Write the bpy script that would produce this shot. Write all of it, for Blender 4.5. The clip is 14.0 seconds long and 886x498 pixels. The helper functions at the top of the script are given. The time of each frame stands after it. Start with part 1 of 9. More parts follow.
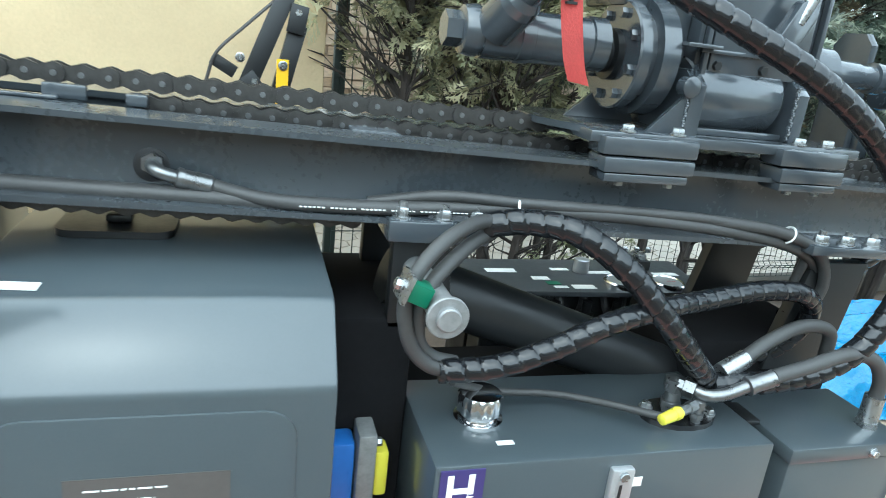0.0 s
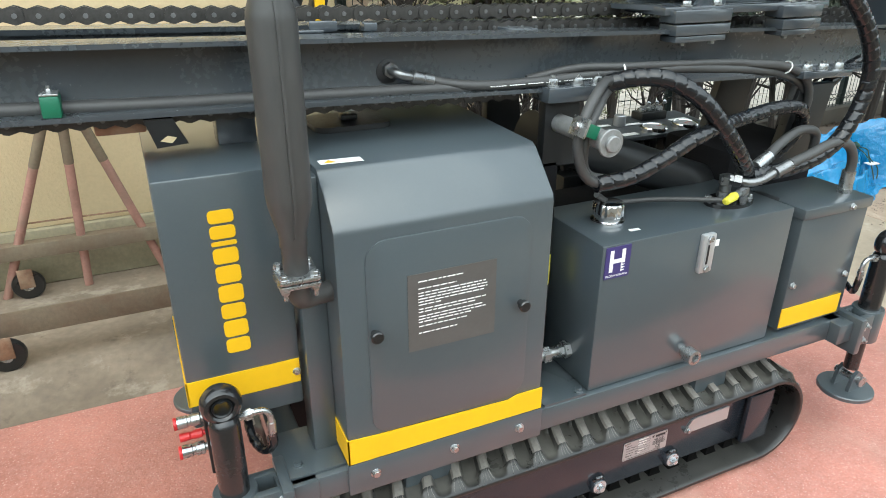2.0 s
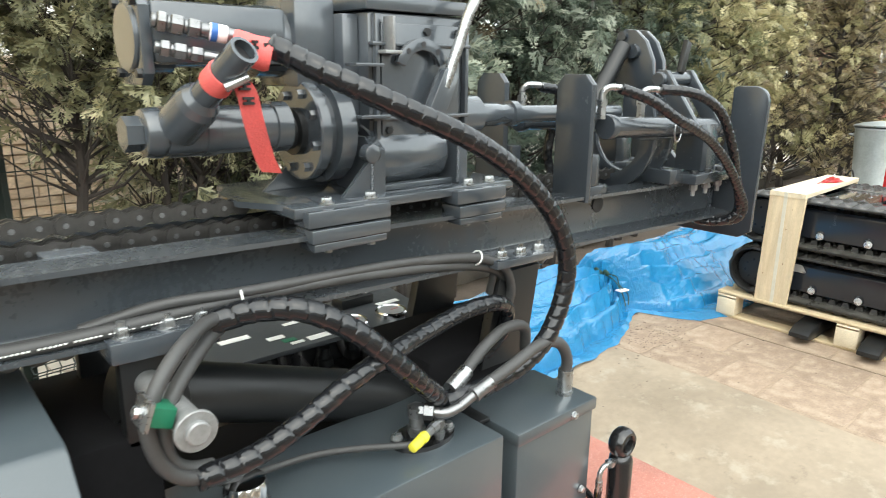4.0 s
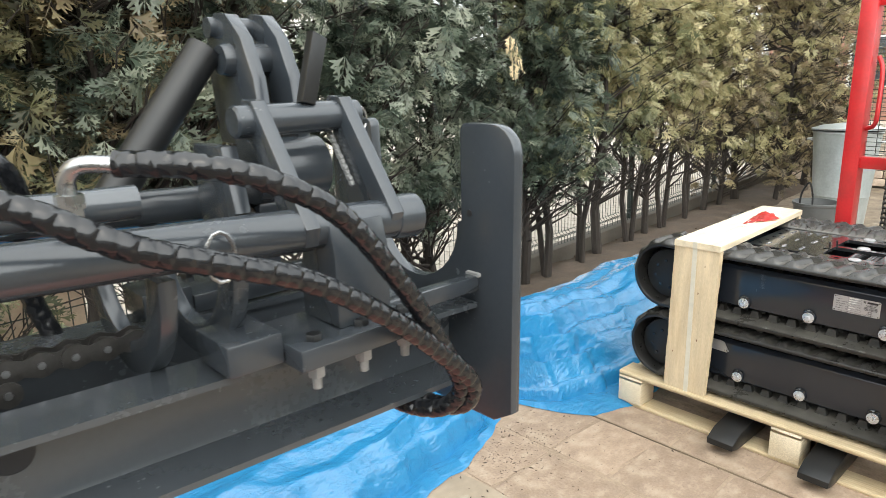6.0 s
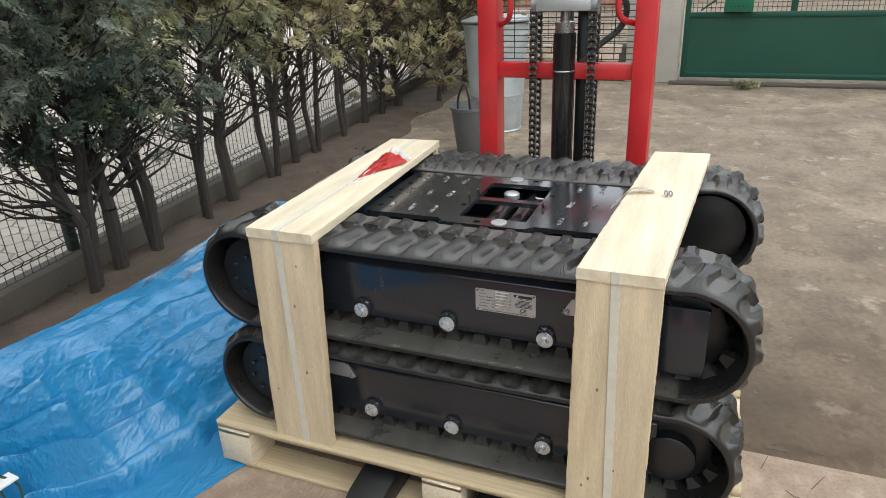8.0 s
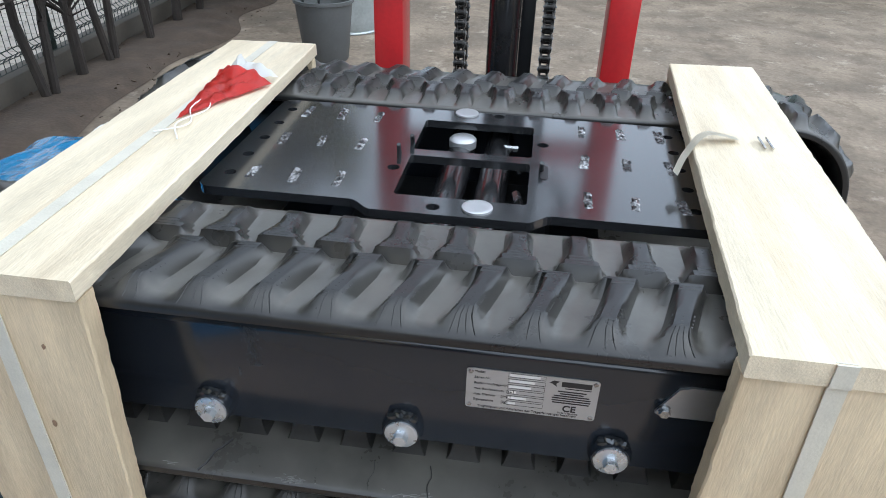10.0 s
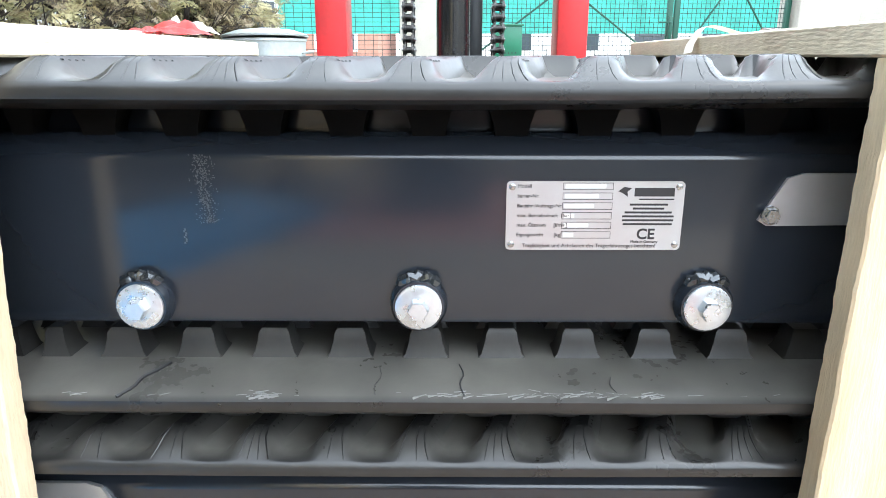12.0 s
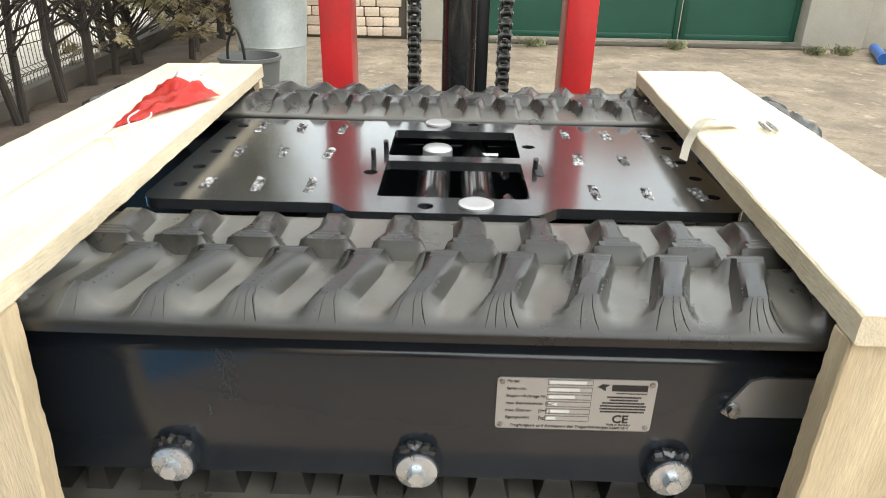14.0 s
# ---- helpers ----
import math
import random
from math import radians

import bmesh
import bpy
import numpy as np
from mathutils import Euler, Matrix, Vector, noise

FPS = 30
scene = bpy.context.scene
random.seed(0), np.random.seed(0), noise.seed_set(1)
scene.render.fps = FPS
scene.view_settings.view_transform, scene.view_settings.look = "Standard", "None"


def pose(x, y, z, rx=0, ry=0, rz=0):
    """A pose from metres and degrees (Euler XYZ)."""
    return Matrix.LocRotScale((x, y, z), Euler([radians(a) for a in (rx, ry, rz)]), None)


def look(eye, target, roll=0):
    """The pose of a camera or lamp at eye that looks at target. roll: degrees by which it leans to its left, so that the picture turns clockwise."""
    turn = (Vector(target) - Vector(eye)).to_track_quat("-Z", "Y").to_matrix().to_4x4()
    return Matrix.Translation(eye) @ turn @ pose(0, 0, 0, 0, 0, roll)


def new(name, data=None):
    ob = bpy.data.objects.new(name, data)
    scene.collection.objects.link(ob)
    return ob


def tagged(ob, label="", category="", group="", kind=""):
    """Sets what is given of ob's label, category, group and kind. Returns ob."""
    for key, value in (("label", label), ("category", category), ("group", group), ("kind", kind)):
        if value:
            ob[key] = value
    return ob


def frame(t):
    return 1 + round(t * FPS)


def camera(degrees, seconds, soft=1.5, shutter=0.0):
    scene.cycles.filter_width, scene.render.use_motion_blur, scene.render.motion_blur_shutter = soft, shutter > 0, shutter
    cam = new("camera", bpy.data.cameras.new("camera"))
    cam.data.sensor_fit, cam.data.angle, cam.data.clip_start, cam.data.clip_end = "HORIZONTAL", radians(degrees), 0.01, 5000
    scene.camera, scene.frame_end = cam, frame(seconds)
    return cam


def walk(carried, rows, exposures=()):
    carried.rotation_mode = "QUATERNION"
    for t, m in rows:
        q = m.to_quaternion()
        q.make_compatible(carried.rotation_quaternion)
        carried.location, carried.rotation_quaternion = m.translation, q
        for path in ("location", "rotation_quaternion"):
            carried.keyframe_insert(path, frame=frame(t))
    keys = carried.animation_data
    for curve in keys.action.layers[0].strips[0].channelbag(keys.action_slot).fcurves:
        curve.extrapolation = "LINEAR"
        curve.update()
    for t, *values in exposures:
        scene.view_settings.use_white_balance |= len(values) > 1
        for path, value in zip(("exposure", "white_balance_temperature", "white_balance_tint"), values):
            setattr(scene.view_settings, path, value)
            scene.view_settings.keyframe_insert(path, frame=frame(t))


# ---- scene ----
cam = camera(66.8, 14.0, soft=0.6, shutter=0.1)
PATH = [
    (0, (0.311, 0.076, 1.428), (0.878, 1.899, 0.834), 6.6),
    (0.2, (0.248, -0.01, 1.495), (0.725, 1.818, 0.868), 4.3),
    (0.5, (0.152, -0.024, 1.506), (0.782, 1.801, 0.986), 2.2),
    (1, (-0.004, -0.18, 1.479), (0.69, 1.59, 0.857), 0.2),
    (1.5, (-0.136, -0.261, 1.466), (0.642, 1.428, 0.73), 0.2),
    (2, (-0.335, -0.235, 1.449), (0.426, 1.42, 0.623), 0.1),
    (2.5, (-0.433, -0.167, 1.432), (0.44, 1.386, 0.522), 1.0),
    (3, (-0.265, -0.107, 1.465), (0.705, 1.448, 0.663), 0.3),
    (3.5, (-0.021, -0.086, 1.517), (1.131, 1.428, 0.901), 0.9),
    (3.8, (0.154, -0.013, 1.552), (1.354, 1.468, 0.946), -0.4),
    (4, (0.286, 0.031, 1.555), (1.559, 1.485, 1.04), 0.5),
    (4.2, (0.435, 0.109, 1.591), (1.788, 1.492, 1.084), -0.2),
    (6.3, (1.998, 0.334, 1.587), (3.291, 1.776, 1.087), -1.4),
    (6.5, (2.15, 0.303, 1.588), (3.438, 1.719, 1.009), 0.8),
    (7, (2.466, 0.355, 1.572), (3.862, 1.629, 0.92), -2.0),
    (7.5, (2.782, 0.511, 1.556), (4.384, 1.485, 0.86), -2.3),
    (8, (3.07, 0.613, 1.511), (4.762, 1.324, 0.717), -2.6),
    (8.2, (3.209, 0.656, 1.497), (4.902, 1.331, 0.674), -3.5),
    (10.3, (3.942, 1.125, 1.194), (5.638, 1.295, 0.148), 1.37),
    (10.5, (3.963, 1.138, 1.131), (5.664, 1.282, 0.089), 0.6),
    (11, (3.977, 1.177, 0.963), (5.800, 1.248, 0.142), -2.25),
    (11.5, (3.943, 1.202, 0.862), (5.831, 1.303, 0.209), -1.7),
    (12, (3.925, 1.187, 0.844), (5.847, 1.202, 0.29), -0.0),
    (12.5, (3.924, 1.188, 0.842), (5.85, 1.18, 0.302), 0.3),
    (13, (3.928, 1.185, 0.845), (5.857, 1.175, 0.317), -0.1),
    (13.5, (3.957, 1.175, 0.911), (5.828, 1.139, 0.207), 0.4),
    (14, (3.969, 1.186, 1.134), (5.775, 1.205, 0.274), 1.23),
]
EXPOSURES = [(0.0, 2.30, 5650, -6), (0.5, 2.18, 5850, -5), (1.0, 2.08, 6000, -4), (1.5, 2.07, 6150, -1), (2.5, 2.07, 6400, 0), (3.5, 2.18, 6550, 1), (4.2, 2.34, 6850, 4), (6.5, 2.06, 6900, 7), (7.0, 1.7, 6850, 8), (7.5, 1.62, 6650, 8), (8.2, 1.51, 6550, 8), (10.5, 1.62, 5700, 6), (11.0, 2.67, 5750, 5), (11.5, 3.05, 5850, 5), (13.0, 3.1, 6200, 8), (13.5, 2.98, 6500, 5), (14.0, 2.15, 6950, 5)]
walk(cam, [(t, look(eye, target, roll)) for t, eye, target, roll in PATH], EXPOSURES)

# world: bright overcast sky with a wide, weak sun
world = bpy.data.worlds.new("sky")
scene.world = world
world.use_nodes = True
_n, _l = world.node_tree.nodes, world.node_tree.links
_sky = _n.new("ShaderNodeTexSky")
_sky.sky_type, _sky.sun_disc = "NISHITA", False
_sky.sun_elevation, _sky.sun_rotation = radians(52), radians(205)
_sky.air_density, _sky.dust_density, _sky.ozone_density = 1.0, 1.5, 1.0
_hsv = _n.new("ShaderNodeHueSaturation")
_hsv.inputs["Saturation"].default_value = 0.45
_l.new(_sky.outputs[0], _hsv.inputs["Color"])
_veil = _n.new("ShaderNodeMix")
_veil.data_type = "RGBA"
_veil.inputs[0].default_value, _veil.inputs[7].default_value = 0.6, (3.6, 3.8, 4.0, 1)
_l.new(_hsv.outputs[0], _veil.inputs[6])
_l.new(_veil.outputs[2], _n["Background"].inputs["Color"])
_n["Background"].inputs["Strength"].default_value = 0.15
sun = new("sun", bpy.data.lights.new("sun", "SUN"))
sun.data.energy, sun.data.angle, sun.data.color = 0.5, radians(110), (1.0, 0.98, 0.95)
sun.matrix_world = look((-2.0, -4.0, 6.5), (0, 0, 0))


# ---------- materials ----------
def mk(name, col, rough=0.5, metal=0.0, var=0.2, scale=6.0, fine=70.0, bump=0.06, coat=0.0, dirt=None, dirt_amount=0.0,
       dirt_scale=3.0, spec=0.5, rand=0.0, stretch=None, trans=0.0, dust=None, rv=0.09):
    m = bpy.data.materials.new(name)
    m.use_nodes = True
    n, l = m.node_tree.nodes, m.node_tree.links
    b = n["Principled BSDF"]
    b.inputs["Roughness"].default_value, b.inputs["Metallic"].default_value = rough, metal
    b.inputs["Specular IOR Level"].default_value = spec
    b.inputs["Coat Weight"].default_value, b.inputs["Coat Roughness"].default_value = coat, 0.12
    if trans:
        b.inputs["Transmission Weight"].default_value = trans
    tc = n.new("ShaderNodeTexCoord")
    src = tc.outputs["Object"]
    if stretch:
        mp = n.new("ShaderNodeMapping")
        mp.inputs["Scale"].default_value = stretch
        l.new(src, mp.inputs["Vector"])
        src = mp.outputs["Vector"]
    big, small = n.new("ShaderNodeTexNoise"), n.new("ShaderNodeTexNoise")
    big.inputs["Scale"].default_value, big.inputs["Detail"].default_value = scale, 5
    small.inputs["Scale"].default_value, small.inputs["Detail"].default_value = fine, 3
    l.new(src, big.inputs["Vector"]), l.new(src, small.inputs["Vector"])
    mixf = n.new("ShaderNodeMix")
    mixf.inputs[0].default_value = 0.35
    l.new(big.outputs["Fac"], mixf.inputs[2]), l.new(small.outputs["Fac"], mixf.inputs[3])
    ramp = n.new("ShaderNodeMapRange")
    ramp.inputs["From Min"].default_value, ramp.inputs["From Max"].default_value = 0.3, 0.7
    ramp.inputs["To Min"].default_value, ramp.inputs["To Max"].default_value = 1 - var, 1 + var
    l.new(mixf.outputs[0], ramp.inputs["Value"])
    fac = ramp.outputs[0]
    if rand:
        oi, rr, mu = n.new("ShaderNodeObjectInfo"), n.new("ShaderNodeMapRange"), n.new("ShaderNodeMath")
        rr.inputs["To Min"].default_value, rr.inputs["To Max"].default_value = 1 - rand, 1 + rand
        l.new(oi.outputs["Random"], rr.inputs["Value"])
        mu.operation = "MULTIPLY"
        l.new(fac, mu.inputs[0]), l.new(rr.outputs[0], mu.inputs[1])
        fac = mu.outputs[0]
    vm = n.new("ShaderNodeVectorMath")
    vm.operation = "SCALE"
    vm.inputs[0].default_value = col
    l.new(fac, vm.inputs["Scale"])
    colour = vm.outputs[0]
    if dirt:
        dn, dr, dm = n.new("ShaderNodeTexNoise"), n.new("ShaderNodeMapRange"), n.new("ShaderNodeMix")
        dn.inputs["Scale"].default_value, dn.inputs["Detail"].default_value, dn.inputs["Roughness"].default_value = dirt_scale, 8, 0.65
        dr.inputs["From Min"].default_value, dr.inputs["From Max"].default_value = 0.45, 0.72
        dr.inputs["To Max"].default_value = dirt_amount
        dm.data_type = "RGBA"
        dm.inputs[7].default_value = (*dirt, 1)
        l.new(src, dn.inputs["Vector"]), l.new(dn.outputs["Fac"], dr.inputs["Value"])
        l.new(dr.outputs[0], dm.inputs[0]), l.new(colour, dm.inputs[6])
        colour = dm.outputs[2]
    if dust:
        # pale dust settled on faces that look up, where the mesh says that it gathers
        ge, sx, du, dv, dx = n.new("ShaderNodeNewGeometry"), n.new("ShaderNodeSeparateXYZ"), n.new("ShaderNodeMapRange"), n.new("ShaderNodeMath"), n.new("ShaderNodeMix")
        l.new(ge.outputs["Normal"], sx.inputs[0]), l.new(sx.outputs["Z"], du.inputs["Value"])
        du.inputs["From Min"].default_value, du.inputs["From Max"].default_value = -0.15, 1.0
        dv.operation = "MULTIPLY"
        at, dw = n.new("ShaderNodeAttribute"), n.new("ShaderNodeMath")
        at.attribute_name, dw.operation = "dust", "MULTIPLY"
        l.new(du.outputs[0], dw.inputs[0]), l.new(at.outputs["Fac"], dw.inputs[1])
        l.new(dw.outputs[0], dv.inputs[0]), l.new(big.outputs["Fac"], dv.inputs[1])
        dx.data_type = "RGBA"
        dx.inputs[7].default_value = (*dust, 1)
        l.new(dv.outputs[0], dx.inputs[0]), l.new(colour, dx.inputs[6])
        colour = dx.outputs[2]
    l.new(colour, b.inputs["Base Color"])
    rr2 = n.new("ShaderNodeMapRange")
    rr2.inputs["From Min"].default_value, rr2.inputs["From Max"].default_value = 0.3, 0.7
    rr2.inputs["To Min"].default_value, rr2.inputs["To Max"].default_value = max(rough - rv, 0.03), min(rough + rv, 1)
    l.new(mixf.outputs[0], rr2.inputs["Value"]), l.new(rr2.outputs[0], b.inputs["Roughness"])
    if bump:
        bp = n.new("ShaderNodeBump")
        bp.inputs["Strength"].default_value, bp.inputs["Distance"].default_value = bump, 0.01
        l.new(mixf.outputs[0], bp.inputs["Height"]), l.new(bp.outputs[0], b.inputs["Normal"])
    return m


PAINT = mk("anthracite_paint", (0.055, 0.069, 0.078), 0.34, var=0.06, scale=3, fine=240, bump=0.006, coat=0.75, dirt=(0.13, 0.13, 0.12), dirt_amount=0.10, dirt_scale=5, rv=0.02)
PAINTD = mk("head_paint", (0.050, 0.059, 0.069), 0.24, var=0.08, scale=5, fine=90, bump=0.012, coat=0.9, dirt=(0.075, 0.08, 0.085), dirt_amount=0.08, dirt_scale=4, rv=0.02)
MASTP = mk("mast_beam_paint", (0.046, 0.054, 0.062), 0.27, var=0.08, scale=5, fine=90, bump=0.006, coat=0.6, dirt=(0.05, 0.055, 0.06), dirt_amount=0.08, dirt_scale=4, rv=0.02)
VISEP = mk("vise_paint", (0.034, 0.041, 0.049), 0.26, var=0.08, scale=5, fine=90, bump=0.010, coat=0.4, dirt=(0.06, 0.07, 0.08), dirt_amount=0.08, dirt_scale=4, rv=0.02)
# shade of the gaps under hood and mast, put into a matt black
GAPBLACK = mk("matt_gap_black", (0.009, 0.009, 0.010), 0.9, var=0.3, scale=12, bump=0.05, spec=0.1)
SILENCER = mk("matt_grey_coating", (0.046, 0.046, 0.045), 0.5, var=0.25, scale=5, fine=90, bump=0.04, dirt=(0.085, 0.08, 0.072), dirt_amount=0.5, dirt_scale=9, stretch=(1, 1, 0.25))
BLACK = mk("black_paint", (0.011, 0.012, 0.013), 0.4, var=0.15, scale=9, fine=120, bump=0.02)
GLOSSB = mk("gloss_black", (0.012, 0.012, 0.013), 0.22, var=0.1, scale=9, fine=90, bump=0.01, coat=0.4)
STEELB = mk("undercarriage_paint", (0.016, 0.020, 0.027), 0.17, var=0.06, scale=4, fine=30, bump=0.0, coat=0.2, rv=0.015)
PANEL = mk("panel_grey", (0.05, 0.055, 0.06), 0.4, var=0.1, scale=9, bump=0.01)
DECK = mk("deck_plate_paint", (0.020, 0.021, 0.023), 0.17, var=0.12, scale=5, fine=90, bump=0.006, coat=0.6, rv=0.03)
WELD = mk("ground_weld", (0.03, 0.03, 0.032), 0.2, metal=0.5, var=0.3, scale=70, fine=220, bump=0.5, dirt=(0.75, 0.75, 0.75), dirt_amount=1.0, dirt_scale=75)
WELDP = mk("painted_weld", (0.045, 0.05, 0.055), 0.10, metal=0.6, var=0.2, scale=60, fine=200, bump=0.1, coat=0.6)
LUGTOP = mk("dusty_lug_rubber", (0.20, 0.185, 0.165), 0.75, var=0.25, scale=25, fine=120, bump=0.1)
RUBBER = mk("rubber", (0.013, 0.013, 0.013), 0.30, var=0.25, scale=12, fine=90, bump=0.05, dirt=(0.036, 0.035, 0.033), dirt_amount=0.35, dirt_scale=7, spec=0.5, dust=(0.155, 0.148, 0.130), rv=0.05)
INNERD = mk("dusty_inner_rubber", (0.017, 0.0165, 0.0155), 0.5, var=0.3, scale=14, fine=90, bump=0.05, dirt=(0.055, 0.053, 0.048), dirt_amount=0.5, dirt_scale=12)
# rubber darkened to near black for the shade inside the belt
LUGSHADE = mk("shaded_lug_rubber", (0.004, 0.004, 0.004), 0.85, var=0.25, scale=12, fine=90, bump=0.05, dirt=(0.010, 0.010, 0.010), dirt_amount=0.4, dirt_scale=9, spec=0.03)
HOSE = mk("hose_rubber", (0.050, 0.050, 0.050), 0.5, var=0.2, scale=14, fine=160, bump=0.05)
GUARD = mk("spiral_guard_plastic", (0.009, 0.010, 0.012), 0.20, var=0.1, scale=20, fine=80, bump=0.02, spec=0.5, coat=0.15)
ZINC = mk("zinc_steel", (0.40, 0.41, 0.415), 0.28, metal=0.9, var=0.2, scale=30, fine=150, bump=0.06)
FITTING = mk("dull_fitting_steel", (0.22, 0.225, 0.23), 0.32, metal=0.85, var=0.25, scale=40, fine=150, bump=0.06)
BOLTZ = mk("bright_zinc", (0.60, 0.63, 0.66), 0.3, metal=0.75, var=0.12, scale=40, fine=160, bump=0.04)
CHROME = mk("chrome", (0.75, 0.75, 0.76), 0.1, metal=1.0, var=0.05, scale=20, fine=60, bump=0.01)
ALU = mk("plate_aluminium", (0.50, 0.51, 0.52), 0.38, metal=0.65, var=0.05, scale=10, fine=120, bump=0.02)
SMEAR = mk("dried_smear", (0.062, 0.067, 0.072), 0.8, var=0.2, scale=60, bump=0.02)
CHAINM = mk("chain_steel", (0.072, 0.069, 0.066), 0.38, metal=0.75, var=0.3, scale=40, fine=200, bump=0.1)
PINM = mk("pin_steel", (0.25, 0.255, 0.255), 0.42, metal=0.35, var=0.2, scale=60, fine=200, bump=0.05)
YELLOW = mk("yellow_film", (0.75, 0.44, 0.006), 0.45, var=0.05, scale=8, fine=60, bump=0.01)
WHITE = mk("white_label", (0.78, 0.78, 0.76), 0.5, var=0.04, scale=20, fine=90, bump=0.01)
INK = mk("black_ink", (0.02, 0.02, 0.022), 0.5, var=0.05, bump=0)
LABELG = mk("grey_label", (0.085, 0.080, 0.076), 0.4, var=0.1, scale=20, fine=120, bump=0.01)
PURPLE = mk("purple_label", (0.045, 0.035, 0.14), 0.4, var=0.05, bump=0.01)
GREEN = mk("green_plastic", (0.012, 0.125, 0.066), 0.4, var=0.12, scale=12, bump=0.02)
TAGY = mk("yellow_tag", (0.72, 0.66, 0.06), 0.45, var=0.05, bump=0.01)
BLUEP = mk("blue_plastic", (0.03, 0.13, 0.42), 0.35, var=0.1, bump=0.01)
RED = mk("red_paint", (0.52, 0.022, 0.026), 0.36, var=0.12, scale=5, fine=80, bump=0.02, coat=0.15, dirt=(0.10, 0.03, 0.03), dirt_amount=0.3, dirt_scale=7)
STRAPR = mk("red_strap", (0.72, 0.125, 0.115), 0.6, var=0.15, scale=12, fine=260, bump=0.3)
WOOD = mk("pine_board", (0.62, 0.51, 0.345), 0.7, var=0.24, scale=3.5, fine=60, bump=0.3, dirt=(0.34, 0.22, 0.11), dirt_amount=0.45, dirt_scale=2.2, stretch=(7, 7, 0.9))
WOODX = mk("pine_board_flat", (0.70, 0.61, 0.45), 0.65, var=0.2, scale=3.5, fine=60, bump=0.3, dirt=(0.36, 0.24, 0.12), dirt_amount=0.35, dirt_scale=2.2, stretch=(0.9, 7, 7))
WOODY = mk("pine_pallet", (0.58, 0.47, 0.30), 0.65, var=0.2, scale=3.5, fine=60, bump=0.3, dirt=(0.36, 0.24, 0.12), dirt_amount=0.35, dirt_scale=2.2, stretch=(7, 0.9, 7))
FILM = mk("red_plastic_film", (0.62, 0.045, 0.035), 0.3, var=0.15, scale=20, fine=90, bump=0.15)
SCUFF = mk("scuffed_rubber", (0.17, 0.17, 0.165), 0.6, var=0.3, scale=60, fine=200, bump=0.2)
TAPE = mk("woven_strap", (0.60, 0.57, 0.48), 0.5, var=0.1, scale=30, fine=300, bump=0.15)
TARP = mk("blue_tarpaulin", (0.016, 0.195, 0.41), 0.21, var=0.10, scale=7, fine=55, bump=0.0, dirt=(0.02, 0.21, 0.45), dirt_amount=0.25, dirt_scale=4, spec=0.6, coat=0.35, rv=0.04)


def crease(m):
    """Sharp creases, long pulls and a woven grain for a plastic sheet."""
    n, l = m.node_tree.nodes, m.node_tree.links
    tc = n.new("ShaderNodeTexCoord")
    total = None
    for scale, weight, stretch in ((7.0, 0.5, (1.5, 1, 1)), (15.0, 0.45, (0.7, 1.6, 1)), (34.0, 0.26, (1, 2.0, 1)), (110.0, 0.050, (0.35, 4, 1)), (110.0, 0.045, (4, 0.35, 1))):
        mp, no, su, ab, ma = (n.new(k) for k in ("ShaderNodeMapping", "ShaderNodeTexNoise", "ShaderNodeMath", "ShaderNodeMath", "ShaderNodeMath"))
        mp.inputs["Scale"].default_value = stretch
        no.inputs["Scale"].default_value, no.inputs["Detail"].default_value = scale, 1.0
        su.operation, ab.operation, ma.operation = "SUBTRACT", "ABSOLUTE", "MULTIPLY_ADD"
        su.inputs[1].default_value, ma.inputs[1].default_value, ma.inputs[2].default_value = 0.5, weight, 0.0
        l.new(tc.outputs["Object"], mp.inputs["Vector"]), l.new(mp.outputs[0], no.inputs["Vector"])
        l.new(no.outputs["Fac"], su.inputs[0]), l.new(su.outputs[0], ab.inputs[0]), l.new(ab.outputs[0], ma.inputs[0])
        if total:
            l.new(total, ma.inputs[2])
        total = ma.outputs[0]
    bp = n.new("ShaderNodeBump")
    bp.inputs["Strength"].default_value, bp.inputs["Distance"].default_value = 0.9, 0.03
    bp.invert = True
    l.new(total, bp.inputs["Height"])
    l.new(bp.outputs[0], n["Principled BSDF"].inputs["Normal"])


crease(TARP)
ROPE = mk("green_rope", (0.012, 0.045, 0.03), 0.8, var=0.3, scale=60, bump=0.2)


def mottle(m, colour, scale, lo, hi, amount):
    """Flakes, spalls or crumbs of another colour, with ragged edges, laid over a surface."""
    n, l = m.node_tree.nodes, m.node_tree.links
    b = n["Principled BSDF"]
    tc, no, mr, mx = (n.new(k) for k in ("ShaderNodeTexCoord", "ShaderNodeTexNoise", "ShaderNodeMapRange", "ShaderNodeMix"))
    no.inputs["Scale"].default_value, no.inputs["Detail"].default_value, no.inputs["Roughness"].default_value = scale, 7, 0.68
    mr.inputs["From Min"].default_value, mr.inputs["From Max"].default_value, mr.inputs["To Max"].default_value = lo, hi, amount
    mx.data_type = "RGBA"
    mx.inputs[7].default_value = (*colour, 1)
    old = b.inputs["Base Color"].links[0].from_socket
    l.new(tc.outputs["Object"], no.inputs["Vector"]), l.new(no.outputs["Fac"], mr.inputs["Value"])
    l.new(mr.outputs[0], mx.inputs[0]), l.new(old, mx.inputs[6]), l.new(mx.outputs[2], b.inputs["Base Color"])


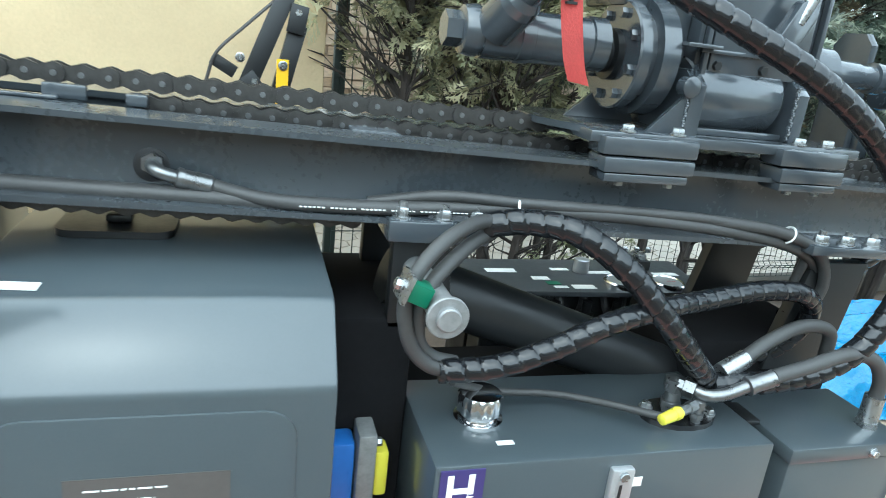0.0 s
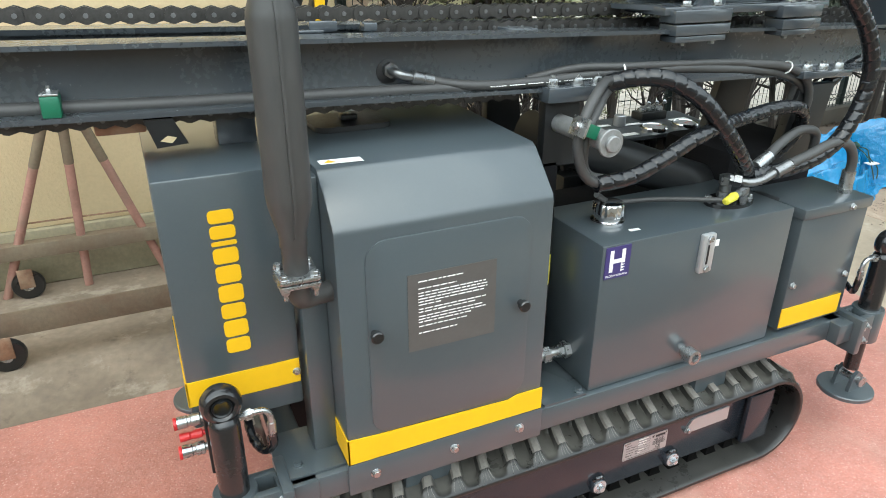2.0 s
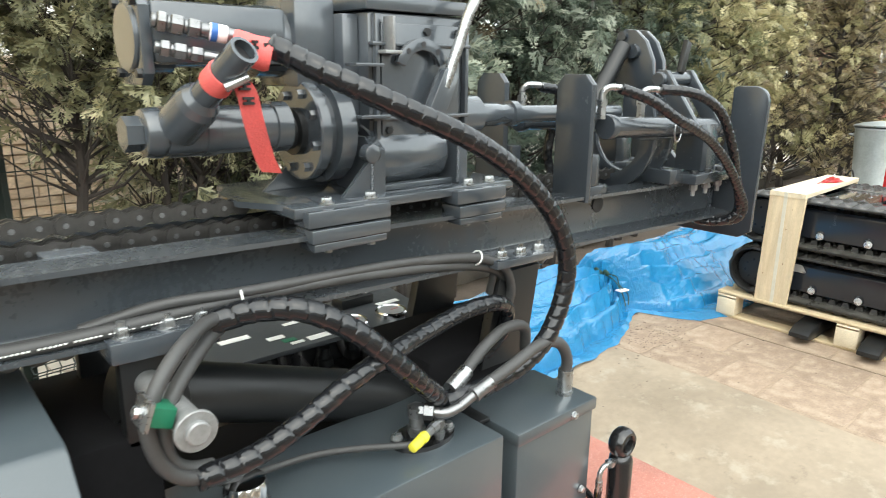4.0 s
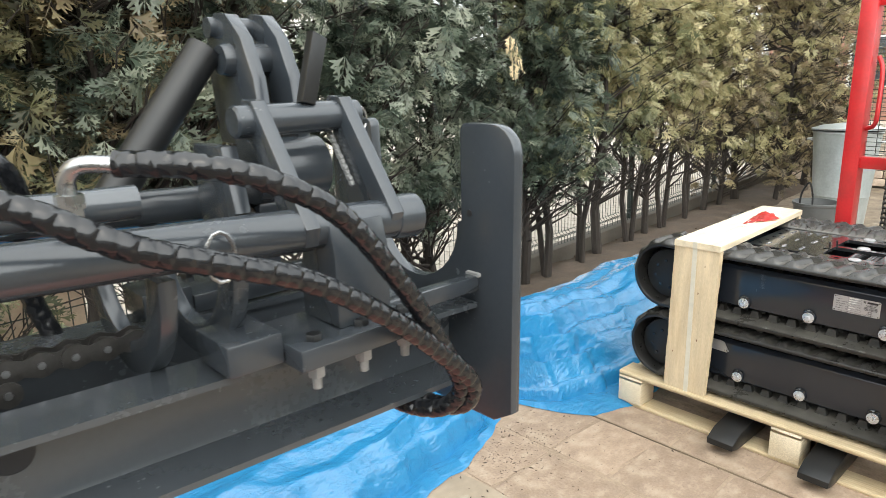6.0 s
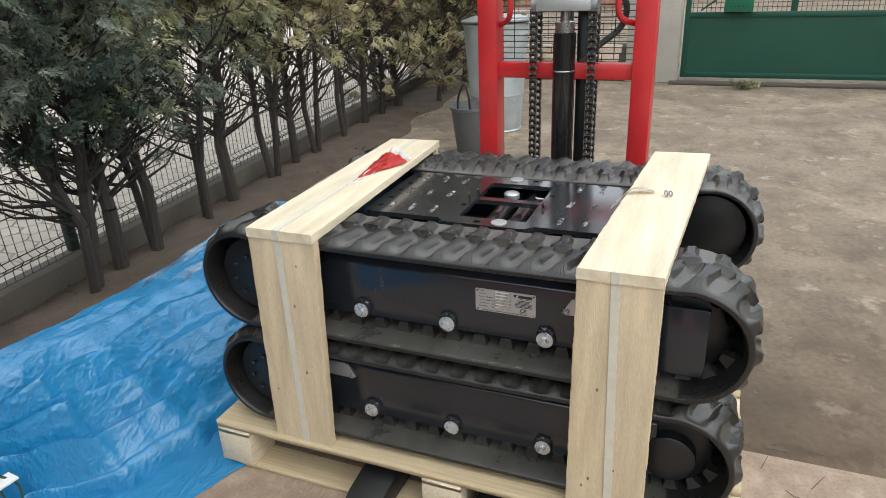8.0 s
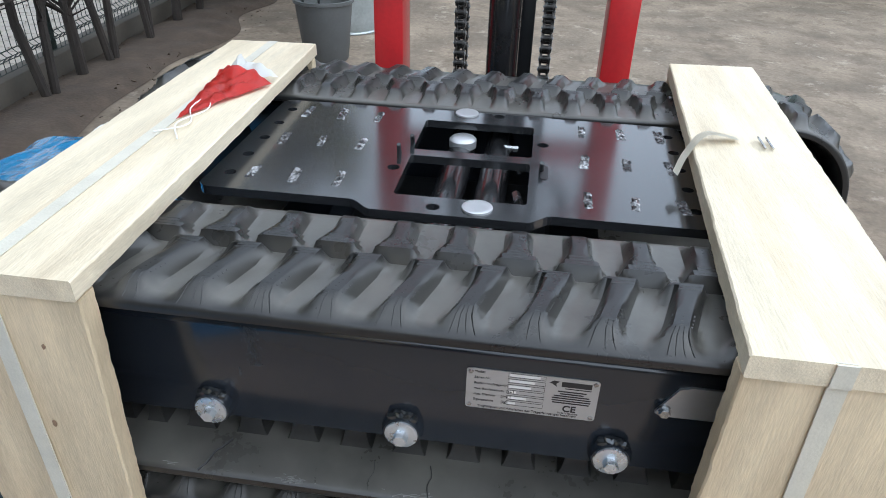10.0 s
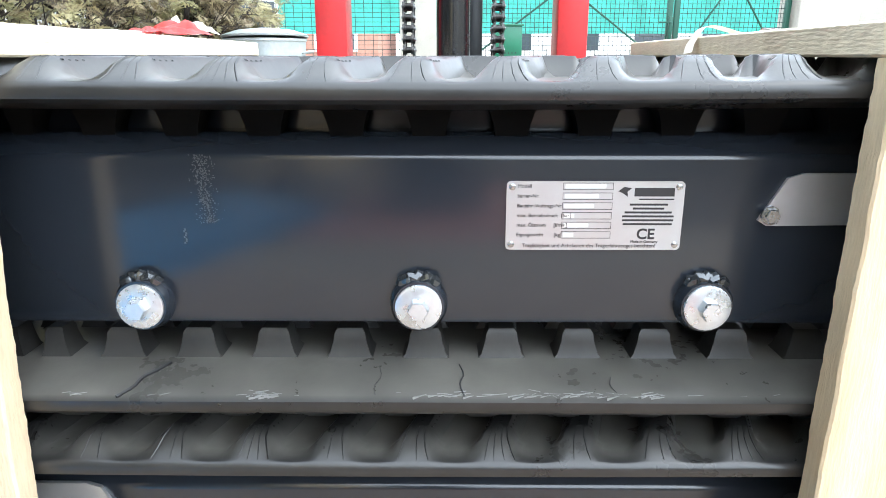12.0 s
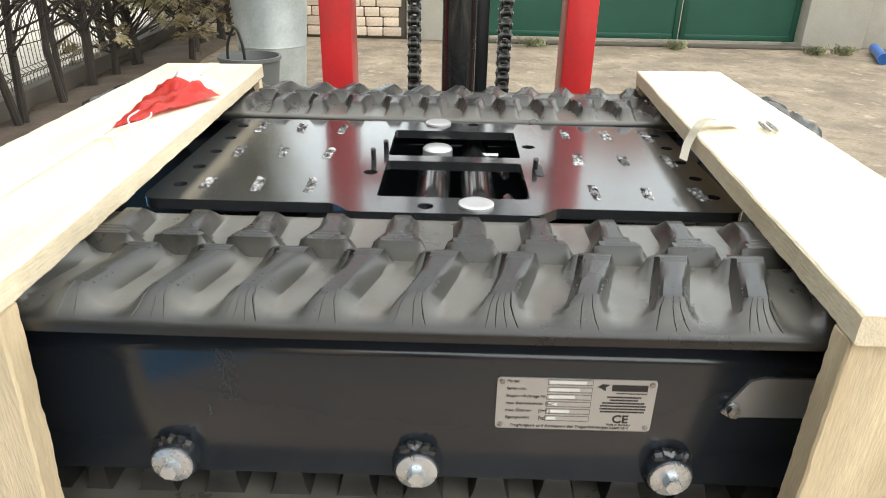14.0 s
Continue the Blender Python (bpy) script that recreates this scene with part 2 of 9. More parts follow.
CONC = mk("worn_concrete", (0.245, 0.195, 0.142), 0.85, var=0.45, scale=1.7, fine=38, bump=0.8, dirt=(0.11, 0.084, 0.060), dirt_amount=0.9, dirt_scale=2.3)
mottle(CONC, (0.12, 0.088, 0.060), 7.0, 0.52, 0.62, 0.55)
mottle(CONC, (0.42, 0.36, 0.28), 5.0, 0.58, 0.66, 0.6)
mottle(CONC, (0.50, 0.45, 0.37), 26.0, 0.66, 0.72, 0.7)
# the near half of the yard is darker, with an uneven border
n_, l_ = CONC.node_tree.nodes, CONC.node_tree.links
co_, st_, sx_, ad_, mr_, mi_ = n_.new("ShaderNodeTexCoord"), n_.new("ShaderNodeTexNoise"), n_.new("ShaderNodeSeparateXYZ"), n_.new("ShaderNodeMath"), n_.new("ShaderNodeMapRange"), n_.new("ShaderNodeMix")
st_.inputs["Scale"].default_value, st_.inputs["Detail"].default_value = 0.9, 6
l_.new(co_.outputs["Object"], st_.inputs["Vector"]), l_.new(co_.outputs["Object"], sx_.inputs[0])
ad_.operation = "MULTIPLY_ADD"
ad_.inputs[1].default_value = 4.0
l_.new(st_.outputs["Fac"], ad_.inputs[0]), l_.new(sx_.outputs["X"], ad_.inputs[2])
mr_.inputs["From Min"].default_value, mr_.inputs["From Max"].default_value = 7.0, 9.4
mr_.inputs["To Min"].default_value, mr_.inputs["To Max"].default_value = 0.95, 0.0
mi_.data_type, mi_.blend_type = "RGBA", "MULTIPLY"
mi_.inputs[7].default_value = (0.47, 0.42, 0.365, 1)
old_ = n_["Principled BSDF"].inputs["Base Color"].links[0].from_socket
l_.new(ad_.outputs[0], mr_.inputs["Value"]), l_.new(mr_.outputs[0], mi_.inputs[0]), l_.new(old_, mi_.inputs[6]), l_.new(mi_.outputs[2], n_["Principled BSDF"].inputs["Base Color"])
CONCL = mk("pale_screed", (0.325, 0.265, 0.198), 0.85, var=0.2, scale=1.6, fine=28, bump=0.4, dirt=(0.20, 0.165, 0.12), dirt_amount=0.7, dirt_scale=1.8)
mottle(CONCL, (0.44, 0.39, 0.31), 6.0, 0.55, 0.66, 0.5)
mottle(CONCL, (0.17, 0.135, 0.10), 11.0, 0.60, 0.70, 0.5)
CONCW = mk("wall_side_concrete", (0.215, 0.168, 0.122), 0.85, var=0.35, scale=2.0, fine=34, bump=0.6, dirt=(0.115, 0.087, 0.062), dirt_amount=0.8, dirt_scale=2.6)
mottle(CONCW, (0.36, 0.31, 0.24), 5.0, 0.56, 0.66, 0.6)
mottle(CONCW, (0.10, 0.075, 0.052), 8.0, 0.58, 0.68, 0.55)
SLAB = mk("worn_slab", (0.335, 0.250, 0.184), 0.85, var=0.3, scale=4, fine=35, bump=0.6, dirt=(0.22, 0.155, 0.105), dirt_amount=0.6, dirt_scale=3.0, rand=0.12)
mottle(SLAB, (0.43, 0.35, 0.265), 4.0, 0.50, 0.66, 0.7)
mottle(SLAB, (0.15, 0.10, 0.07), 13.0, 0.60, 0.70, 0.6)
SAND = mk("sandy_joint", (0.335, 0.257, 0.187), 0.95, var=0.35, scale=6, fine=70, bump=0.6, dirt=(0.20, 0.145, 0.10), dirt_amount=0.7, dirt_scale=5)
SOIL = mk("bare_soil", (0.082, 0.060, 0.043), 0.95, var=0.45, scale=8, fine=60, bump=0.8, dirt=(0.07, 0.05, 0.035), dirt_amount=0.7, dirt_scale=6)
MAT = mk("red_rubber_granulate", (0.42, 0.175, 0.135), 0.8, var=0.35, scale=3, fine=130, bump=0.6, dirt=(0.50, 0.25, 0.21), dirt_amount=0.5, dirt_scale=45)
mottle(MAT, (0.66, 0.43, 0.37), 150.0, 0.58, 0.64, 0.75)
mottle(MAT, (0.22, 0.085, 0.065), 95.0, 0.62, 0.68, 0.6)
mottle(MAT, (0.47, 0.29, 0.23), 2.2, 0.52, 0.70, 0.5)
mottle(MAT, (0.16, 0.09, 0.07), 9.0, 0.68, 0.74, 0.5)
CURB = mk("curb_concrete", (0.085, 0.072, 0.057), 0.9, var=0.25, scale=5, fine=50, bump=0.3, dirt=(0.09, 0.085, 0.07), dirt_amount=0.6, dirt_scale=4)
PAVER = mk("pale_paver", (0.43, 0.385, 0.325), 0.85, var=0.15, scale=3, fine=40, bump=0.2)
RENDER = mk("beige_render", (0.62, 0.50, 0.305), 0.9, var=0.10, scale=1.6, fine=85, bump=0.7, dirt=(0.50, 0.39, 0.23), dirt_amount=0.6, dirt_scale=1.4)
PLINTH = mk("stained_plinth", (0.30, 0.26, 0.17), 0.9, var=0.3, scale=4, fine=60, bump=0.3, dirt=(0.12, 0.12, 0.07), dirt_amount=0.7, dirt_scale=4)
PILLAR = mk("grey_render", (0.42, 0.40, 0.35), 0.9, var=0.15, scale=2, fine=60, bump=0.2, dirt=(0.28, 0.25, 0.2), dirt_amount=0.4)
GATEG = mk("green_gate_paint", (0.006, 0.062, 0.038), 0.45, var=0.15, scale=3, bump=0.03)
FENCEM = mk("dark_green_wire", (0.018, 0.030, 0.026), 0.5, var=0.2, scale=20, bump=0.02)
CLOTH = mk("teal_net", (0.10, 0.45, 0.38), 0.8, var=0.25, scale=3, fine=20, bump=0.2)
GALV = mk("galvanised_sheet", (0.42, 0.46, 0.46), 0.42, metal=0.5, var=0.2, scale=7, fine=50, bump=0.05)
BUCKET = mk("grey_plastic", (0.10, 0.105, 0.105), 0.55, var=0.15, scale=8, bump=0.03)
RUST = mk("rusty_steel", (0.20, 0.105, 0.06), 0.75, var=0.35, scale=12, fine=90, bump=0.3, dirt=(0.33, 0.27, 0.19), dirt_amount=0.6, dirt_scale=8)
LEGP = mk("faded_pink_rust", (0.36, 0.19, 0.15), 0.75, var=0.3, scale=9, fine=80, bump=0.3, dirt=(0.20, 0.15, 0.11), dirt_amount=0.9, dirt_scale=5)
RAILP = mk("weathered_rail_paint", (0.175, 0.14, 0.095), 0.75, var=0.3, scale=8, fine=80, bump=0.3, dirt=(0.10, 0.06, 0.038), dirt_amount=0.9, dirt_scale=4)
BARK = mk("bark", (0.036, 0.029, 0.024), 0.95, var=0.4, scale=14, fine=60, bump=0.7, stretch=(3, 3, 0.7))
BRICK = mk("far_brick", (0.36, 0.19, 0.14), 0.9, var=0.25, scale=6, bump=0.1)
STONE = mk("pale_stone", (0.60, 0.49, 0.39), 0.9, var=0.25, scale=4, fine=30, bump=0.3, rand=0.2)
FARW = mk("far_white_render", (0.74, 0.73, 0.70), 0.9, var=0.08, scale=1, bump=0.05)
ROOF = mk("far_roof", (0.28, 0.12, 0.08), 0.9, var=0.2, scale=3, bump=0.1)
GLASSD = mk("far_window", (0.05, 0.06, 0.07), 0.1, var=0.1, bump=0)


def leafmat(name, a, b2, c):
    m = bpy.data.materials.new(name)
    m.use_nodes = True
    n, l = m.node_tree.nodes, m.node_tree.links
    p = n["Principled BSDF"]
    g, ns, tc = n.new("ShaderNodeNewGeometry"), n.new("ShaderNodeTexNoise"), n.new("ShaderNodeTexCoord")
    ns.inputs["Scale"].default_value = 1.7
    l.new(tc.outputs["Object"], ns.inputs["Vector"])
    mx = n.new("ShaderNodeMath")
    mx.operation = "MULTIPLY_ADD"
    mx.inputs[1].default_value = 0.5
    l.new(g.outputs["Random Per Island"], mx.inputs[0])
    mm = n.new("ShaderNodeMath")
    mm.operation = "MULTIPLY_ADD"
    mm.inputs[1].default_value, mm.inputs[2].default_value = 1.5, -0.5
    l.new(ns.outputs["Fac"], mm.inputs[0]), l.new(mm.outputs[0], mx.inputs[2])
    r = n.new("ShaderNodeValToRGB")
    r.color_ramp.elements[0].color, r.color_ramp.elements[1].color = (*a, 1), (*c, 1)
    r.color_ramp.elements[0].position, r.color_ramp.elements[1].position = 0.2, 0.9
    e = r.color_ramp.elements.new(0.5)
    e.color = (*b2, 1)
    l.new(mx.outputs[0], r.inputs["Fac"]), l.new(r.outputs[0], p.inputs["Base Color"])
    p.inputs["Roughness"].default_value = 0.38
    tr, ad = n.new("ShaderNodeBsdfTranslucent"), n.new("ShaderNodeMixShader")
    ad.inputs[0].default_value = 0.38
    l.new(r.outputs[0], tr.inputs["Color"])
    l.new(p.outputs[0], ad.inputs[1]), l.new(tr.outputs[0], ad.inputs[2])
    l.new(ad.outputs[0], n["Material Output"].inputs["Surface"])
    return m


LEAFG = leafmat("cypress_green", (0.028, 0.044, 0.032), (0.095, 0.125, 0.090), (0.42, 0.45, 0.35))
STRAW = mk("dry_straw", (0.60, 0.49, 0.30), 0.8, var=0.2, scale=30)
LEAFY = leafmat("cypress_yellowing", (0.13, 0.13, 0.065), (0.36, 0.335, 0.175), (0.64, 0.57, 0.34))
LEAFM = leafmat("cypress_mixed", (0.05, 0.065, 0.04), (0.21, 0.225, 0.125), (0.52, 0.50, 0.28))
LEAFO = leafmat("cypress_olive", (0.075, 0.08, 0.05), (0.28, 0.275, 0.155), (0.58, 0.54, 0.34))
LEAFB = leafmat("cypress_browning", (0.085, 0.07, 0.045), (0.25, 0.20, 0.12), (0.43, 0.37, 0.20))


# ---------- building helpers ----------
def thing(name, loc, label, category, group="", kind=""):
    ob = new(name)
    ob.location = loc
    ob.empty_display_size = 0.05
    return tagged(ob, label, category, group, kind)


def origin(ob):
    v = Vector(ob.location)
    while ob.parent:
        ob = ob.parent
        v += ob.location
    return v


def smooth_by_angle(me, deg=38):
    me.polygons.foreach_set("use_smooth", [True] * len(me.polygons))
    me.set_sharp_from_angle(angle=radians(deg))


def part(name, bm, material, parent, label="", flat=False):
    """Links a bmesh, in world places, as one mesh under a thing or a part."""
    o = origin(parent)
    bmesh.ops.translate(bm, verts=bm.verts, vec=-o)
    me = bpy.data.meshes.new(name)
    bm.to_mesh(me)
    bm.free()
    if not flat:
        smooth_by_angle(me)
    me.materials.append(material)
    ob = new(name, me)
    ob.parent = parent
    if label:
        ob["label"] = label
    return ob


def solid(name, bm, material, label, category="", kind="structure", flat=False, base=None):
    """A top-level mesh with its origin at the middle of its base."""
    if base is None:
        lo = [min(v.co[i] for v in bm.verts) for i in range(3)]
        hi = [max(v.co[i] for v in bm.verts) for i in range(3)]
        base = Vector(((lo[0] + hi[0]) / 2, (lo[1] + hi[1]) / 2, lo[2]))
    base = Vector(base)
    bmesh.ops.translate(bm, verts=bm.verts, vec=-base)
    me = bpy.data.meshes.new(name)
    bm.to_mesh(me)
    bm.free()
    if not flat:
        smooth_by_angle(me)
    me.materials.append(material)
    ob = new(name, me)
    ob.location = base
    return tagged(ob, label, category, kind=kind)


def mesh_of(name, bm, material, flat=False):
    me = bpy.data.meshes.new(name)
    bm.to_mesh(me)
    bm.free()
    if not flat:
        smooth_by_angle(me)
    me.materials.append(material)
    return me


def piece(name, me, parent, m, label=""):
    """One of many alike pieces on a shared mesh, at the world pose m."""
    ob = new(name, me)
    ob.parent = parent
    ob.matrix_basis = Matrix.Translation(-origin(parent)) @ m
    if label:
        ob["label"] = label
    return ob


def B():
    return bmesh.new()


def box(bm, x0, x1, y0, y1, z0, z1, bev=0.0, m=None):
    r = bmesh.ops.create_cube(bm, size=1.0)
    vs = r["verts"]
    for v in vs:
        v.co = Vector(((x0 + x1) / 2 + v.co.x * (x1 - x0), (y0 + y1) / 2 + v.co.y * (y1 - y0), (z0 + z1) / 2 + v.co.z * (z1 - z0)))
    if bev:
        es = {e for v in vs for e in v.link_edges}
        vs = list({v for f in bmesh.ops.bevel(bm, geom=list(es), offset=bev, segments=2, profile=0.5, affect="EDGES")["faces"] for v in f.verts} | {v for v in vs if v.is_valid})
    if m is not None:
        bmesh.ops.transform(bm, matrix=m, verts=[v for v in vs if v.is_valid])
    return bm


def cyl(bm, p0, p1, r0, r1=None, seg=20, cap=True):
    p0, p1 = Vector(p0), Vector(p1)
    d = p1 - p0
    m = Matrix.Translation((p0 + p1) / 2) @ d.to_track_quat("Z", "Y").to_matrix().to_4x4()
    bmesh.ops.create_cone(bm, cap_ends=cap, segments=seg, radius1=r0, radius2=r0 if r1 is None else r1, depth=d.length, matrix=m)
    return bm


def lathe(bm, p0, axis, prof, seg=24):
    """prof: (distance along the axis, radius) pairs."""
    q = Vector(axis).normalized().to_track_quat("Z", "Y").to_matrix()
    rings = []
    for a, r in prof:
        rings.append([bm.verts.new(Vector(p0) + q @ Vector((r * math.cos(2 * math.pi * k / seg), r * math.sin(2 * math.pi * k / seg), a))) for k in range(seg)])
    for a, b in zip(rings, rings[1:]):
        for k in range(seg):
            bm.faces.new((a[k], a[(k + 1) % seg], b[(k + 1) % seg], b[k]))
    bm.faces.new(rings[0][::-1])
    bm.faces.new(rings[-1])
    return bm


def prism(bm, pts, axis, lo, hi, bev=0.0):
    """A flat outline swept along an axis: pts are the two other coordinates in order."""
    def put(a, b, c):
        return {"x": (c, a, b), "y": (a, c, b), "z": (a, b, c)}[axis]
    lo_v, hi_v = [bm.verts.new(put(a, b, lo)) for a, b in pts], [bm.verts.new(put(a, b, hi)) for a, b in pts]
    n = len(pts)
    fs = [bm.faces.new(lo_v), bm.faces.new(hi_v[::-1])]
    for k in range(n):
        fs.append(bm.faces.new((lo_v[(k + 1) % n], lo_v[k], hi_v[k], hi_v[(k + 1) % n])))
    bmesh.ops.recalc_face_normals(bm, faces=fs)
    if bev:
        es = {e for f in fs[:2] for e in f.edges}
        bmesh.ops.bevel(bm, geom=list(es), offset=bev, segments=2, profile=0.5, affect="EDGES")
    return bm


def arc(cx, cy, r, a0, a1, n=8):
    return [(cx + r * math.cos(radians(a0 + (a1 - a0) * k / n)), cy + r * math.sin(radians(a0 + (a1 - a0) * k / n))) for k in range(n + 1)]


def rrect(x0, x1, y0, y1, r, n=5):
    return arc(x1 - r, y1 - r, r, 0, 90, n) + arc(x0 + r, y1 - r, r, 90, 180, n) + arc(x0 + r, y0 + r, r, 180, 270, n) + arc(x1 - r, y0 + r, r, 270, 360, n)


def spline(pts, step=0.012):
    """A smooth line through the points, resampled evenly."""
    P = [Vector(p) for p in pts]
    P = [2 * P[0] - P[1]] + P + [2 * P[-1] - P[-2]]
    raw = []
    for i in range(1, len(P) - 2):
        a, b, c, d = P[i - 1:i + 3]
        for k in range(24):
            t = k / 24
            raw.append(0.5 * (2 * b + (c - a) * t + (2 * a - 5 * b + 4 * c - d) * t * t + (3 * b - a - 3 * c + d) * t ** 3))
    raw.append(P[-2])
    out, acc = [raw[0]], 0.0
    for a, b in zip(raw, raw[1:]):
        seg = (b - a).length
        while acc + seg >= step:
            a = a.lerp(b, (step - acc) / seg)
            seg, acc = (b - a).length, 0.0
            out.append(a)
        acc += seg
    out.append(raw[-1])
    return out


def sweep(bm, path, radius, seg=12, spiral=None):
    """A tube along the path; spiral=(pitch, lift) gives the stepped turns of a wound guard."""
    t = (path[1] - path[0]).normalized()
    u = t.orthogonal().normalized()
    rings, s = [], 0.0
    for i, p in enumerate(path):
        t2 = (path[min(i + 1, len(path) - 1)] - path[max(i - 1, 0)]).normalized()
        u = (u - t2 * u.dot(t2)).normalized()
        v = t2.cross(u)
        s += (p - path[i - 1]).length if i else 0
        ring = []
        for k in range(seg):
            a = 2 * math.pi * k / seg
            r = radius
            if spiral:
                f = (s / spiral[0] - k / seg) % 1.0
                r = radius + spiral[1] * (0.55 + 0.45 * f if f < 0.90 else -0.5)
            ring.append(bm.verts.new(p + (u * math.cos(a) + v * math.sin(a)) * r))
        rings.append(ring)
    for a, b in zip(rings, rings[1:]):
        for k in range(seg):
            bm.faces.new((a[k], a[(k + 1) % seg], b[(k + 1) % seg], b[k]))
    bm.faces.new(rings[0][::-1]), bm.faces.new(rings[-1])
    return bm


def hexbolt(bm, p, d, r=0.012, h=0.009, washer=0.0, stud=0.0):
    """A hexagon head on a washer, with a stud end, standing on p along d, as one shell."""
    p, d = Vector(p), Vector(d).normalized()
    q = d.to_track_quat("Z", "Y").to_matrix()
    n = 24
    six = [r * 0.866 / math.cos(radians((k * 15) % 60 - 30)) for k in range(n)]
    rows = [(0.0, [washer] * n), (0.0025, [washer] * n), (0.003, [washer * 0.95] * n), (0.003, six)] if washer else [(0.0, six)]
    a = 0.003 if washer else 0.0
    rows += [(a + h * 0.85, six), (a + h, [x * 0.9 for x in six])]
    if stud:
        rows += [(a + h, [r * 0.55] * n), (a + h + stud, [r * 0.52] * n)]
    rings = [[bm.verts.new(p + q @ Vector((x * math.cos(k * math.pi / 12), x * math.sin(k * math.pi / 12), z))) for k, x in enumerate(xs)] for z, xs in rows]
    for lo, hi in zip(rings, rings[1:]):
        for k in range(n):
            bm.faces.new((lo[k], lo[(k + 1) % n], hi[(k + 1) % n], hi[k]))
    bm.faces.new(rings[0][::-1])
    bm.faces.new(rings[-1])
    return bm


def writing(text, size, m, material, name, parent, align="LEFT", bold=0.0):
    """Letters in the built-in font, as a thin mesh at the world pose m (x along the line, y up, z out of the surface)."""
    cu = bpy.data.curves.new(name, "FONT")
    cu.body, cu.size, cu.align_x, cu.offset, cu.extrude = text, size, align, bold, 0.0004
    tmp = bpy.data.objects.new(name, cu)
    scene.collection.objects.link(tmp)
    bpy.context.view_layer.update()
    me = bpy.data.meshes.new_from_object(tmp.evaluated_get(bpy.context.evaluated_depsgraph_get()))
    bpy.data.objects.remove(tmp)
    bpy.data.curves.remove(cu)
    me.name = name
    me.materials.clear()
    me.materials.append(material)
    ob = new(name, me)
    ob.parent = parent
    ob.matrix_basis = Matrix.Translation(-origin(parent)) @ m
    return ob


def axes(o, x, y):
    """A pose at o whose x and y axes point along x and y."""
    x, y = Vector(x).normalized(), Vector(y).normalized()
    z = x.cross(y)
    return Matrix.Translation(o) @ Matrix((x, y, z)).transposed().to_4x4()

# ---------- setting ----------
def fence_y(x):
    return 3.44 + 0.0914 * (x - 3.0)


def ease(a, b, x):
    t = min(1.0, max(0.0, (x - a) / (b - a)))
    return t * t * (3 - 2 * t)


def ground_z(x, y):
    """The yard is a little lower where the rig stands."""
    return -0.064 * (1 - ease(2.64, 3.35, x)) * (1 - ease(2.08, 2.34, y))


bm = B()
gx = [-300, -60, -12, -4] + [2.64 + 0.0888 * k for k in range(9)] + [6, 12, 30, 80, 300]
gy = [-300, -60, -12, -4, 0] + [2.08 + 0.0325 * k for k in range(9)] + [6, 12, 30, 80, 300]
gv = [[bm.verts.new((x, y, ground_z(x, y))) for y in gy] for x in gx]
for a, b in zip(gv, gv[1:]):
    for k in range(len(gy) - 1):
        bm.faces.new((a[k], b[k], b[k + 1], a[k + 1]))
ground = solid("ground", bm, CONC, "worn brown concrete yard with stains and dust", "ground", base=(0, 0, 0))

bm = B()
nx, ny = 220, 10
grid = [[None] * (ny + 1) for _ in range(nx + 1)]
for i in range(nx + 1):
    x = 0.8 + 11.0 * i / nx
    wid = 0.55 + 0.22 * noise.noise((x * 1.3, 0.3, 0))
    for j in range(ny + 1):
        y = fence_y(x) - wid * (1 - j / ny)
        z = 0.004 + 0.05 * math.sin(math.pi * min(1, j / ny * 0.9)) ** 0.7 + 0.022 * noise.noise((x * 4, y * 4, 0)) * min(1, j / 2)
        grid[i][j] = bm.verts.new((x, y, max(z, 0.003)))
for i in range(nx):
    for j in range(ny):
        bm.faces.new((grid[i][j], grid[i + 1][j], grid[i + 1][j + 1], grid[i][j + 1]))
soil = solid("soil_strip", bm, SOIL, "dark bare soil strip with litter under the hedge", "ground", kind="stuff")

# pebbles and dry litter on the soil and the concrete beside it
bm = B()
rnd = random.Random(5)
for _ in range(1500):
    x = rnd.uniform(0.9, 11.2)
    y = fence_y(x) - abs(rnd.gauss(0.2, 0.32))
    s = rnd.uniform(0.004, 0.016) if y > fence_y(x) - 0.6 else rnd.uniform(0.003, 0.007)
    z = 0.03 if y > fence_y(x) - 0.5 else 0.001
    m = pose(x, y, z, rnd.uniform(0, 60), rnd.uniform(0, 60), rnd.uniform(0, 360)) @ Matrix.Diagonal((s * 2, s, s * 0.6, 1))
    bmesh.ops.create_icosphere(bm, subdivisions=1, radius=0.6, matrix=m)
for k in range(420):
    x, y = (rnd.gauss(3.74, 0.16), rnd.gauss(2.08, 0.10)) if k % 4 else (rnd.gauss(3.8, 0.35), rnd.gauss(1.9, 0.3))
    s = rnd.uniform(0.001, 0.003) + 0.004 * rnd.random() ** 6
    m = pose(x, y, 0.007, 0, 0, rnd.uniform(0, 360)) @ Matrix.Diagonal((s * 3, s, s * 0.5, 1))
    bmesh.ops.create_icosphere(bm, subdivisions=1, radius=0.6, matrix=m)
for _ in range(9):
    # dry twigs swept beside the pallet
    p = Vector((rnd.gauss(4.98, 0.08), rnd.gauss(0.27, 0.07), 0.004))
    a = rnd.uniform(0, 6.28)
    d = Vector((math.cos(a), math.sin(a), 0)) * rnd.uniform(0.02, 0.06)
    cyl(bm, p - d * 0.7, p + d * 0.7 + Vector((0, 0, 0.004)), 0.0013, 0.0006, seg=5)
solid("litter", bm, SOIL, "brown pebbles, twigs and dry litter on the ground", "litter", kind="stuff")

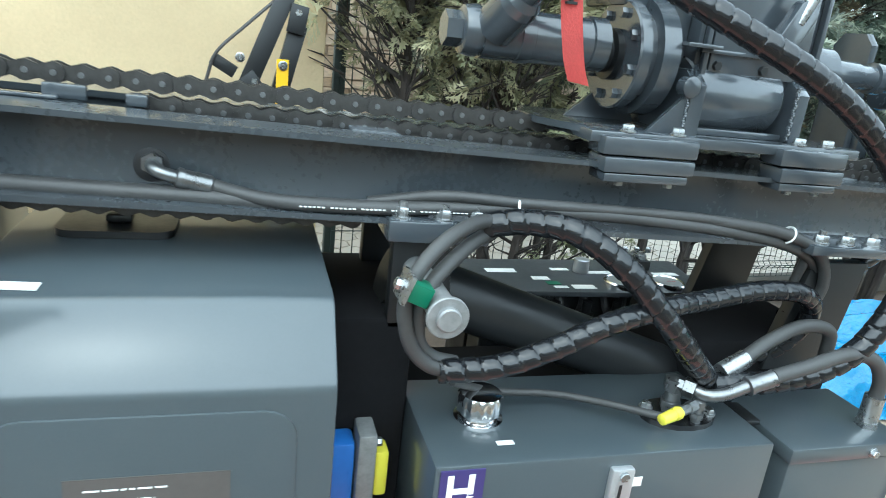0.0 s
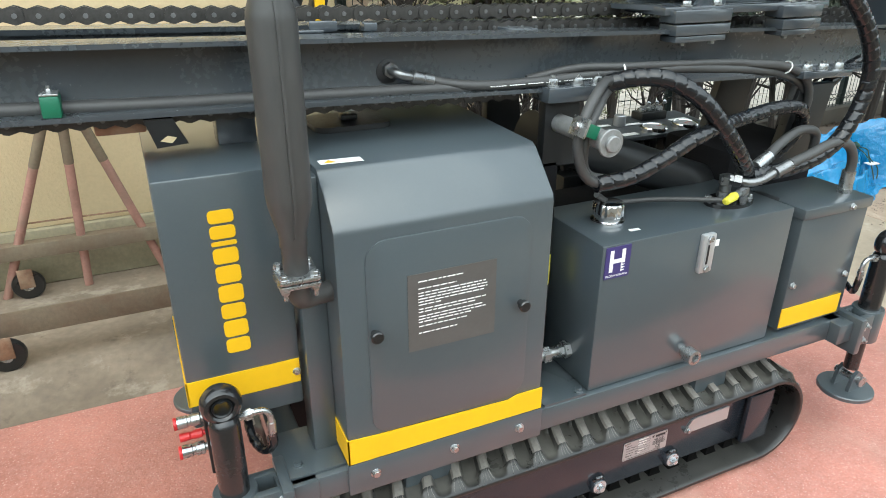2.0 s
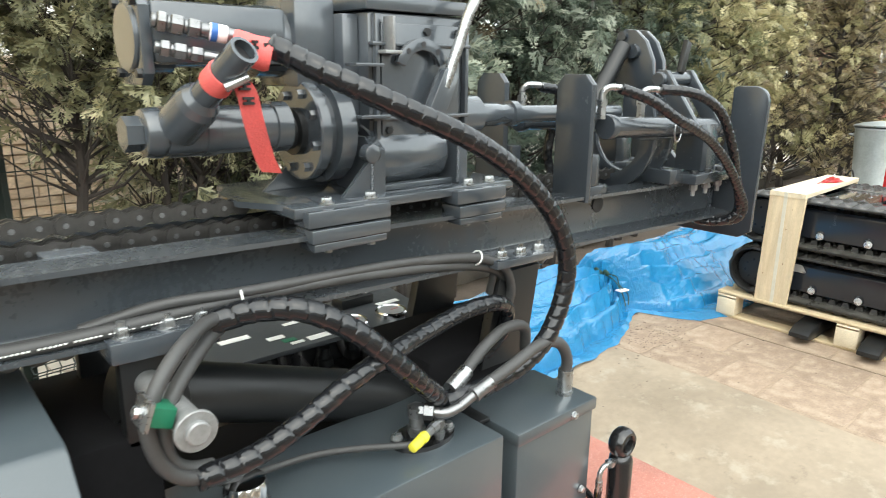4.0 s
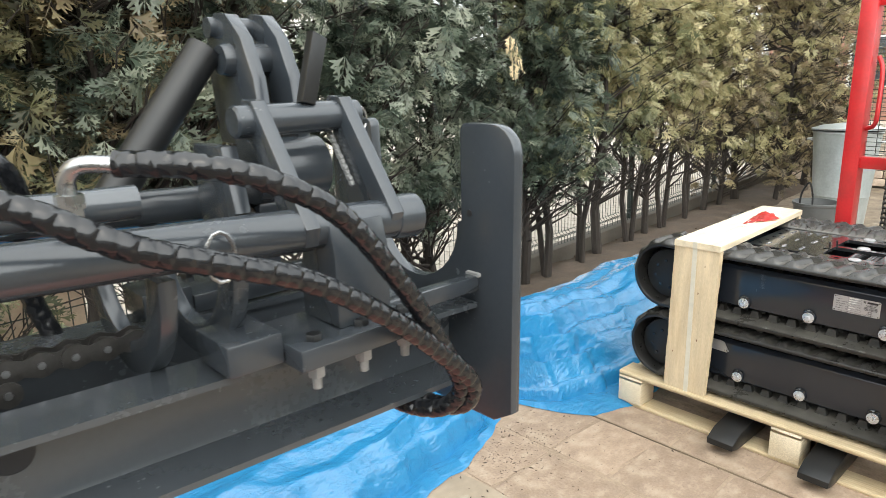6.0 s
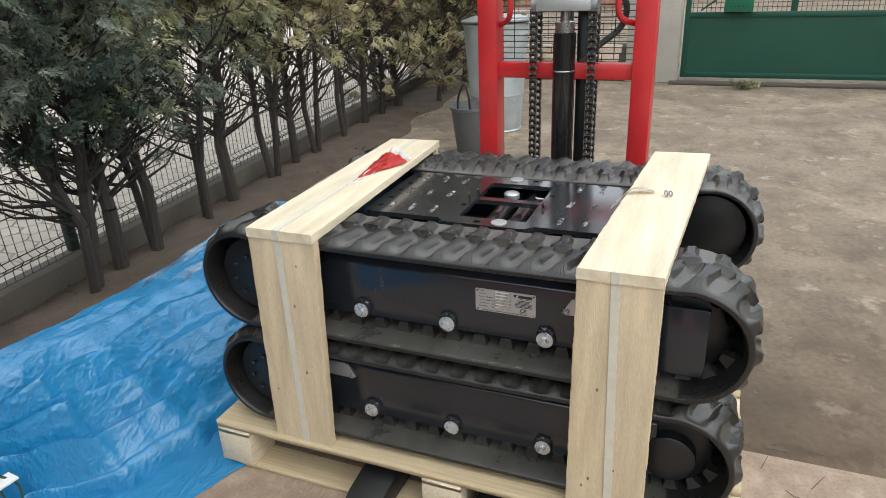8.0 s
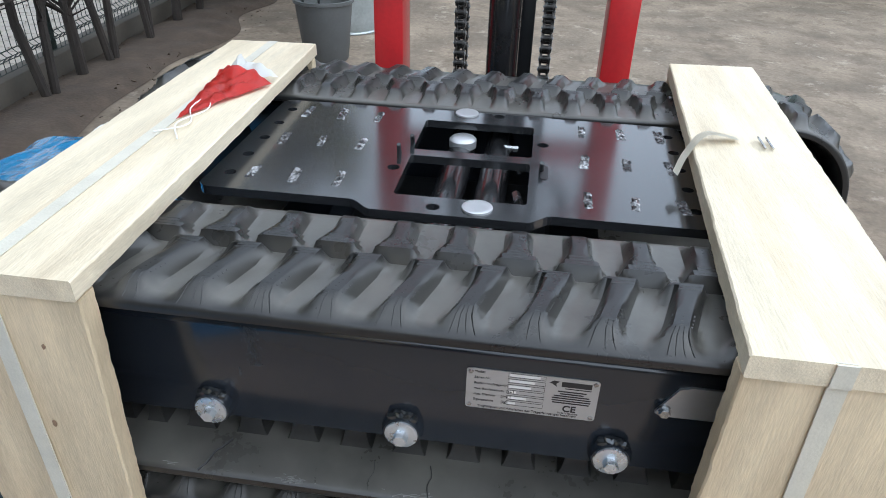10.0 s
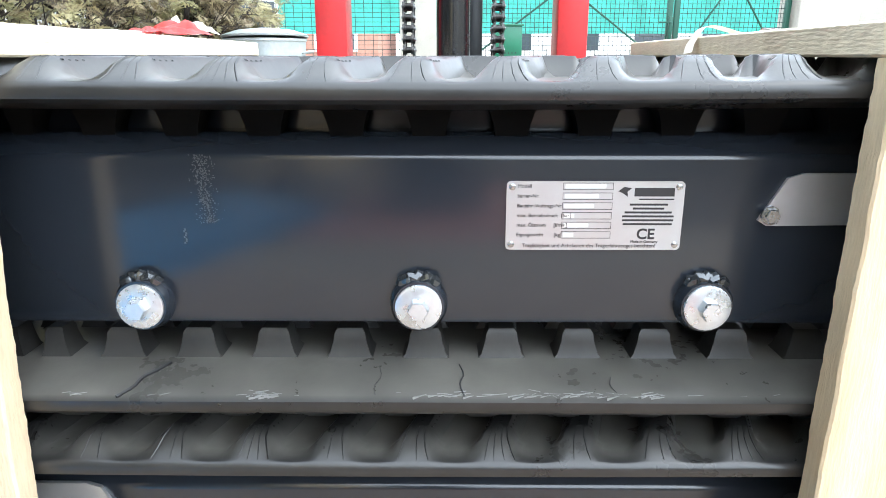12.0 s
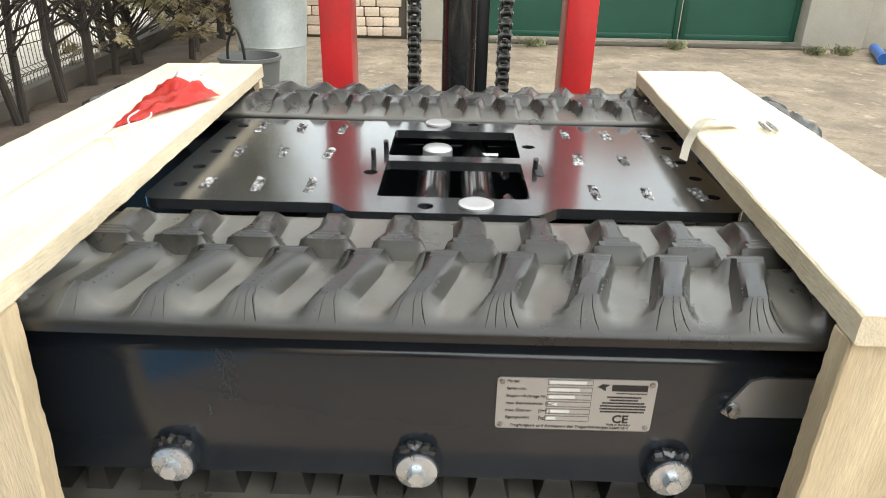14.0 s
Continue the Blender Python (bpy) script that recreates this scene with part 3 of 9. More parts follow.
# paler screed between the mat and the slabs
bm = B()
rows = []
for k in range(60):
    y = -6.5 + k * 0.1465
    edge = 3.42 + 0.10 * noise.noise((y * 0.9, 2.2, 0)) + 0.03 * noise.noise((y * 5, 1.2, 0)) + 0.18 * max(0.0, -0.3 - y)
    rows.append([bm.verts.new((x, y, ground_z(x, y) + 0.004)) for x in [2.4 + (edge - 2.4) * q / 12 for q in range(13)]])
for a, b in zip(rows, rows[1:]):
    for q in range(12):
        bm.faces.new((a[q], a[q + 1], b[q + 1], b[q]))
solid("pavement", bm, CONCL, "pale worn screed beside the red mat", "pavement")

# paler concrete along the house wall
bm = B()
rows = [[bm.verts.new((-6.0 + 6.62 * k / 30, y, ground_z(-6.0 + 6.62 * k / 30, y) + 0.004)) for y in [2.06] + [2.08 + 0.0325 * q for q in range(9)] + [3.07]] for k in range(31)]
for a, b in zip(rows, rows[1:]):
    for q in range(len(a) - 1):
        bm.faces.new((a[q], b[q], b[q + 1], a[q + 1]))
solid("pavement", bm, CONCW, "worn brown concrete along the house wall", "pavement")

bm = B()
box(bm, -3.2, 2.61, 0.15, 2.05, -0.064, -0.052, 0.004)
solid("rubber_mat", bm, MAT, "red rubber granulate mat lying on the concrete", "mat", kind="")

# curb under the fence
bm = B()
L = 11.1
mc = Matrix.Translation((0.78, fence_y(0.78), 0)) @ Matrix.Rotation(math.atan(0.0914), 4, "Z")
box(bm, 0, L, 0, 0.14, 0, 0.15, 0.012, mc)
solid("curb", bm, CURB, "grey weathered concrete curb under the wire fence", "curb")

# neighbour's yard: pale pavers laid in rows
bm = B()
box(bm, -2, 30, 3.35, 40, 0.002, 0.006)
mc2 = Matrix.Rotation(math.atan(0.0914), 4, "Z")
bmesh.ops.transform(bm, matrix=Matrix.Translation((0, 0.1, 0)) @ Matrix.Translation((3, 3.44, 0)) @ mc2 @ Matrix.Translation((-3, -3.2, 0)), verts=bm.verts)
yard = solid("pavement", bm, PAVER, "pale sunlit paving of the neighbouring yard", "pavement", flat=True)

# stone-clad garden wall of the neighbouring yard
bm = B()
box(bm, -1.6, 2.85, 5.03, 5.25, 0.0, 1.62, 0.01)
stone_wall = solid("wall_neighbour", bm, STONE, "low garden wall clad in strips of pale pinkish stone", "wall")

# house wall
bm = B()
box(bm, -9.0, 0.625, 3.1, 3.3, 0.27, 6.5, 0.01)
solid("wall_north", bm, RENDER, "beige textured render wall of a house", "wall")
bm = B()
box(bm, -9.0, 0.625, 3.075, 3.3, 0.0, 0.27, 0.01)
solid("plinth", bm, PLINTH, "stained mossy plinth under the beige wall", "wall")

# unseen walls added behind the camera to darken reflections of the low sky
bm = B()
box(bm, -9.0, 12.3, -7.3, -7.0, -0.2, 3.3, 0.02)
solid("wall_south", bm, PILLAR, "unseen grey wall added to cut low sky light", "wall")
bm = B()
box(bm, -9.3, -9.0, -7.3, 3.3, -0.2, 3.3, 0.02)
solid("wall_west", bm, PILLAR, "unseen grey wall added to cut low sky light", "wall")

# wire fence panels with bent wires, on posts
fence = thing("fence", (6.0, fence_y(6.0), 0.15), "dark green welded wire fence with bent wires on a concrete curb", "fence", kind="structure")


def wire(bm, a, b, r=0.0026):
    cyl(bm, a, b, r, seg=4, cap=False)


def fence_panel(length, height):
    bm = B()
    bend = [(0.0, 0.0), (0.08, 0.0), (0.105, -0.028), (0.13, 0.0), (0.74, 0.0), (0.765, -0.028), (0.79, 0.0), (height, 0.0)]
    n = int(length / 0.05)
    for i in range(n + 1):
        for (z0, y0), (z1, y1) in zip(bend, bend[1:]):
            wire(bm, (i * length / n, y0, z0), (i * length / n, y1, z1))
    zs = [0.02, 0.08, 0.105, 0.13, 0.33, 0.53, 0.74, 0.765, 0.79, 1.0, 1.2, 1.4, 1.6]
    for z in zs:
        y = -0.032 if z in (0.105, 0.765) else -0.005
        wire(bm, (0, y, z), (length, y, z), 0.003)
    return bm


pm = mesh_of("wire_panel", fence_panel(2.2, 1.62), FENCEM, flat=True)
bm = B()
box(bm, -0.028, 0.028, -0.02, 0.02, 0.0, 1.7, 0.004)
pst = mesh_of("fence_post", bm, FENCEM)
fm = Matrix.Translation((0.85, fence_y(0.85) + 0.07, 0.13)) @ Matrix.Rotation(math.atan(0.0914), 4, "Z")
for i in range(5):
    piece("wire_panel", pm, fence, fm @ (Matrix.Translation((i * 2.2 + 0.18, 0, 0)) if i else Matrix.Translation((-0.13, 0, 0)) @ Matrix.Diagonal((2.51 / 2.2, 1, 1, 1))))
for i in range(6):
    piece("fence_post", pst, fence, fm @ Matrix.Translation((i * 2.2 + 0.18 if i else -0.13, 0.03, 0)))

# ---------- far end of the yard: gate, pillars, low stone wall ----------
GX = 11.8
bm = B()
box(bm, GX, GX + 0.5, 1.12, 1.73, 0, 2.6, 0.015)
solid("gate_pillar", bm, PILLAR, "grey rendered gate pillar", "pillar")
bm = B()
box(bm, GX, GX + 0.5, -3.36, -2.68, 0, 2.6, 0.015)
solid("gate_pillar", bm, PILLAR, "grey rendered gate pillar", "pillar")
bm = B()
box(bm, GX + 0.1, GX + 0.4, -14, -3.36, 0, 1.9, 0.02)
solid("wall_east", bm, PILLAR, "grey rendered boundary wall", "wall")
bm = B()
box(bm, GX - 0.12, GX + 0.04, -2.9, 1.2, 0.0, 0.03, 0.008)
solid("threshold", bm, CURB, "worn concrete strip below the gate", "threshold")
gate = thing("gate", (GX + 0.2, -0.87, 0.04), "dark green steel gate with solid lower panels and mesh above", "gate", kind="structure")


def gate_leaf(y0, y1):
    bm = B()
    for a, b in ((y0, y0 + 0.06), (y1 - 0.06, y1)):
        box(bm, GX + 0.15, GX + 0.2, a, b, 0.05, 2.15, 0.004)
    for z in (0.05, 0.74, 2.09):
        box(bm, GX + 0.15, GX + 0.2, y0 + 0.06, y1 - 0.06, z, z + 0.06, 0.004)
    fr = part("leaf_frame", bm, GATEG, gate)
    bm = B()
    box(bm, GX + 0.165, GX + 0.18, y0 + 0.06, y1 - 0.06, 0.11, 0.74)
    part("panel", bm, GATEG, fr, "solid dark green sheet panel")
    bm = B()
    yy = y0 + 0.1
    while yy < y1 - 0.06:
        wire(bm, (GX + 0.172, yy, 0.8), (GX + 0.172, yy, 2.09), 0.003)
        yy += 0.05
    zz = 0.85
    while zz < 2.09:
        wire(bm, (GX + 0.168, y0 + 0.06, zz), (GX + 0.168, y1 - 0.06, zz), 0.003)
        zz += 0.05
    part("mesh_infill", bm, FENCEM, fr)
    c = (y0 + y1) / 2
    bm = B()
    bmesh.ops.create_circle(bm, segments=20, radius=0.14)
    pts = [Vector((GX + 0.15, c + 0.14 * math.cos(a * math.pi / 12), 1.62 + 0.14 * math.sin(a * math.pi / 12))) for a in range(25)]
    bm.clear()
    sweep(bm, pts, 0.011, 6)
    for s in (-1, 1):
        cyl(bm, (GX + 0.15, c + s * 0.10, 1.52), (GX + 0.15, c + s * (y1 - y0) * 0.43, 0.82), 0.011, seg=6)
        cyl(bm, (GX + 0.15, c + s * 0.10, 1.72), (GX + 0.15, c + s * (y1 - y0) * 0.43, 2.08), 0.011, seg=6)
    part("ornament", bm, GATEG, fr, "dark green ring with diagonal bars")
    return fr


leaf = gate_leaf(-1.34, 1.09)
gate_leaf(-2.66, -1.36)
bm = B()
box(bm, GX + 0.15, GX + 0.2, -0.10, -0.03, 0.8, 2.09, 0.004)
part("mullion", bm, GATEG, leaf)
bm = B()
box(bm, GX + 0.10, GX + 0.15, -1.33, -1.29, 1.02, 1.26, 0.004)
cyl(bm, (GX + 0.09, -1.31, 1.2), (GX + 0.09, -1.17, 1.2), 0.009, seg=8)
part("handle", bm, GATEG, leaf, "dark green lock case with lever")
bm = B()
box(bm, GX + 0.03, GX + 0.14, 0.36, 0.67, 0.81, 1.16, 0.01)
box(bm, GX + 0.01, GX + 0.14, 0.345, 0.685, 1.16, 1.18, 0.006)
mail = solid("letter_box", bm, GREEN, "green steel letter box with air holes", "letter box", kind="")
for k in range(5):
    bm = B()
    cyl(bm, (GX + 0.025, 0.43 + k * 0.04, 0.87), (GX + 0.031, 0.43 + k * 0.04, 0.87), 0.008, seg=8)
    part("air_hole", bm, INK, mail)

# low stone wall with wire mesh beside the gate
low = thing("low_wall", (GX + 0.2, 2.6, 0), "low pale stone wall below a wire mesh fence", "wall", kind="structure")
bm = B()
box(bm, GX + 0.06, GX + 0.4, 1.73, 4.6, 0, 0.42, 0.01)
core = part("mortar_core", bm, CURB, low)
bm = B()
box(bm, -0.5, 0.5, -0.5, 0.5, -0.5, 0.5, 0.09)
sme = mesh_of("stone", bm, STONE)
rnd = random.Random(9)
z = 0.03
for row in range(4):
    y = 1.74 + rnd.uniform(0, 0.1)
    while y < 4.5:
        w = rnd.uniform(0.16, 0.3)
        piece("stone", sme, core, Matrix.Translation((GX + 0.07, y + w / 2, z + 0.05)) @ Matrix.Diagonal((0.09, w - 0.012, 0.095, 1)))
        y += w
    z += 0.104
bm = B()
yy = 1.75
while yy < 4.6:
    wire(bm, (GX + 0.2, yy, 0.42), (GX + 0.2, yy, 2.3), 0.003)
    yy += 0.1
zz = 0.46
while zz < 2.3:
    wire(bm, (GX + 0.2, 1.73, zz), (GX + 0.2, 4.6, zz), 0.003)
    zz += 0.05
part("wire_mesh", bm, FENCEM, low)
bm = B()
cyl(bm, (GX + 0.2, 2.45, 0.42), (GX + 0.2, 2.45, 2.35), 0.025, seg=10)
part("post", bm, FENCEM, low)

# street side: teal netting on a fence, houses beyond
bm = B()
pts = []
for i in range(90):
    y = -7 + i * 0.13
    pts.append((18 + 0.05 * math.sin(i * 1.3), y))
n0 = [bm.verts.new((x, y, 1.26)) for x, y in pts]
n1 = [bm.verts.new((x + 0.03, y, 2.6)) for x, y in pts]
for k in range(89):
    bm.faces.new((n0[k], n0[k + 1], n1[k + 1], n1[k]))
bmesh.ops.solidify(bm, geom=bm.faces[:], thickness=0.02)
solid("netting", bm, CLOTH, "teal windbreak netting tied along a street fence", "netting")


def house(name, x0, x1, y0, y1, h, mat, face, label):
    hs = thing(name, ((x0 + x1) / 2, (y0 + y1) / 2, 0), label, "house")
    bm = B()
    box(bm, x0, x1, y0, y1, 0, h, 0.02)
    part("wall", bm, mat, hs)
    bm = B()
    ym = (y0 + y1) / 2
    prism(bm, [(y0 - 0.4, h), (y1 + 0.4, h), (ym, h + 2.4)], "x", x0 - 0.3, x1 + 0.3)
    part("roof", bm, ROOF, hs, "dull red tiled roof")
    for row in range(int(h // 2.8)):
        k = 0
        span = (y1 - y0) if face == "x" else (x1 - x0)
        while 1.2 + k * 2.2 < span - 0.8:
            c = 1.2 + k * 2.2
            bm, bf = B(), B()
            z0 = 1.0 + row * 2.8
            if face == "x":
                box(bf, x0 - 0.05, x0 + 0.05, y0 + c - 0.62, y0 + c + 0.62, z0 - 0.06, z0 + 1.36, 0.02)
                box(bm, x0 - 0.07, x0 - 0.02, y0 + c - 0.52, y0 + c + 0.52, z0, z0 + 1.3)
            else:
                box(bf, x0 + c - 0.62, x0 + c + 0.62, y0 - 0.05, y0 + 0.05, z0 - 0.06, z0 + 1.36, 0.02)
                box(bm, x0 + c - 0.52, x0 + c + 0.52, y0 - 0.07, y0 - 0.02, z0, z0 + 1.3)
            w = part("window", bf, FARW, hs)
            part("pane", bm, GLASSD, w, "dark window glass")
            k += 1
    return hs


house("house", 27, 35, -11, 1.5, 5.6, FARW, "x", "white rendered house across the street")
house("house", 24, 31, 3.2, 9.5, 3.2, BRICK, "x", "low red brick house across the street")
house("house", -6, 7, 19, 26, 5.8, FARW, "y", "pale rendered house beyond the neighbouring yard")
house("house", 10, 20, 22, 29, 5.8, FARW, "y", "pale rendered house beyond the neighbouring yard")

# ---------- rubber track on a steel frame, shared by the rig and the spare undercarriages ----------
TL, TH, TW, LUG, BELT = 1.61, 0.335, 0.24, 0.019, 0.025
RO = TH / 2 - LUG
STR = TL - TH
PERIM = 2 * STR + 2 * math.pi * RO


def loop_point(s, off):
    """A place on the belt's outer face: along the loop, and outwards from it. Gives u (length) and z (height)."""
    s %= PERIM
    r = RO + off
    if s < STR:
        # the upper run sags a little between the wheels
        return -STR / 2 + s, TH / 2 + r - 0.008 * math.sin(math.pi * s / STR) ** 0.5
    s -= STR
    if s < math.pi * RO:
        a = math.pi / 2 - s / RO
        return STR / 2 + r * math.cos(a), TH / 2 + r * math.sin(a)
    s -= math.pi * RO
    if s < STR:
        return STR / 2 - s, TH / 2 - r
    s -= STR
    a = -math.pi / 2 - s / RO
    return -STR / 2 + r * math.cos(a), TH / 2 + r * math.sin(a)


def belt_mesh(bm, place, inner=0.85):
    """The rubber belt with its tread lugs and inner guide lugs; place turns (u, w, z) into the world. Gives the faces of the lug tops."""
    cnt = round(PERIM / 0.0757)
    pitch = PERIM / cnt
    ws = [0.0, 0.003, 0.012, 0.022, 0.031, 0.038, 0.055, 0.075, 0.095, 0.113, 0.1175, 0.1255, 0.1285, 0.1325, 0.1375, 0.148, 0.16, 0.175, 0.195, 0.206, 0.218, 0.231, 0.237, TW]
    grid = (-0.031, -0.025, -0.019, -0.0135, -0.0085, -0.003, 0.003, 0.0085, 0.0135, 0.019, 0.025, 0.031, 0.0365, 0.041)
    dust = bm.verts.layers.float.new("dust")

    def step(a, b, x):
        t = min(1.0, max(0.0, (x - a) / (b - a)))
        return t * t * (3 - 2 * t)

    def slant(w):
        return 0.30 * max(0.0, min(w, 0.1285) - 0.02)

    def height(q, w):
        """Moulded tread: slanted flat-topped lugs that fan out to the edge, and a staggered row of straight ones."""
        best = 0.0
        for k in (-1, 0, 1):
            d = abs(q - k * pitch)
            fan = 0.016 * (1 - step(0.004, 0.045, w))
            best = max(best, (1 - step(0.0095 + 0.004 * step(0.06, 0.12, w), 0.0200 + fan, d)) * step(0.0, 0.034, w) * (1 - step(0.1185, 0.1285, w)))
            foot = abs(q + 0.006 - k * pitch)
            best = max(best, (1 - step(0.016, 0.030, foot)) * step(0.098, 0.108, w) * (1 - step(0.119, 0.1285, w)))
            d = abs(q - 0.0222 - k * pitch)
            half = 0.0235 - 0.0135 * step(0.137, 0.172, w)
            best = max(best, (1 - step(half, half + 0.010, d)) * step(0.1285, 0.1365, w) * (1 - step(0.205, 0.236, w)))
        return LUG * best
    rings = []
    for i in range(cnt):
        for q in grid:
            ring = []
            for w in ws:
                u, z = loop_point(i * pitch + q + slant(w), height(q, w) - (0.002 if w in (0.0, TW) else 0.0))
                v = bm.verts.new(place(u, w, z))
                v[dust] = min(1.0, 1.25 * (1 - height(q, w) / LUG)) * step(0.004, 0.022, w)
                ring.append(v)
            for w, off in ((TW + 0.002, -0.006), (TW + 0.001, -0.0135), (TW - 0.005, -0.017), (TW - 0.02, -0.019), (TW - 0.052, -BELT), (0.052, -BELT), (0.02, -0.019), (0.005, -0.017), (-0.001, -0.0135), (-0.002, -0.006)):
                u, z = loop_point(i * pitch + q + (slant(TW) if w > 0.1 else 0.0), off)
                v = bm.verts.new(place(u, w, z))
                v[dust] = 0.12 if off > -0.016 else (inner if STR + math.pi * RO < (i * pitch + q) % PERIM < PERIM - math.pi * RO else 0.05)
                ring.append(v)
            rings.append(ring)
    kk, n, nw = len(rings[0]), len(rings), len(ws)
    tops = []
    for i in range(n):
        a, b = rings[i], rings[(i + 1) % n]
        q0, q1 = grid[i % len(grid)], grid[(i + 1) % len(grid)] + (pitch if i % len(grid) == len(grid) - 1 else 0)
        for k in range(kk):
            f = bm.faces.new((a[k], a[(k + 1) % kk], b[(k + 1) % kk], b[k]))
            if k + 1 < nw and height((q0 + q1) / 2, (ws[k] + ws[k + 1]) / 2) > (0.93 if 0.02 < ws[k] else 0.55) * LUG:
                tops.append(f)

    def lug(levels):
        lb = B()
        rows = [[lb.verts.new(place(u, w, z)) for (u, z), w in [(loop_point(s, off), w) for s, w in ring]] for ring, off in levels]
        for lo, hi in zip(rows, rows[1:]):
            for i in range(4):
                lb.faces.new((lo[i], lo[(i + 1) % 4], hi[(i + 1) % 4], hi[i]))
        lb.faces.new(rows[-1]), lb.faces.new(rows[0][::-1])
        bmesh.ops.recalc_face_normals(lb, faces=lb.faces)
        lugs.append(lb)

    lugs = []

    cnt2 = round(PERIM / 0.074)
    phase = 1.5 * STR + math.pi * RO + 0.243
    for i in range(cnt2):
        for w0 in (0.066, TW - 0.100):
            s = (phase + PERIM * i / cnt2) % PERIM
            lug([([(s - a, w0 + b), (s + a, w0 + b), (s + a, w0 + 0.034 - b), (s - a, w0 + 0.034 - b)], -BELT - c) for a, b, c in ((0.0235, 0.0, -0.001), (0.0195, 0.002, 0.004), (0.0160, 0.004, 0.016), (0.0148, 0.005, 0.024), (0.012, 0.008, 0.028))])
    bmesh.ops.recalc_face_normals(bm, faces=bm.faces)
    # fine moulded ribs on the lugs of the upper run
    ribs = B()

    def rib(line, half, along):
        rows = []
        for q, w in line:
            ring = []
            for da, dz in ((-half, -0.0004), (0.0, 0.0006), (half, -0.0004)):
                q2, w2 = (q, w + da) if along else (q + da, w)
                u, z = loop_point(s0 + q2 + slant(w2), height(q2, w2) + dz)
                ring.append(ribs.verts.new(place(u, w2, z)))
            rows.append(ring)
        for a, b in zip(rows, rows[1:]):
            for k in (0, 1):
                ribs.faces.new((a[k], a[k + 1], b[k + 1], b[k]))

    for i in range(cnt):
        s0 = i * pitch
        if s0 > STR + 0.05:
            continue
        for w in (0.036, 0.043, 0.050, 0.057, 0.105, 0.111, 0.117):
            rib([(-0.0125, w), (0.0, w), (0.0125, w)], 0.0012, True)
        for w in (0.142, 0.149, 0.156, 0.19, 0.197):
            rib([(0.0222 - 0.0135, w), (0.0222, w), (0.0222 + 0.0135, w)], 0.0012, True)
        for k in ((-0.7, 0.1, 0.6), (-0.5, -0.1, 0.35, 0.8), (-0.2, 0.5))[i % 3]:
            rib([(k * 0.0105, 0.032), (k * 0.0135, 0.022), (k * 0.018, 0.012), (k * 0.022, 0.004)], 0.0008, False)
    bmesh.ops.recalc_face_normals(ribs, faces=ribs.faces)
    return tops, lugs, ribs


def id_plate(parent, O, U, Zv):
    """A type plate: O is its lower left corner, U runs along it, Zv up. 158 x 63 mm."""
    M = axes(O, U, Zv)
    bm = B()
    prism(bm, rrect(0, 0.158, 0, 0.063, 0.004), "z", 0.0, 0.0012)
    bm.transform(M)
    pl = part("type_plate", bm, ALU, parent, "brushed aluminium type plate with black lettering")
    for x, y in ((0.005, 0.058), (0.153, 0.058), (0.153, 0.005), (0.005, 0.005)):
        bm = B()
        lathe(bm, (x, y, 0.0012), (0, 0, 1), [(0, 0.0032), (0.0008, 0.003), (0.0014, 0.0015)], 12)
        bm.transform(M)
        part("rivet", bm, ZINC, pl)
    T = lambda x, y: M @ Matrix.Translation((x, y, 0.0013))
    for k, t in enumerate(("Modell", "Serien-Nr.", "Baujahr /Auftrags-Nr.", "max. Betriebsdruck  [bar]", "max. Ölstrom     [l/min]", "Eigengewicht       [kg]")):
        writing(t, 0.0047, T(0.0095, 0.0572 - 0.0089 * k), INK, "lettering", pl)
    writing("Tragfähigkeit und Achslasten des Trägerfahrzeuges beachten!", 0.0049, T(0.015, 0.0025), INK, "lettering", pl)
    writing("CE", 0.0135, T(0.118, 0.0105), INK, "lettering", pl, bold=0.0003)
    writing("Made in Germany", 0.0034, T(0.113, 0.0068), INK, "lettering", pl)
    bm, bi = B(), B()
    for k in range(6):
        y = 0.0565 - 0.0089 * k
        for a, b, c, d in ((0.050, 0.0945, y + 0.0048, y + 0.0052), (0.050, 0.0945, y - 0.0012, y - 0.0008), (0.050, 0.0503, y - 0.0012, y + 0.0052), (0.0942, 0.0945, y - 0.0012, y + 0.0052)):
            box(bm, a, b, c, d, 0.0012, 0.0015)
        box(bi, 0.052, 0.052 + (0.036, 0.030, 0.026, 0.009, 0.022, 0.009)[k], y + 0.0003, y + 0.0038, 0.0012, 0.0015)
    # maker's mark and address as plain shapes
    box(bm, 0.1135, 0.149, 0.0495, 0.0572, 0.0012, 0.0015)
    prism(bm, [(0.099, 0.054), (0.104, 0.058), (0.111, 0.057), (0.107, 0.0535), (0.108, 0.049), (0.103, 0.0525)], "z", 0.0012, 0.0015)
    box(bm, 0.118, 0.149, 0.0463, 0.0475, 0.0012, 0.0015)
    for k, w in enumerate((0.034, 0.028, 0.042, 0.046, 0.046, 0.044)):
        box(bm, 0.127 - w / 2, 0.127 + w / 2, 0.0412 - 0.0036 * k, 0.0430 - 0.0036 * k, 0.0012, 0.0015)
    bm.transform(M), bi.transform(M)
    tagged(part("printed_mark", bm, INK, pl), "black printed mark and lines", "", kind="stuff")
    tagged(part("value_field", bi, WHITE, pl), "framed pale value fields", "", kind="stuff")
    return pl


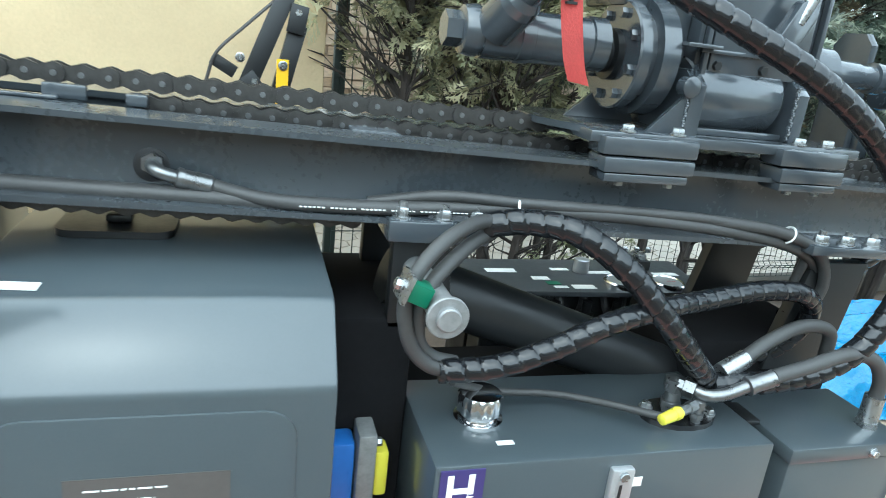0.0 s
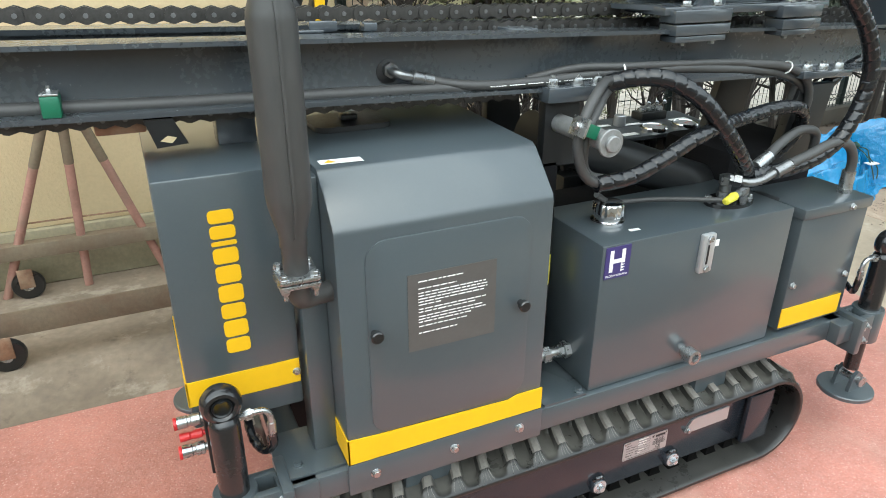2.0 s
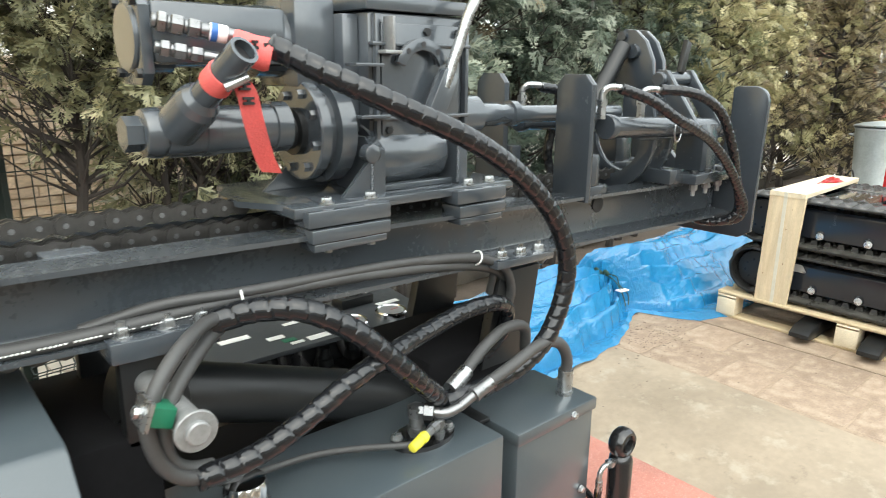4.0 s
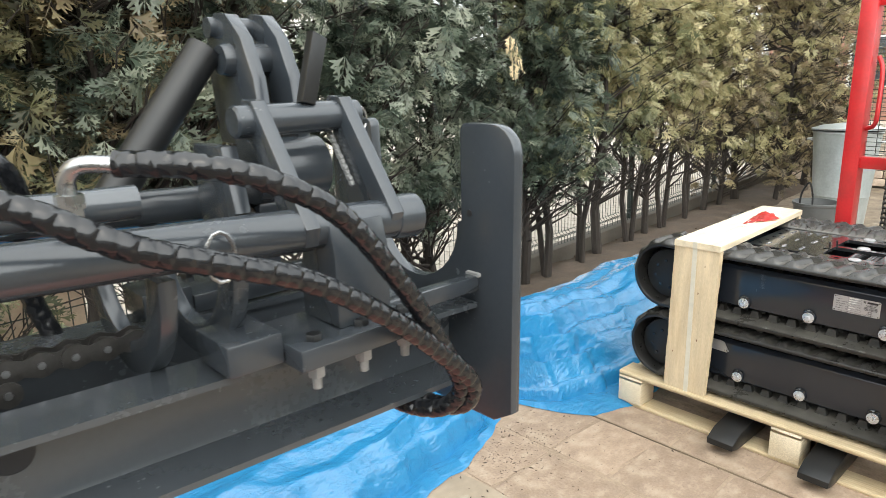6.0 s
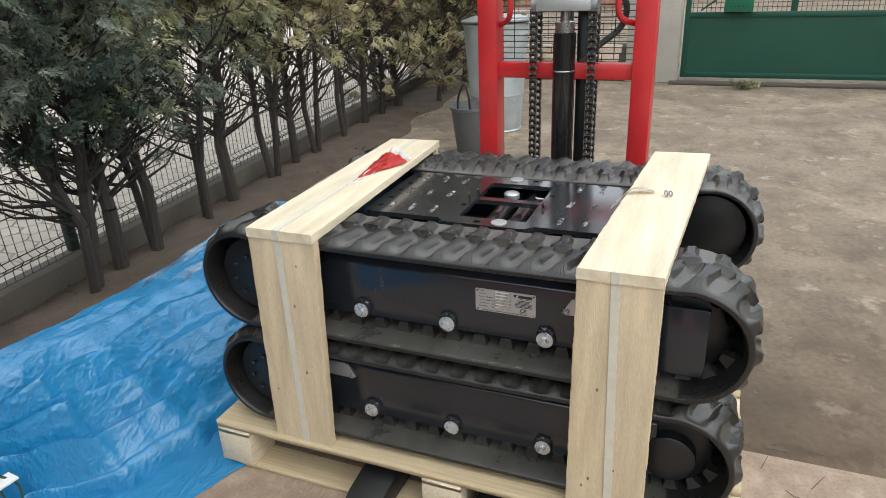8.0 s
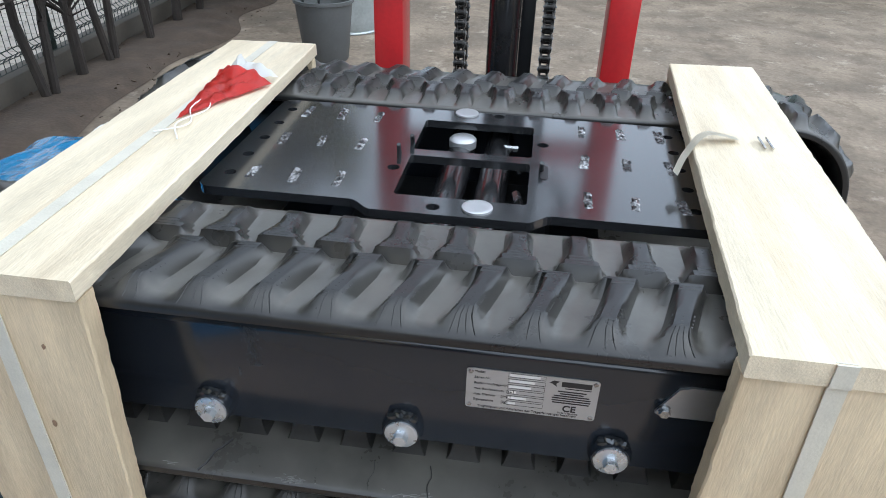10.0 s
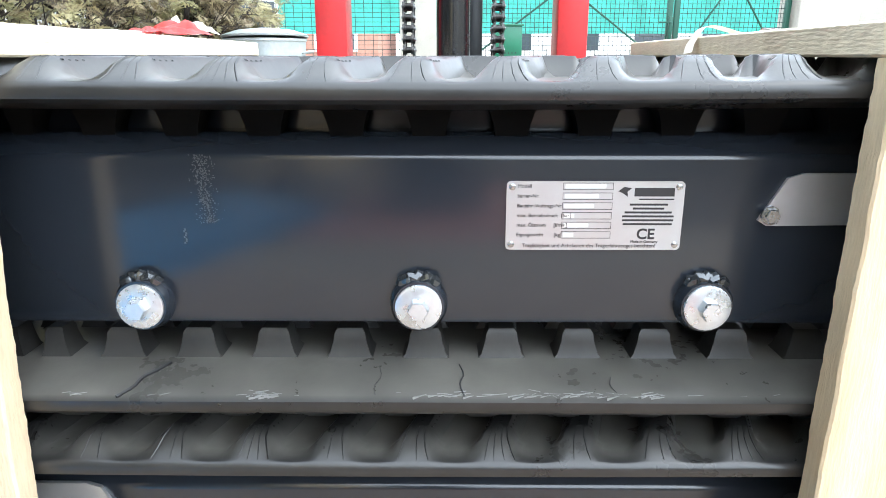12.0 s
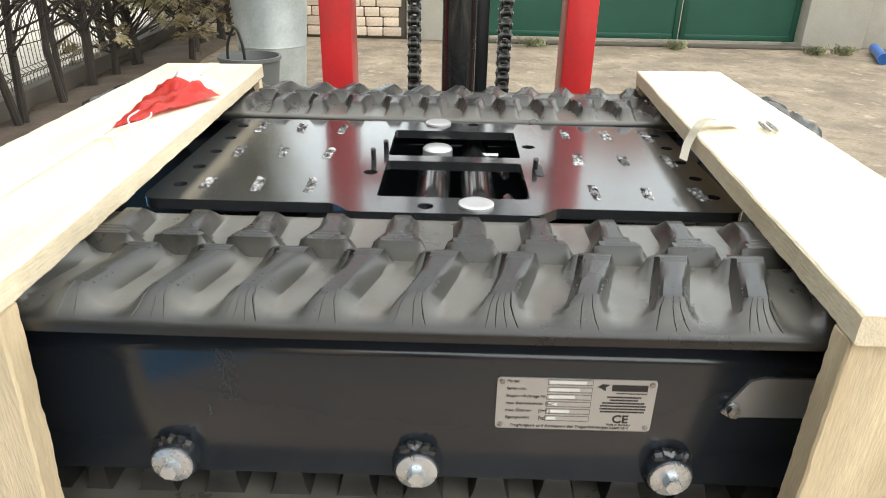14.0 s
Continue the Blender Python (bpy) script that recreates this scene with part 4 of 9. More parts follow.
def track_side(parent, place, vec, plate=True, mirror=False, dusty=False):
    """One rubber track with frame, wheels, bolts and plates; w = 0 is the belt's outer edge."""
    bm = B()
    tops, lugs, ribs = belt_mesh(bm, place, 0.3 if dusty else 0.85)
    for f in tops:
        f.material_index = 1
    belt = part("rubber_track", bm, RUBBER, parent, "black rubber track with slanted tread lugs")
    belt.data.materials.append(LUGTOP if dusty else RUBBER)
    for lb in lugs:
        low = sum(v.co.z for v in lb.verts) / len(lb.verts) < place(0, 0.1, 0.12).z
        # all but the dusty lower lugs take the rubber darkened for shade
        part("guide_lug", lb, INNERD if low and not dusty else LUGSHADE, belt)
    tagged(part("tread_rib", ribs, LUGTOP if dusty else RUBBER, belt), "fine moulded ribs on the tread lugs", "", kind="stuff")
    f0, f1 = 0.055, TW - 0.055
    bm = B()
    prof = [(f0, 0.085), (f1, 0.085), (f1, 0.243), (f1 - 0.02, 0.262), (f0 + 0.02, 0.262), (f0, 0.243)]
    ends = []
    for u in (-0.60, 0.60):
        ends.append([bm.verts.new(place(u, w, z)) for w, z in prof])
    for k in range(6):
        bm.faces.new((ends[0][k], ends[0][(k + 1) % 6], ends[1][(k + 1) % 6], ends[1][k]))
    bm.faces.new(ends[0]), bm.faces.new(ends[1])
    bmesh.ops.recalc_face_normals(bm, faces=bm.faces)
    bmesh.ops.bevel(bm, geom=bm.edges[:], offset=0.004, segments=2, profile=0.5, affect="EDGES")
    # rollers carrying the upper run
    for u in (-0.42, -0.2, 0.02, 0.24, 0.44):
        cyl(bm, place(u, 0.11, 0.268), place(u, TW - 0.11, 0.268), 0.014, seg=10)
    frame_ = part("track_frame", bm, STEELB, parent, "dark blue-black painted steel track frame")
    # added bar, keeps light from behind out of the belt gap
    bm = B()
    ends = [[bm.verts.new(place(u, w, z)) for w, z in ((0.106, 0.258), (0.134, 0.258), (0.134, 0.2805), (0.106, 0.2805))] for u in (-0.6, 0.6)]
    for k in range(4):
        bm.faces.new((ends[0][k], ends[0][(k + 1) % 4], ends[1][(k + 1) % 4], ends[1][k]))
    bm.faces.new(ends[0]), bm.faces.new(ends[1])
    bmesh.ops.recalc_face_normals(bm, faces=bm.faces)
    part("guide_rail", bm, STEELB, frame_)
    out = vec(0, -1, 0)
    for side, w in ((1, f0), (-1, f1)):
        if side == -1:
            continue
        for u in (-0.208, 0.048, 0.312):
            bm = B()
            lathe(bm, place(u, w + 0.004, 0.106), out, [(0, 0.028), (0.010, 0.0265), (0.016, 0.0235)], 24)
            part("bolt_boss", bm, STEELB, frame_)
            bm = B()
            hexbolt(bm, place(u, w - 0.012, 0.106), out, 0.0098, 0.0115, 0.0215)
            part("bolt", bm, BOLTZ, frame_, "bright zinc bolt with wide washer")
            bm = B()
            sweep(bm, [Vector(place(u + (0.0255 + 0.0012 * math.sin(k * 2.1)) * math.cos(radians(52 + 5.4 * k)), w - 0.004 - 0.001 * math.sin(k * 1.7), 0.106 + (0.0262 + 0.0016 * math.sin(k * 2.1)) * math.sin(radians(52 + 5.4 * k)))) for k in range(15)], 0.0062, 8)
            part("weld_bead", bm, WELDP, frame_, "shiny painted weld bead")
        bm = B()
        pts = [(0.352, 0.186), (0.374, 0.224), (0.388, 0.2285), (0.52, 0.2285), (0.52, 0.183), (0.36, 0.181)]
        if mirror:
            pts = [(0.096 - u, z + 0.02) for u, z in pts]
        a = [bm.verts.new(place(u, w - 0.0035, z)) for u, z in pts]
        b = [bm.verts.new(place(u, w + 0.001, z)) for u, z in pts]
        bm.faces.new(a), bm.faces.new(b[::-1])
        for k in range(6):
            bm.faces.new((a[k], b[k], b[(k + 1) % 6], a[(k + 1) % 6]))
        bmesh.ops.recalc_face_normals(bm, faces=bm.faces)
        cov = part("cover_plate", bm, ALU, frame_, "plain grey metal cover plate")
        bm = B()
        hexbolt(bm, place(-0.266 if mirror else 0.362, w - 0.0035, 0.211 if mirror else 0.191), out, 0.007, 0.005, 0.0085)
        part("bolt", bm, ZINC, cov)
        if plate:
            id_plate(frame_, place(0.127, w - 0.0006, 0.158), vec(1, 0, 0), (0, 0, 1))
    # idler and drive wheels in the two ends
    for u, drive in ((-STR / 2 + 0.005, False), (STR / 2 - 0.005, True)):
        bm = B()
        if drive:
            # sprocket set deep in the belt, with the motor's round hub on the flipped unit
            lathe(bm, place(u, 0.085, TH / 2), vec(0, 1, 0), [(0, 0.05), (0.004, 0.10), (0.012, 0.112), (0.10, 0.112), (0.108, 0.075)], 32)
            if mirror:
                lathe(bm, place(u + 0.0, 0.048, TH / 2 - 0.018), vec(0, 1, 0), [(0, 0.058), (0.004, 0.065), (0.04, 0.066)], 36)
            part("drive_sprocket", bm, BLACK, parent)
            continue
        lathe(bm, place(u, 0.035, TH / 2), vec(0, 1, 0), [(0, 0.05), (0.004, 0.075), (0.012, 0.112), (0.03, 0.118), (0.14, 0.118), (0.158, 0.112), (0.166, 0.075), (0.17, 0.05)], 32)
        wh = part("idler_wheel", bm, BLACK, parent)
        for k in range(8):
            bm = B()
            a = k * math.pi / 4 + 0.2
            hexbolt(bm, place(u + 0.062 * math.cos(a), 0.035 - 0.001, TH / 2 + 0.062 * math.sin(a)), out, 0.007, 0.006)
            part("wheel_bolt", bm, STEELB, wh)
    if not mirror:
        bm = B()
        pts = [(0.586, 0.075), (0.688, 0.075), (0.688, 0.252), (0.586, 0.252)]
        a = [bm.verts.new(place(u, 0.034, z)) for u, z in pts]
        b = [bm.verts.new(place(u, 0.052, z)) for u, z in pts]
        bm.faces.new(a), bm.faces.new(b[::-1])
        for k in range(4):
            bm.faces.new((a[k], b[k], b[(k + 1) % 4], a[(k + 1) % 4]))
        bmesh.ops.recalc_face_normals(bm, faces=bm.faces)
        bmesh.ops.bevel(bm, geom=bm.edges[:], offset=0.003, segments=2, profile=0.5, affect="EDGES")
        part("motor_cover", bm, STEELB, frame_)
    return belt


# ---------- drill rig ----------
rig = thing("drill_rig", (0.62, 1.26, 0.0), "anthracite crawler drill rig with yellow stripes standing on a red mat", "drill rig")
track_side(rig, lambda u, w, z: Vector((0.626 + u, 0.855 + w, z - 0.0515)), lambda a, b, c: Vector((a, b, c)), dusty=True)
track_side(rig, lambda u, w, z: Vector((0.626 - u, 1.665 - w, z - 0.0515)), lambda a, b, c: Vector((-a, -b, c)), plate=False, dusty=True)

# chassis
bm = B()
box(bm, -0.20, 1.535, 0.885, 0.965, 0.337, 0.403, 0.006)
chassis = part("chassis_beam", bm, PAINT, rig)
bm = B()
box(bm, -0.20, 1.535, 1.555, 1.635, 0.337, 0.403, 0.006)
part("chassis_beam", bm, PAINT, rig)
for x in (-0.18, 0.46, 0.545, 1.20, 1.46):
    bm = B()
    box(bm, x, x + 0.07, 0.967, 1.553, 0.340, 0.400, 0.004)
    part("cross_member", bm, PAINT, rig)
bm = B()
box(bm, 0.0, 1.2, 1.13, 1.39, 0.15, 0.338, 0.01)
part("belly_box", bm, PAINT, rig)
for x in (0.1, 1.0):
    bm = B()
    box(bm, x, x + 0.12, 0.92, 1.60, 0.17, 0.336, 0.004)
    part("track_carrier", bm, PAINT, rig)
bm = B()
box(bm, -0.05, 0.442, 0.873, 0.884, 0.337, 0.42, 0.003)
apron = part("apron_plate", bm, PAINT, chassis)
for x in (0.012, 0.205, 0.378):
    bm = B()
    hexbolt(bm, (x, 0.873, 0.383), (0, -1, 0), 0.009, 0.007, 0.012)
    part("bolt", bm, ZINC, apron)
bm = B()
prism(bm, [(0.46, 0.89), (0.585, 0.89), (0.585, 0.93), (0.50, 1.1), (0.46, 1.1)], "z", 0.403, 0.409)
hexbolt(bm, (0.572, 0.907, 0.409), (0, 0, 1), 0.009, 0.007, 0.012)
part("corner_plate", bm, PAINT, chassis)

# engine hood
bm = B()
prism(bm, [(0.88, 0.42), (0.88, 0.955), (0.885, 0.972), (0.962, 1.053), (0.978, 1.061), (1.50, 1.070), (1.50, 0.42)], "x", -0.045, 0.437, 0.004)
hood = part("engine_hood", bm, PAINT, rig, "anthracite sheet steel engine hood")
bm = B()
prism(bm, rrect(0.012, 0.386, 0.482, 0.936, 0.045), "y", 0.8765, 0.882, 0.0015)
door = part("door", bm, PAINT, hood)
bm = B()
prism(bm, [(-0.047, 0.422), (0.4385, 0.422), (0.4385, 0.480), (0.37, 0.480), (0.345, 0.472), (0.02, 0.482), (-0.047, 0.486)], "y", 0.8745, 0.8785)
box(bm, -0.0475, -0.0435, 0.8745, 0.98, 0.422, 0.486)
part("yellow_stripe", bm, YELLOW, hood, "yellow warning stripe")
for x, z in ((0.024, 0.738), (0.363, 0.731)):
    bm = B()
    lathe(bm, (x, 0.8765, z), (0, -1, 0), [(0, 0.007), (0.012, 0.007), (0.013, 0.0125), (0.024, 0.0135), (0.027, 0.011)], 18)
    part("knob", bm, GLOSSB, door, "black round knob")
bm = B()
box(bm, 0.098, 0.300, 0.8752, 0.8768, 0.671, 0.850)
lab = part("instruction_label", bm, LABELG, door, "dark grey label with white printed lines")
bm = B()
rnd = random.Random(2)
zz = 0.832
for k, (ln, gap) in enumerate(((0.10, 0.016), (0.085, 0.010), (0.155, 0.0068), (0.16, 0.0068), (0.158, 0.0068), (0.15, 0.0068), (0.05, 0.010), (0.158, 0.0068), (0.13, 0.010), (0.15, 0.0068), (0.155, 0.0068), (0.12, 0.010), (0.11, 0.016), (0.088, 0.01))):
    x = 0.121
    while x < 0.121 + ln:
        w = rnd.uniform(0.006, 0.02)
        box(bm, x, min(x + w, 0.121 + ln), 0.8746, 0.8753, zz - 0.0012, zz + 0.0012)
        x += w + 0.003
    zz -= gap
tagged(part("print", bm, WHITE, lab), "fine white printed lines", "", kind="stuff")
bm = B()
prism(bm, [(-0.03, 0.992), (0.055, 0.985), (0.055, 1.013), (-0.03, 1.02)], "z", 1.0625, 1.0633)
wl = part("warning_label", bm, WHITE, hood, "white label with yellow warning triangle")
bm = B()
prism(bm, [(-0.022, 0.997), (0.003, 0.995), (-0.009, 1.014)], "z", 1.0633, 1.0638)
part("triangle", bm, YELLOW, wl)
# stepped bracket and small hatch on the hood top
bm = B()
box(bm, -0.11, -0.05, 1.02, 1.08, 1.055, 1.065, 0.003)
box(bm, -0.105, -0.03, 1.075, 1.083, 1.06, 1.15, 0.003)
hexbolt(bm, (-0.075, 1.04, 1.065), (0, 0, 1), 0.009, 0.008, 0.013)
part("bracket", bm, PAINT, hood)
bm = B()
prism(bm, rrect(0.02, 0.20, 1.20, 1.34, 0.03), "z", 1.066, 1.078)
box(bm, 0.09, 0.13, 1.25, 1.28, 1.078, 1.092, 0.004)
part("hatch", bm, BLACK, hood)

# side cabinet beside the hood
bm = B()
box(bm, -0.337, -0.105, 1.0, 1.55, 0.525, 1.067, 0.006)
cab = part("side_cabinet", bm, PAINT, rig, "anthracite cabinet with yellow maker's blocks")
bm = B()
box(bm, -0.3385, -0.108, 0.9975, 1.0005, 0.583, 0.641)
box(bm, -0.3400, -0.3365, 0.9975, 1.3, 0.583, 0.641)
part("yellow_stripe", bm, YELLOW, cab, "yellow warning stripe")
widths = [0.036, 0.040, 0.036, 0.040, 0.040, 0.036, 0.013, 0.030, 0.030]
zz = 0.690
for w in widths:
    bm = B()
    prism(bm, rrect(-0.249, -0.202, zz, zz + w - 0.004, min(0.008, w * 0.25), 3), "y", 0.9972, 0.9992)
    part("maker_block", bm, YELLOW, cab)
    zz += w + 0.0015
bm = B()
hexbolt(bm, (-0.115, 0.999, 0.61), (0, -1, 0), 0.007, 0.006, 0.009)
part("bolt", bm, ZINC, cab)
# post and base plate between cabinet and hood
bm = B()
box(bm, -0.098, -0.045, 0.965, 1.04, 0.403, 1.05, 0.004)
box(bm, -0.19, -0.045, 0.90, 1.06, 0.403, 0.411, 0.002)
hexbolt(bm, (-0.145, 0.935, 0.411), (0, 0, 1), 0.009, 0.008, 0.012)
part("post", bm, PAINT, rig)
bm = B()
prism(bm, [(-0.326, 1.150), (-0.275, 1.150), (-0.252, 1.098), (-0.310, 1.094)], "y", 1.12, 1.132, 0.001)
part("lock_bracket", bm, BLACK, rig)
bm = B()
prism(bm, [(-0.302, 1.108), (-0.288, 1.117), (-0.272, 1.112), (-0.282, 1.102)], "y", 1.1185, 1.1198)
part("bracket_hole", bm, RENDER, rig)
bm = B()
box(bm, -0.412, -0.322, 1.16, 1.36, 1.118, 1.152, 0.004)
part("wooden_block", bm, RUST, rig)
bm = B()
box(bm, -0.19, -0.11, 1.20, 1.26, 1.065, 1.155, 0.004)
part("mast_rest", bm, PAINTD, rig)

# exhaust: two pressed half shells with a seam, on a bolted flange
EX, EY, EZ = -0.117, 0.886, 0.900
prof = [(0, 0.0235), (0.05, 0.0235), (0.053, 0.0255), (0.075, 0.0245), (0.132, 0.0392), (0.15, 0.0408), (0.44, 0.0408), (0.455, 0.039), (0.508, 0.021), (0.525, 0.020), (0.54, 0.020)]
bm = B()
lathe(bm, (EX, EY, EZ), (0, 0, 1), prof, 28)
muf = part("exhaust_silencer", bm, SILENCER, rig, "matt grey vertical exhaust silencer with a pressed seam")
bm = B()
seam = [(r + 0.0045, z) for z, r in prof[3:10]]
prism(bm, [(EY - r, EZ + z) for r, z in seam] + [(EY + r, EZ + z) for r, z in reversed(seam)], "x", EX - 0.0026, EX + 0.0026)
part("seam", bm, SILENCER, muf)
fl = None
for z0, z1 in ((-0.019, -0.011), (-0.008, 0.0)):
    bm = B()
    prism(bm, rrect(EX - 0.038, EX + 0.038, EY - 0.038, EY + 0.038, 0.007), "z", EZ + z0, EZ + z1, 0.0015)
    fl = part("flange", bm, ZINC, muf)
for dx in (-0.028, 0.028):
    for dy in (-0.028, 0.028):
        bm = B()
        hexbolt(bm, (EX + dx, EY + dy, EZ), (0, 0, 1), 0.008, 0.007, 0.010)
        part("bolt", bm, ZINC, fl)
        bm = B()
        hexbolt(bm, (EX + dx, EY + dy, EZ - 0.019), (0, 0, -1), 0.008, 0.007, 0.010, 0.012)
        part("nut", bm, ZINC, fl)
bm = B()
sweep(bm, spline([(EX, EY, EZ - 0.018), (EX, EY, EZ - 0.04), (EX + 0.008, EY + 0.01, EZ - 0.062), (EX + 0.035, EY + 0.03, EZ - 0.072), (-0.04, 0.925, EZ - 0.074)], 0.008), 0.021, 16)
part("elbow_pipe", bm, SILENCER, muf)
bm = B()
box(bm, EX - 0.042, EX + 0.042, EY - 0.028, EY + 0.028, EZ + 0.537, EZ + 0.555, 0.003)
rain = part("pipe_clamp", bm, BLACK, muf)
bm = B()
prism(bm, [(EX + 0.036, EZ + 0.556), (EX + 0.043, EZ + 0.556), (EX + 0.062, EZ + 0.541), (EX + 0.062, EZ + 0.535), (EX + 0.036, EZ + 0.537)], "y", EY - 0.030, EY - 0.024)
part("clamp_ear", bm, BLACK, rain)
bm = B()
lathe(bm, (EX, EY, EZ + 0.555), (0, 0, 1), [(0, 0.033), (0.005, 0.033), (0.008, 0.028)], 20)
part("pipe_cap", bm, BLACK, rain)
for x in (-0.033, 0.033):
    bm = B()
    hexbolt(bm, (EX + x, EY - 0.028, EZ + 0.546), (0, -1, 0), 0.0065, 0.006, 0.0075)
    part("bolt", bm, ZINC, rain)

# hydraulic tank
bm = B()
box(bm, 0.595, 1.222, 0.898, 1.17, 0.405, 0.812, 0.006)
tank = part("hydraulic_tank", bm, PAINT, rig, "anthracite hydraulic oil tank")
bm = B()
lathe(bm, (0.705, 1.03, 0.812), (0, 0, 1), [(0, 0.043), (0.004, 0.043), (0.006, 0.034), (0.015, 0.034), (0.017, 0.039), (0.044, 0.039), (0.050, 0.036), (0.052, 0.028)], 84)
for v in bm.verts:
    if 0.828 < v.co.z < 0.860:
        dx, dy = v.co.x - 0.705, v.co.y - 1.03
        g = 1 + 0.03 * math.cos(14 * math.atan2(dy, dx))
        v.co.x, v.co.y = 0.705 + dx * g, 1.03 + dy * g
part("filler_cap", bm, CHROME, tank, "chromed filler breather cap")
bm = B()
box(bm, 0.712, 0.742, 0.945, 0.957, 0.8121, 0.8127)
part("label", bm, WHITE, tank)
bm = B()
box(bm, 0.604, 0.676, 0.8955, 0.8985, 0.724, 0.806)
hp = part("maker_label", bm, PURPLE, tank, "purple label with white mark")
bm = B()
box(bm, 0.616, 0.626, 0.8945, 0.896, 0.742, 0.798)
box(bm, 0.650, 0.660, 0.8945, 0.896, 0.762, 0.798)
box(bm, 0.626, 0.650, 0.8945, 0.896, 0.764, 0.774)
for k in range(3):
    prism(bm, [(0.650, 0.760 - k * 0.007), (0.662, 0.757 - k * 0.007), (0.650, 0.754 - k * 0.007)], "y", 0.8945, 0.896)
part("mark", bm, WHITE, hp)
writing("MADE IN SLOVAKIA", 0.0072, axes((0.607, 0.8952, 0.729), (1, 0, 0), (0, 0, 1)), WHITE, "lettering", hp)
bm = B()
box(bm, 0.895, 0.937, 0.884, 0.899, 0.685, 0.792, 0.004)
box(bm, 0.906, 0.926, 0.8815, 0.885, 0.705, 0.772)
lev = part("level_gauge", bm, ALU, tank, "aluminium oil level gauge")
bm = B()
box(bm, 0.909, 0.914, 0.880, 0.882, 0.712, 0.765)
part("sight_glass", bm, BLACK, lev)
bm = B()
box(bm, 0.941, 0.962, 0.8968, 0.8986, 0.748, 0.766)
part("label", bm, WHITE, lev)
for z in (0.697, 0.780):
    bm = B()
    hexbolt(bm, (0.916, 0.884, z), (0, -1, 0), 0.009, 0.006)
    part("bolt", bm, ZINC, lev)
bm = B()
lathe(bm, (0.905, 0.90, 0.446), (0, -1, 0), [(0, 0.014), (0.014, 0.014), (0.015, 0.021), (0.045, 0.021), (0.046, 0.012), (0.03, 0.009)], 20)
part("drain_coupling", bm, ZINC, tank)
bm = B()
lathe(bm, (0.598, 1.0, 0.475), (-1, 0, 0), [(0, 0.025), (0.02, 0.024), (0.022, 0.018), (0.036, 0.018)], 6)
cyl(bm, (0.562, 1.0, 0.475), (0.50, 1.0, 0.475), 0.015, seg=14)
cyl(bm, (0.535, 1.0, 0.475), (0.515, 1.0, 0.475), 0.023, seg=6)
part("suction_fitting", bm, ZINC, tank)
# return flange with elbows on the tank top
bm = B()
prism(bm, [(1.085 + 0.075 * math.cos(a * 0.3927) * (1 if a % 8 else 1), 1.0 + 0.05 * math.sin(a * 0.3927)) for a in range(16)], "z", 0.812, 0.822)
rf = part("return_flange", bm, GLOSSB, tank)
for dx, dy in ((0.058, -0.012), (-0.055, 0.02)):
    bm = B()
    hexbolt(bm, (1.085 + dx, 1.0 + dy, 0.822), (0, 0, 1), 0.010, 0.008, 0.013)
    part("bolt", bm, ZINC, rf)
bm = B()
lathe(bm, (1.070, 1.005, 0.822), (0, 0, 1), [(0, 0.016), (0.006, 0.016), (0.007, 0.020), (0.022, 0.020), (0.024, 0.014)], 6)
lathe(bm, (1.070, 1.005, 0.846), (0, 0, 1), [(0, 0.0150), (0.020, 0.0150)], 16)
lathe(bm, (1.070, 1.005, 0.864), (0, 0, 1), [(0, 0.017), (0.002, 0.020), (0.024, 0.020), (0.028, 0.013), (0.030, 0.0)], 6)
part("riser", bm, FITTING, rf)
bm = B()
lathe(bm, (1.070, 0.998, 0.882), (0.032, -0.03, -0.004), [(0, 0.014), (0.010, 0.014), (0.011, 0.0185), (0.030, 0.0185), (0.032, 0.013)], 6)
sweep(bm, spline([(1.088, 0.980, 0.880), (1.108, 0.963, 0.876), (1.135, 0.955, 0.880), (1.165, 0.952, 0.892), (1.19, 0.95, 0.902)], 0.006), 0.0115, 14)
lathe(bm, (1.178, 0.951, 0.897), (0.055, -0.004, 0.019), [(0, 0.0125), (0.002, 0.0175), (0.008, 0.0175), (0.009, 0.0155), (0.05, 0.0155), (0.054, 0.0165), (0.057, 0.0140)], 18)
part("hose_elbow", bm, FITTING, rf)
bm = B()
lathe(bm, (1.098, 0.965, 0.822), (0, 0, 1), [(0, 0.0095), (0.006, 0.0095), (0.007, 0.0125), (0.018, 0.0125), (0.019, 0.008), (0.026, 0.008), (0.027, 0.0115), (0.042, 0.0115), (0.045, 0.006)], 6)
lathe(bm, (1.098, 0.965, 0.858), (-0.06, -0.018, -0.006), [(0, 0.008), (0.012, 0.008), (0.013, 0.0115), (0.030, 0.0115), (0.031, 0.0095), (0.052, 0.0095)], 8)
part("elbow_fitting", bm, FITTING, rf, "zinc hydraulic elbow fittings")
bm = B()
lathe(bm, (1.050, 0.951, 0.8525), (-0.05, -0.014, -0.007), [(0, 0.0105), (0.003, 0.0120), (0.014, 0.0120), (0.016, 0.0095), (0.020, 0.0112), (0.046, 0.0100), (0.048, 0.006)], 10)
part("tag", bm, TAGY, rf, "yellow plastic bend protector")

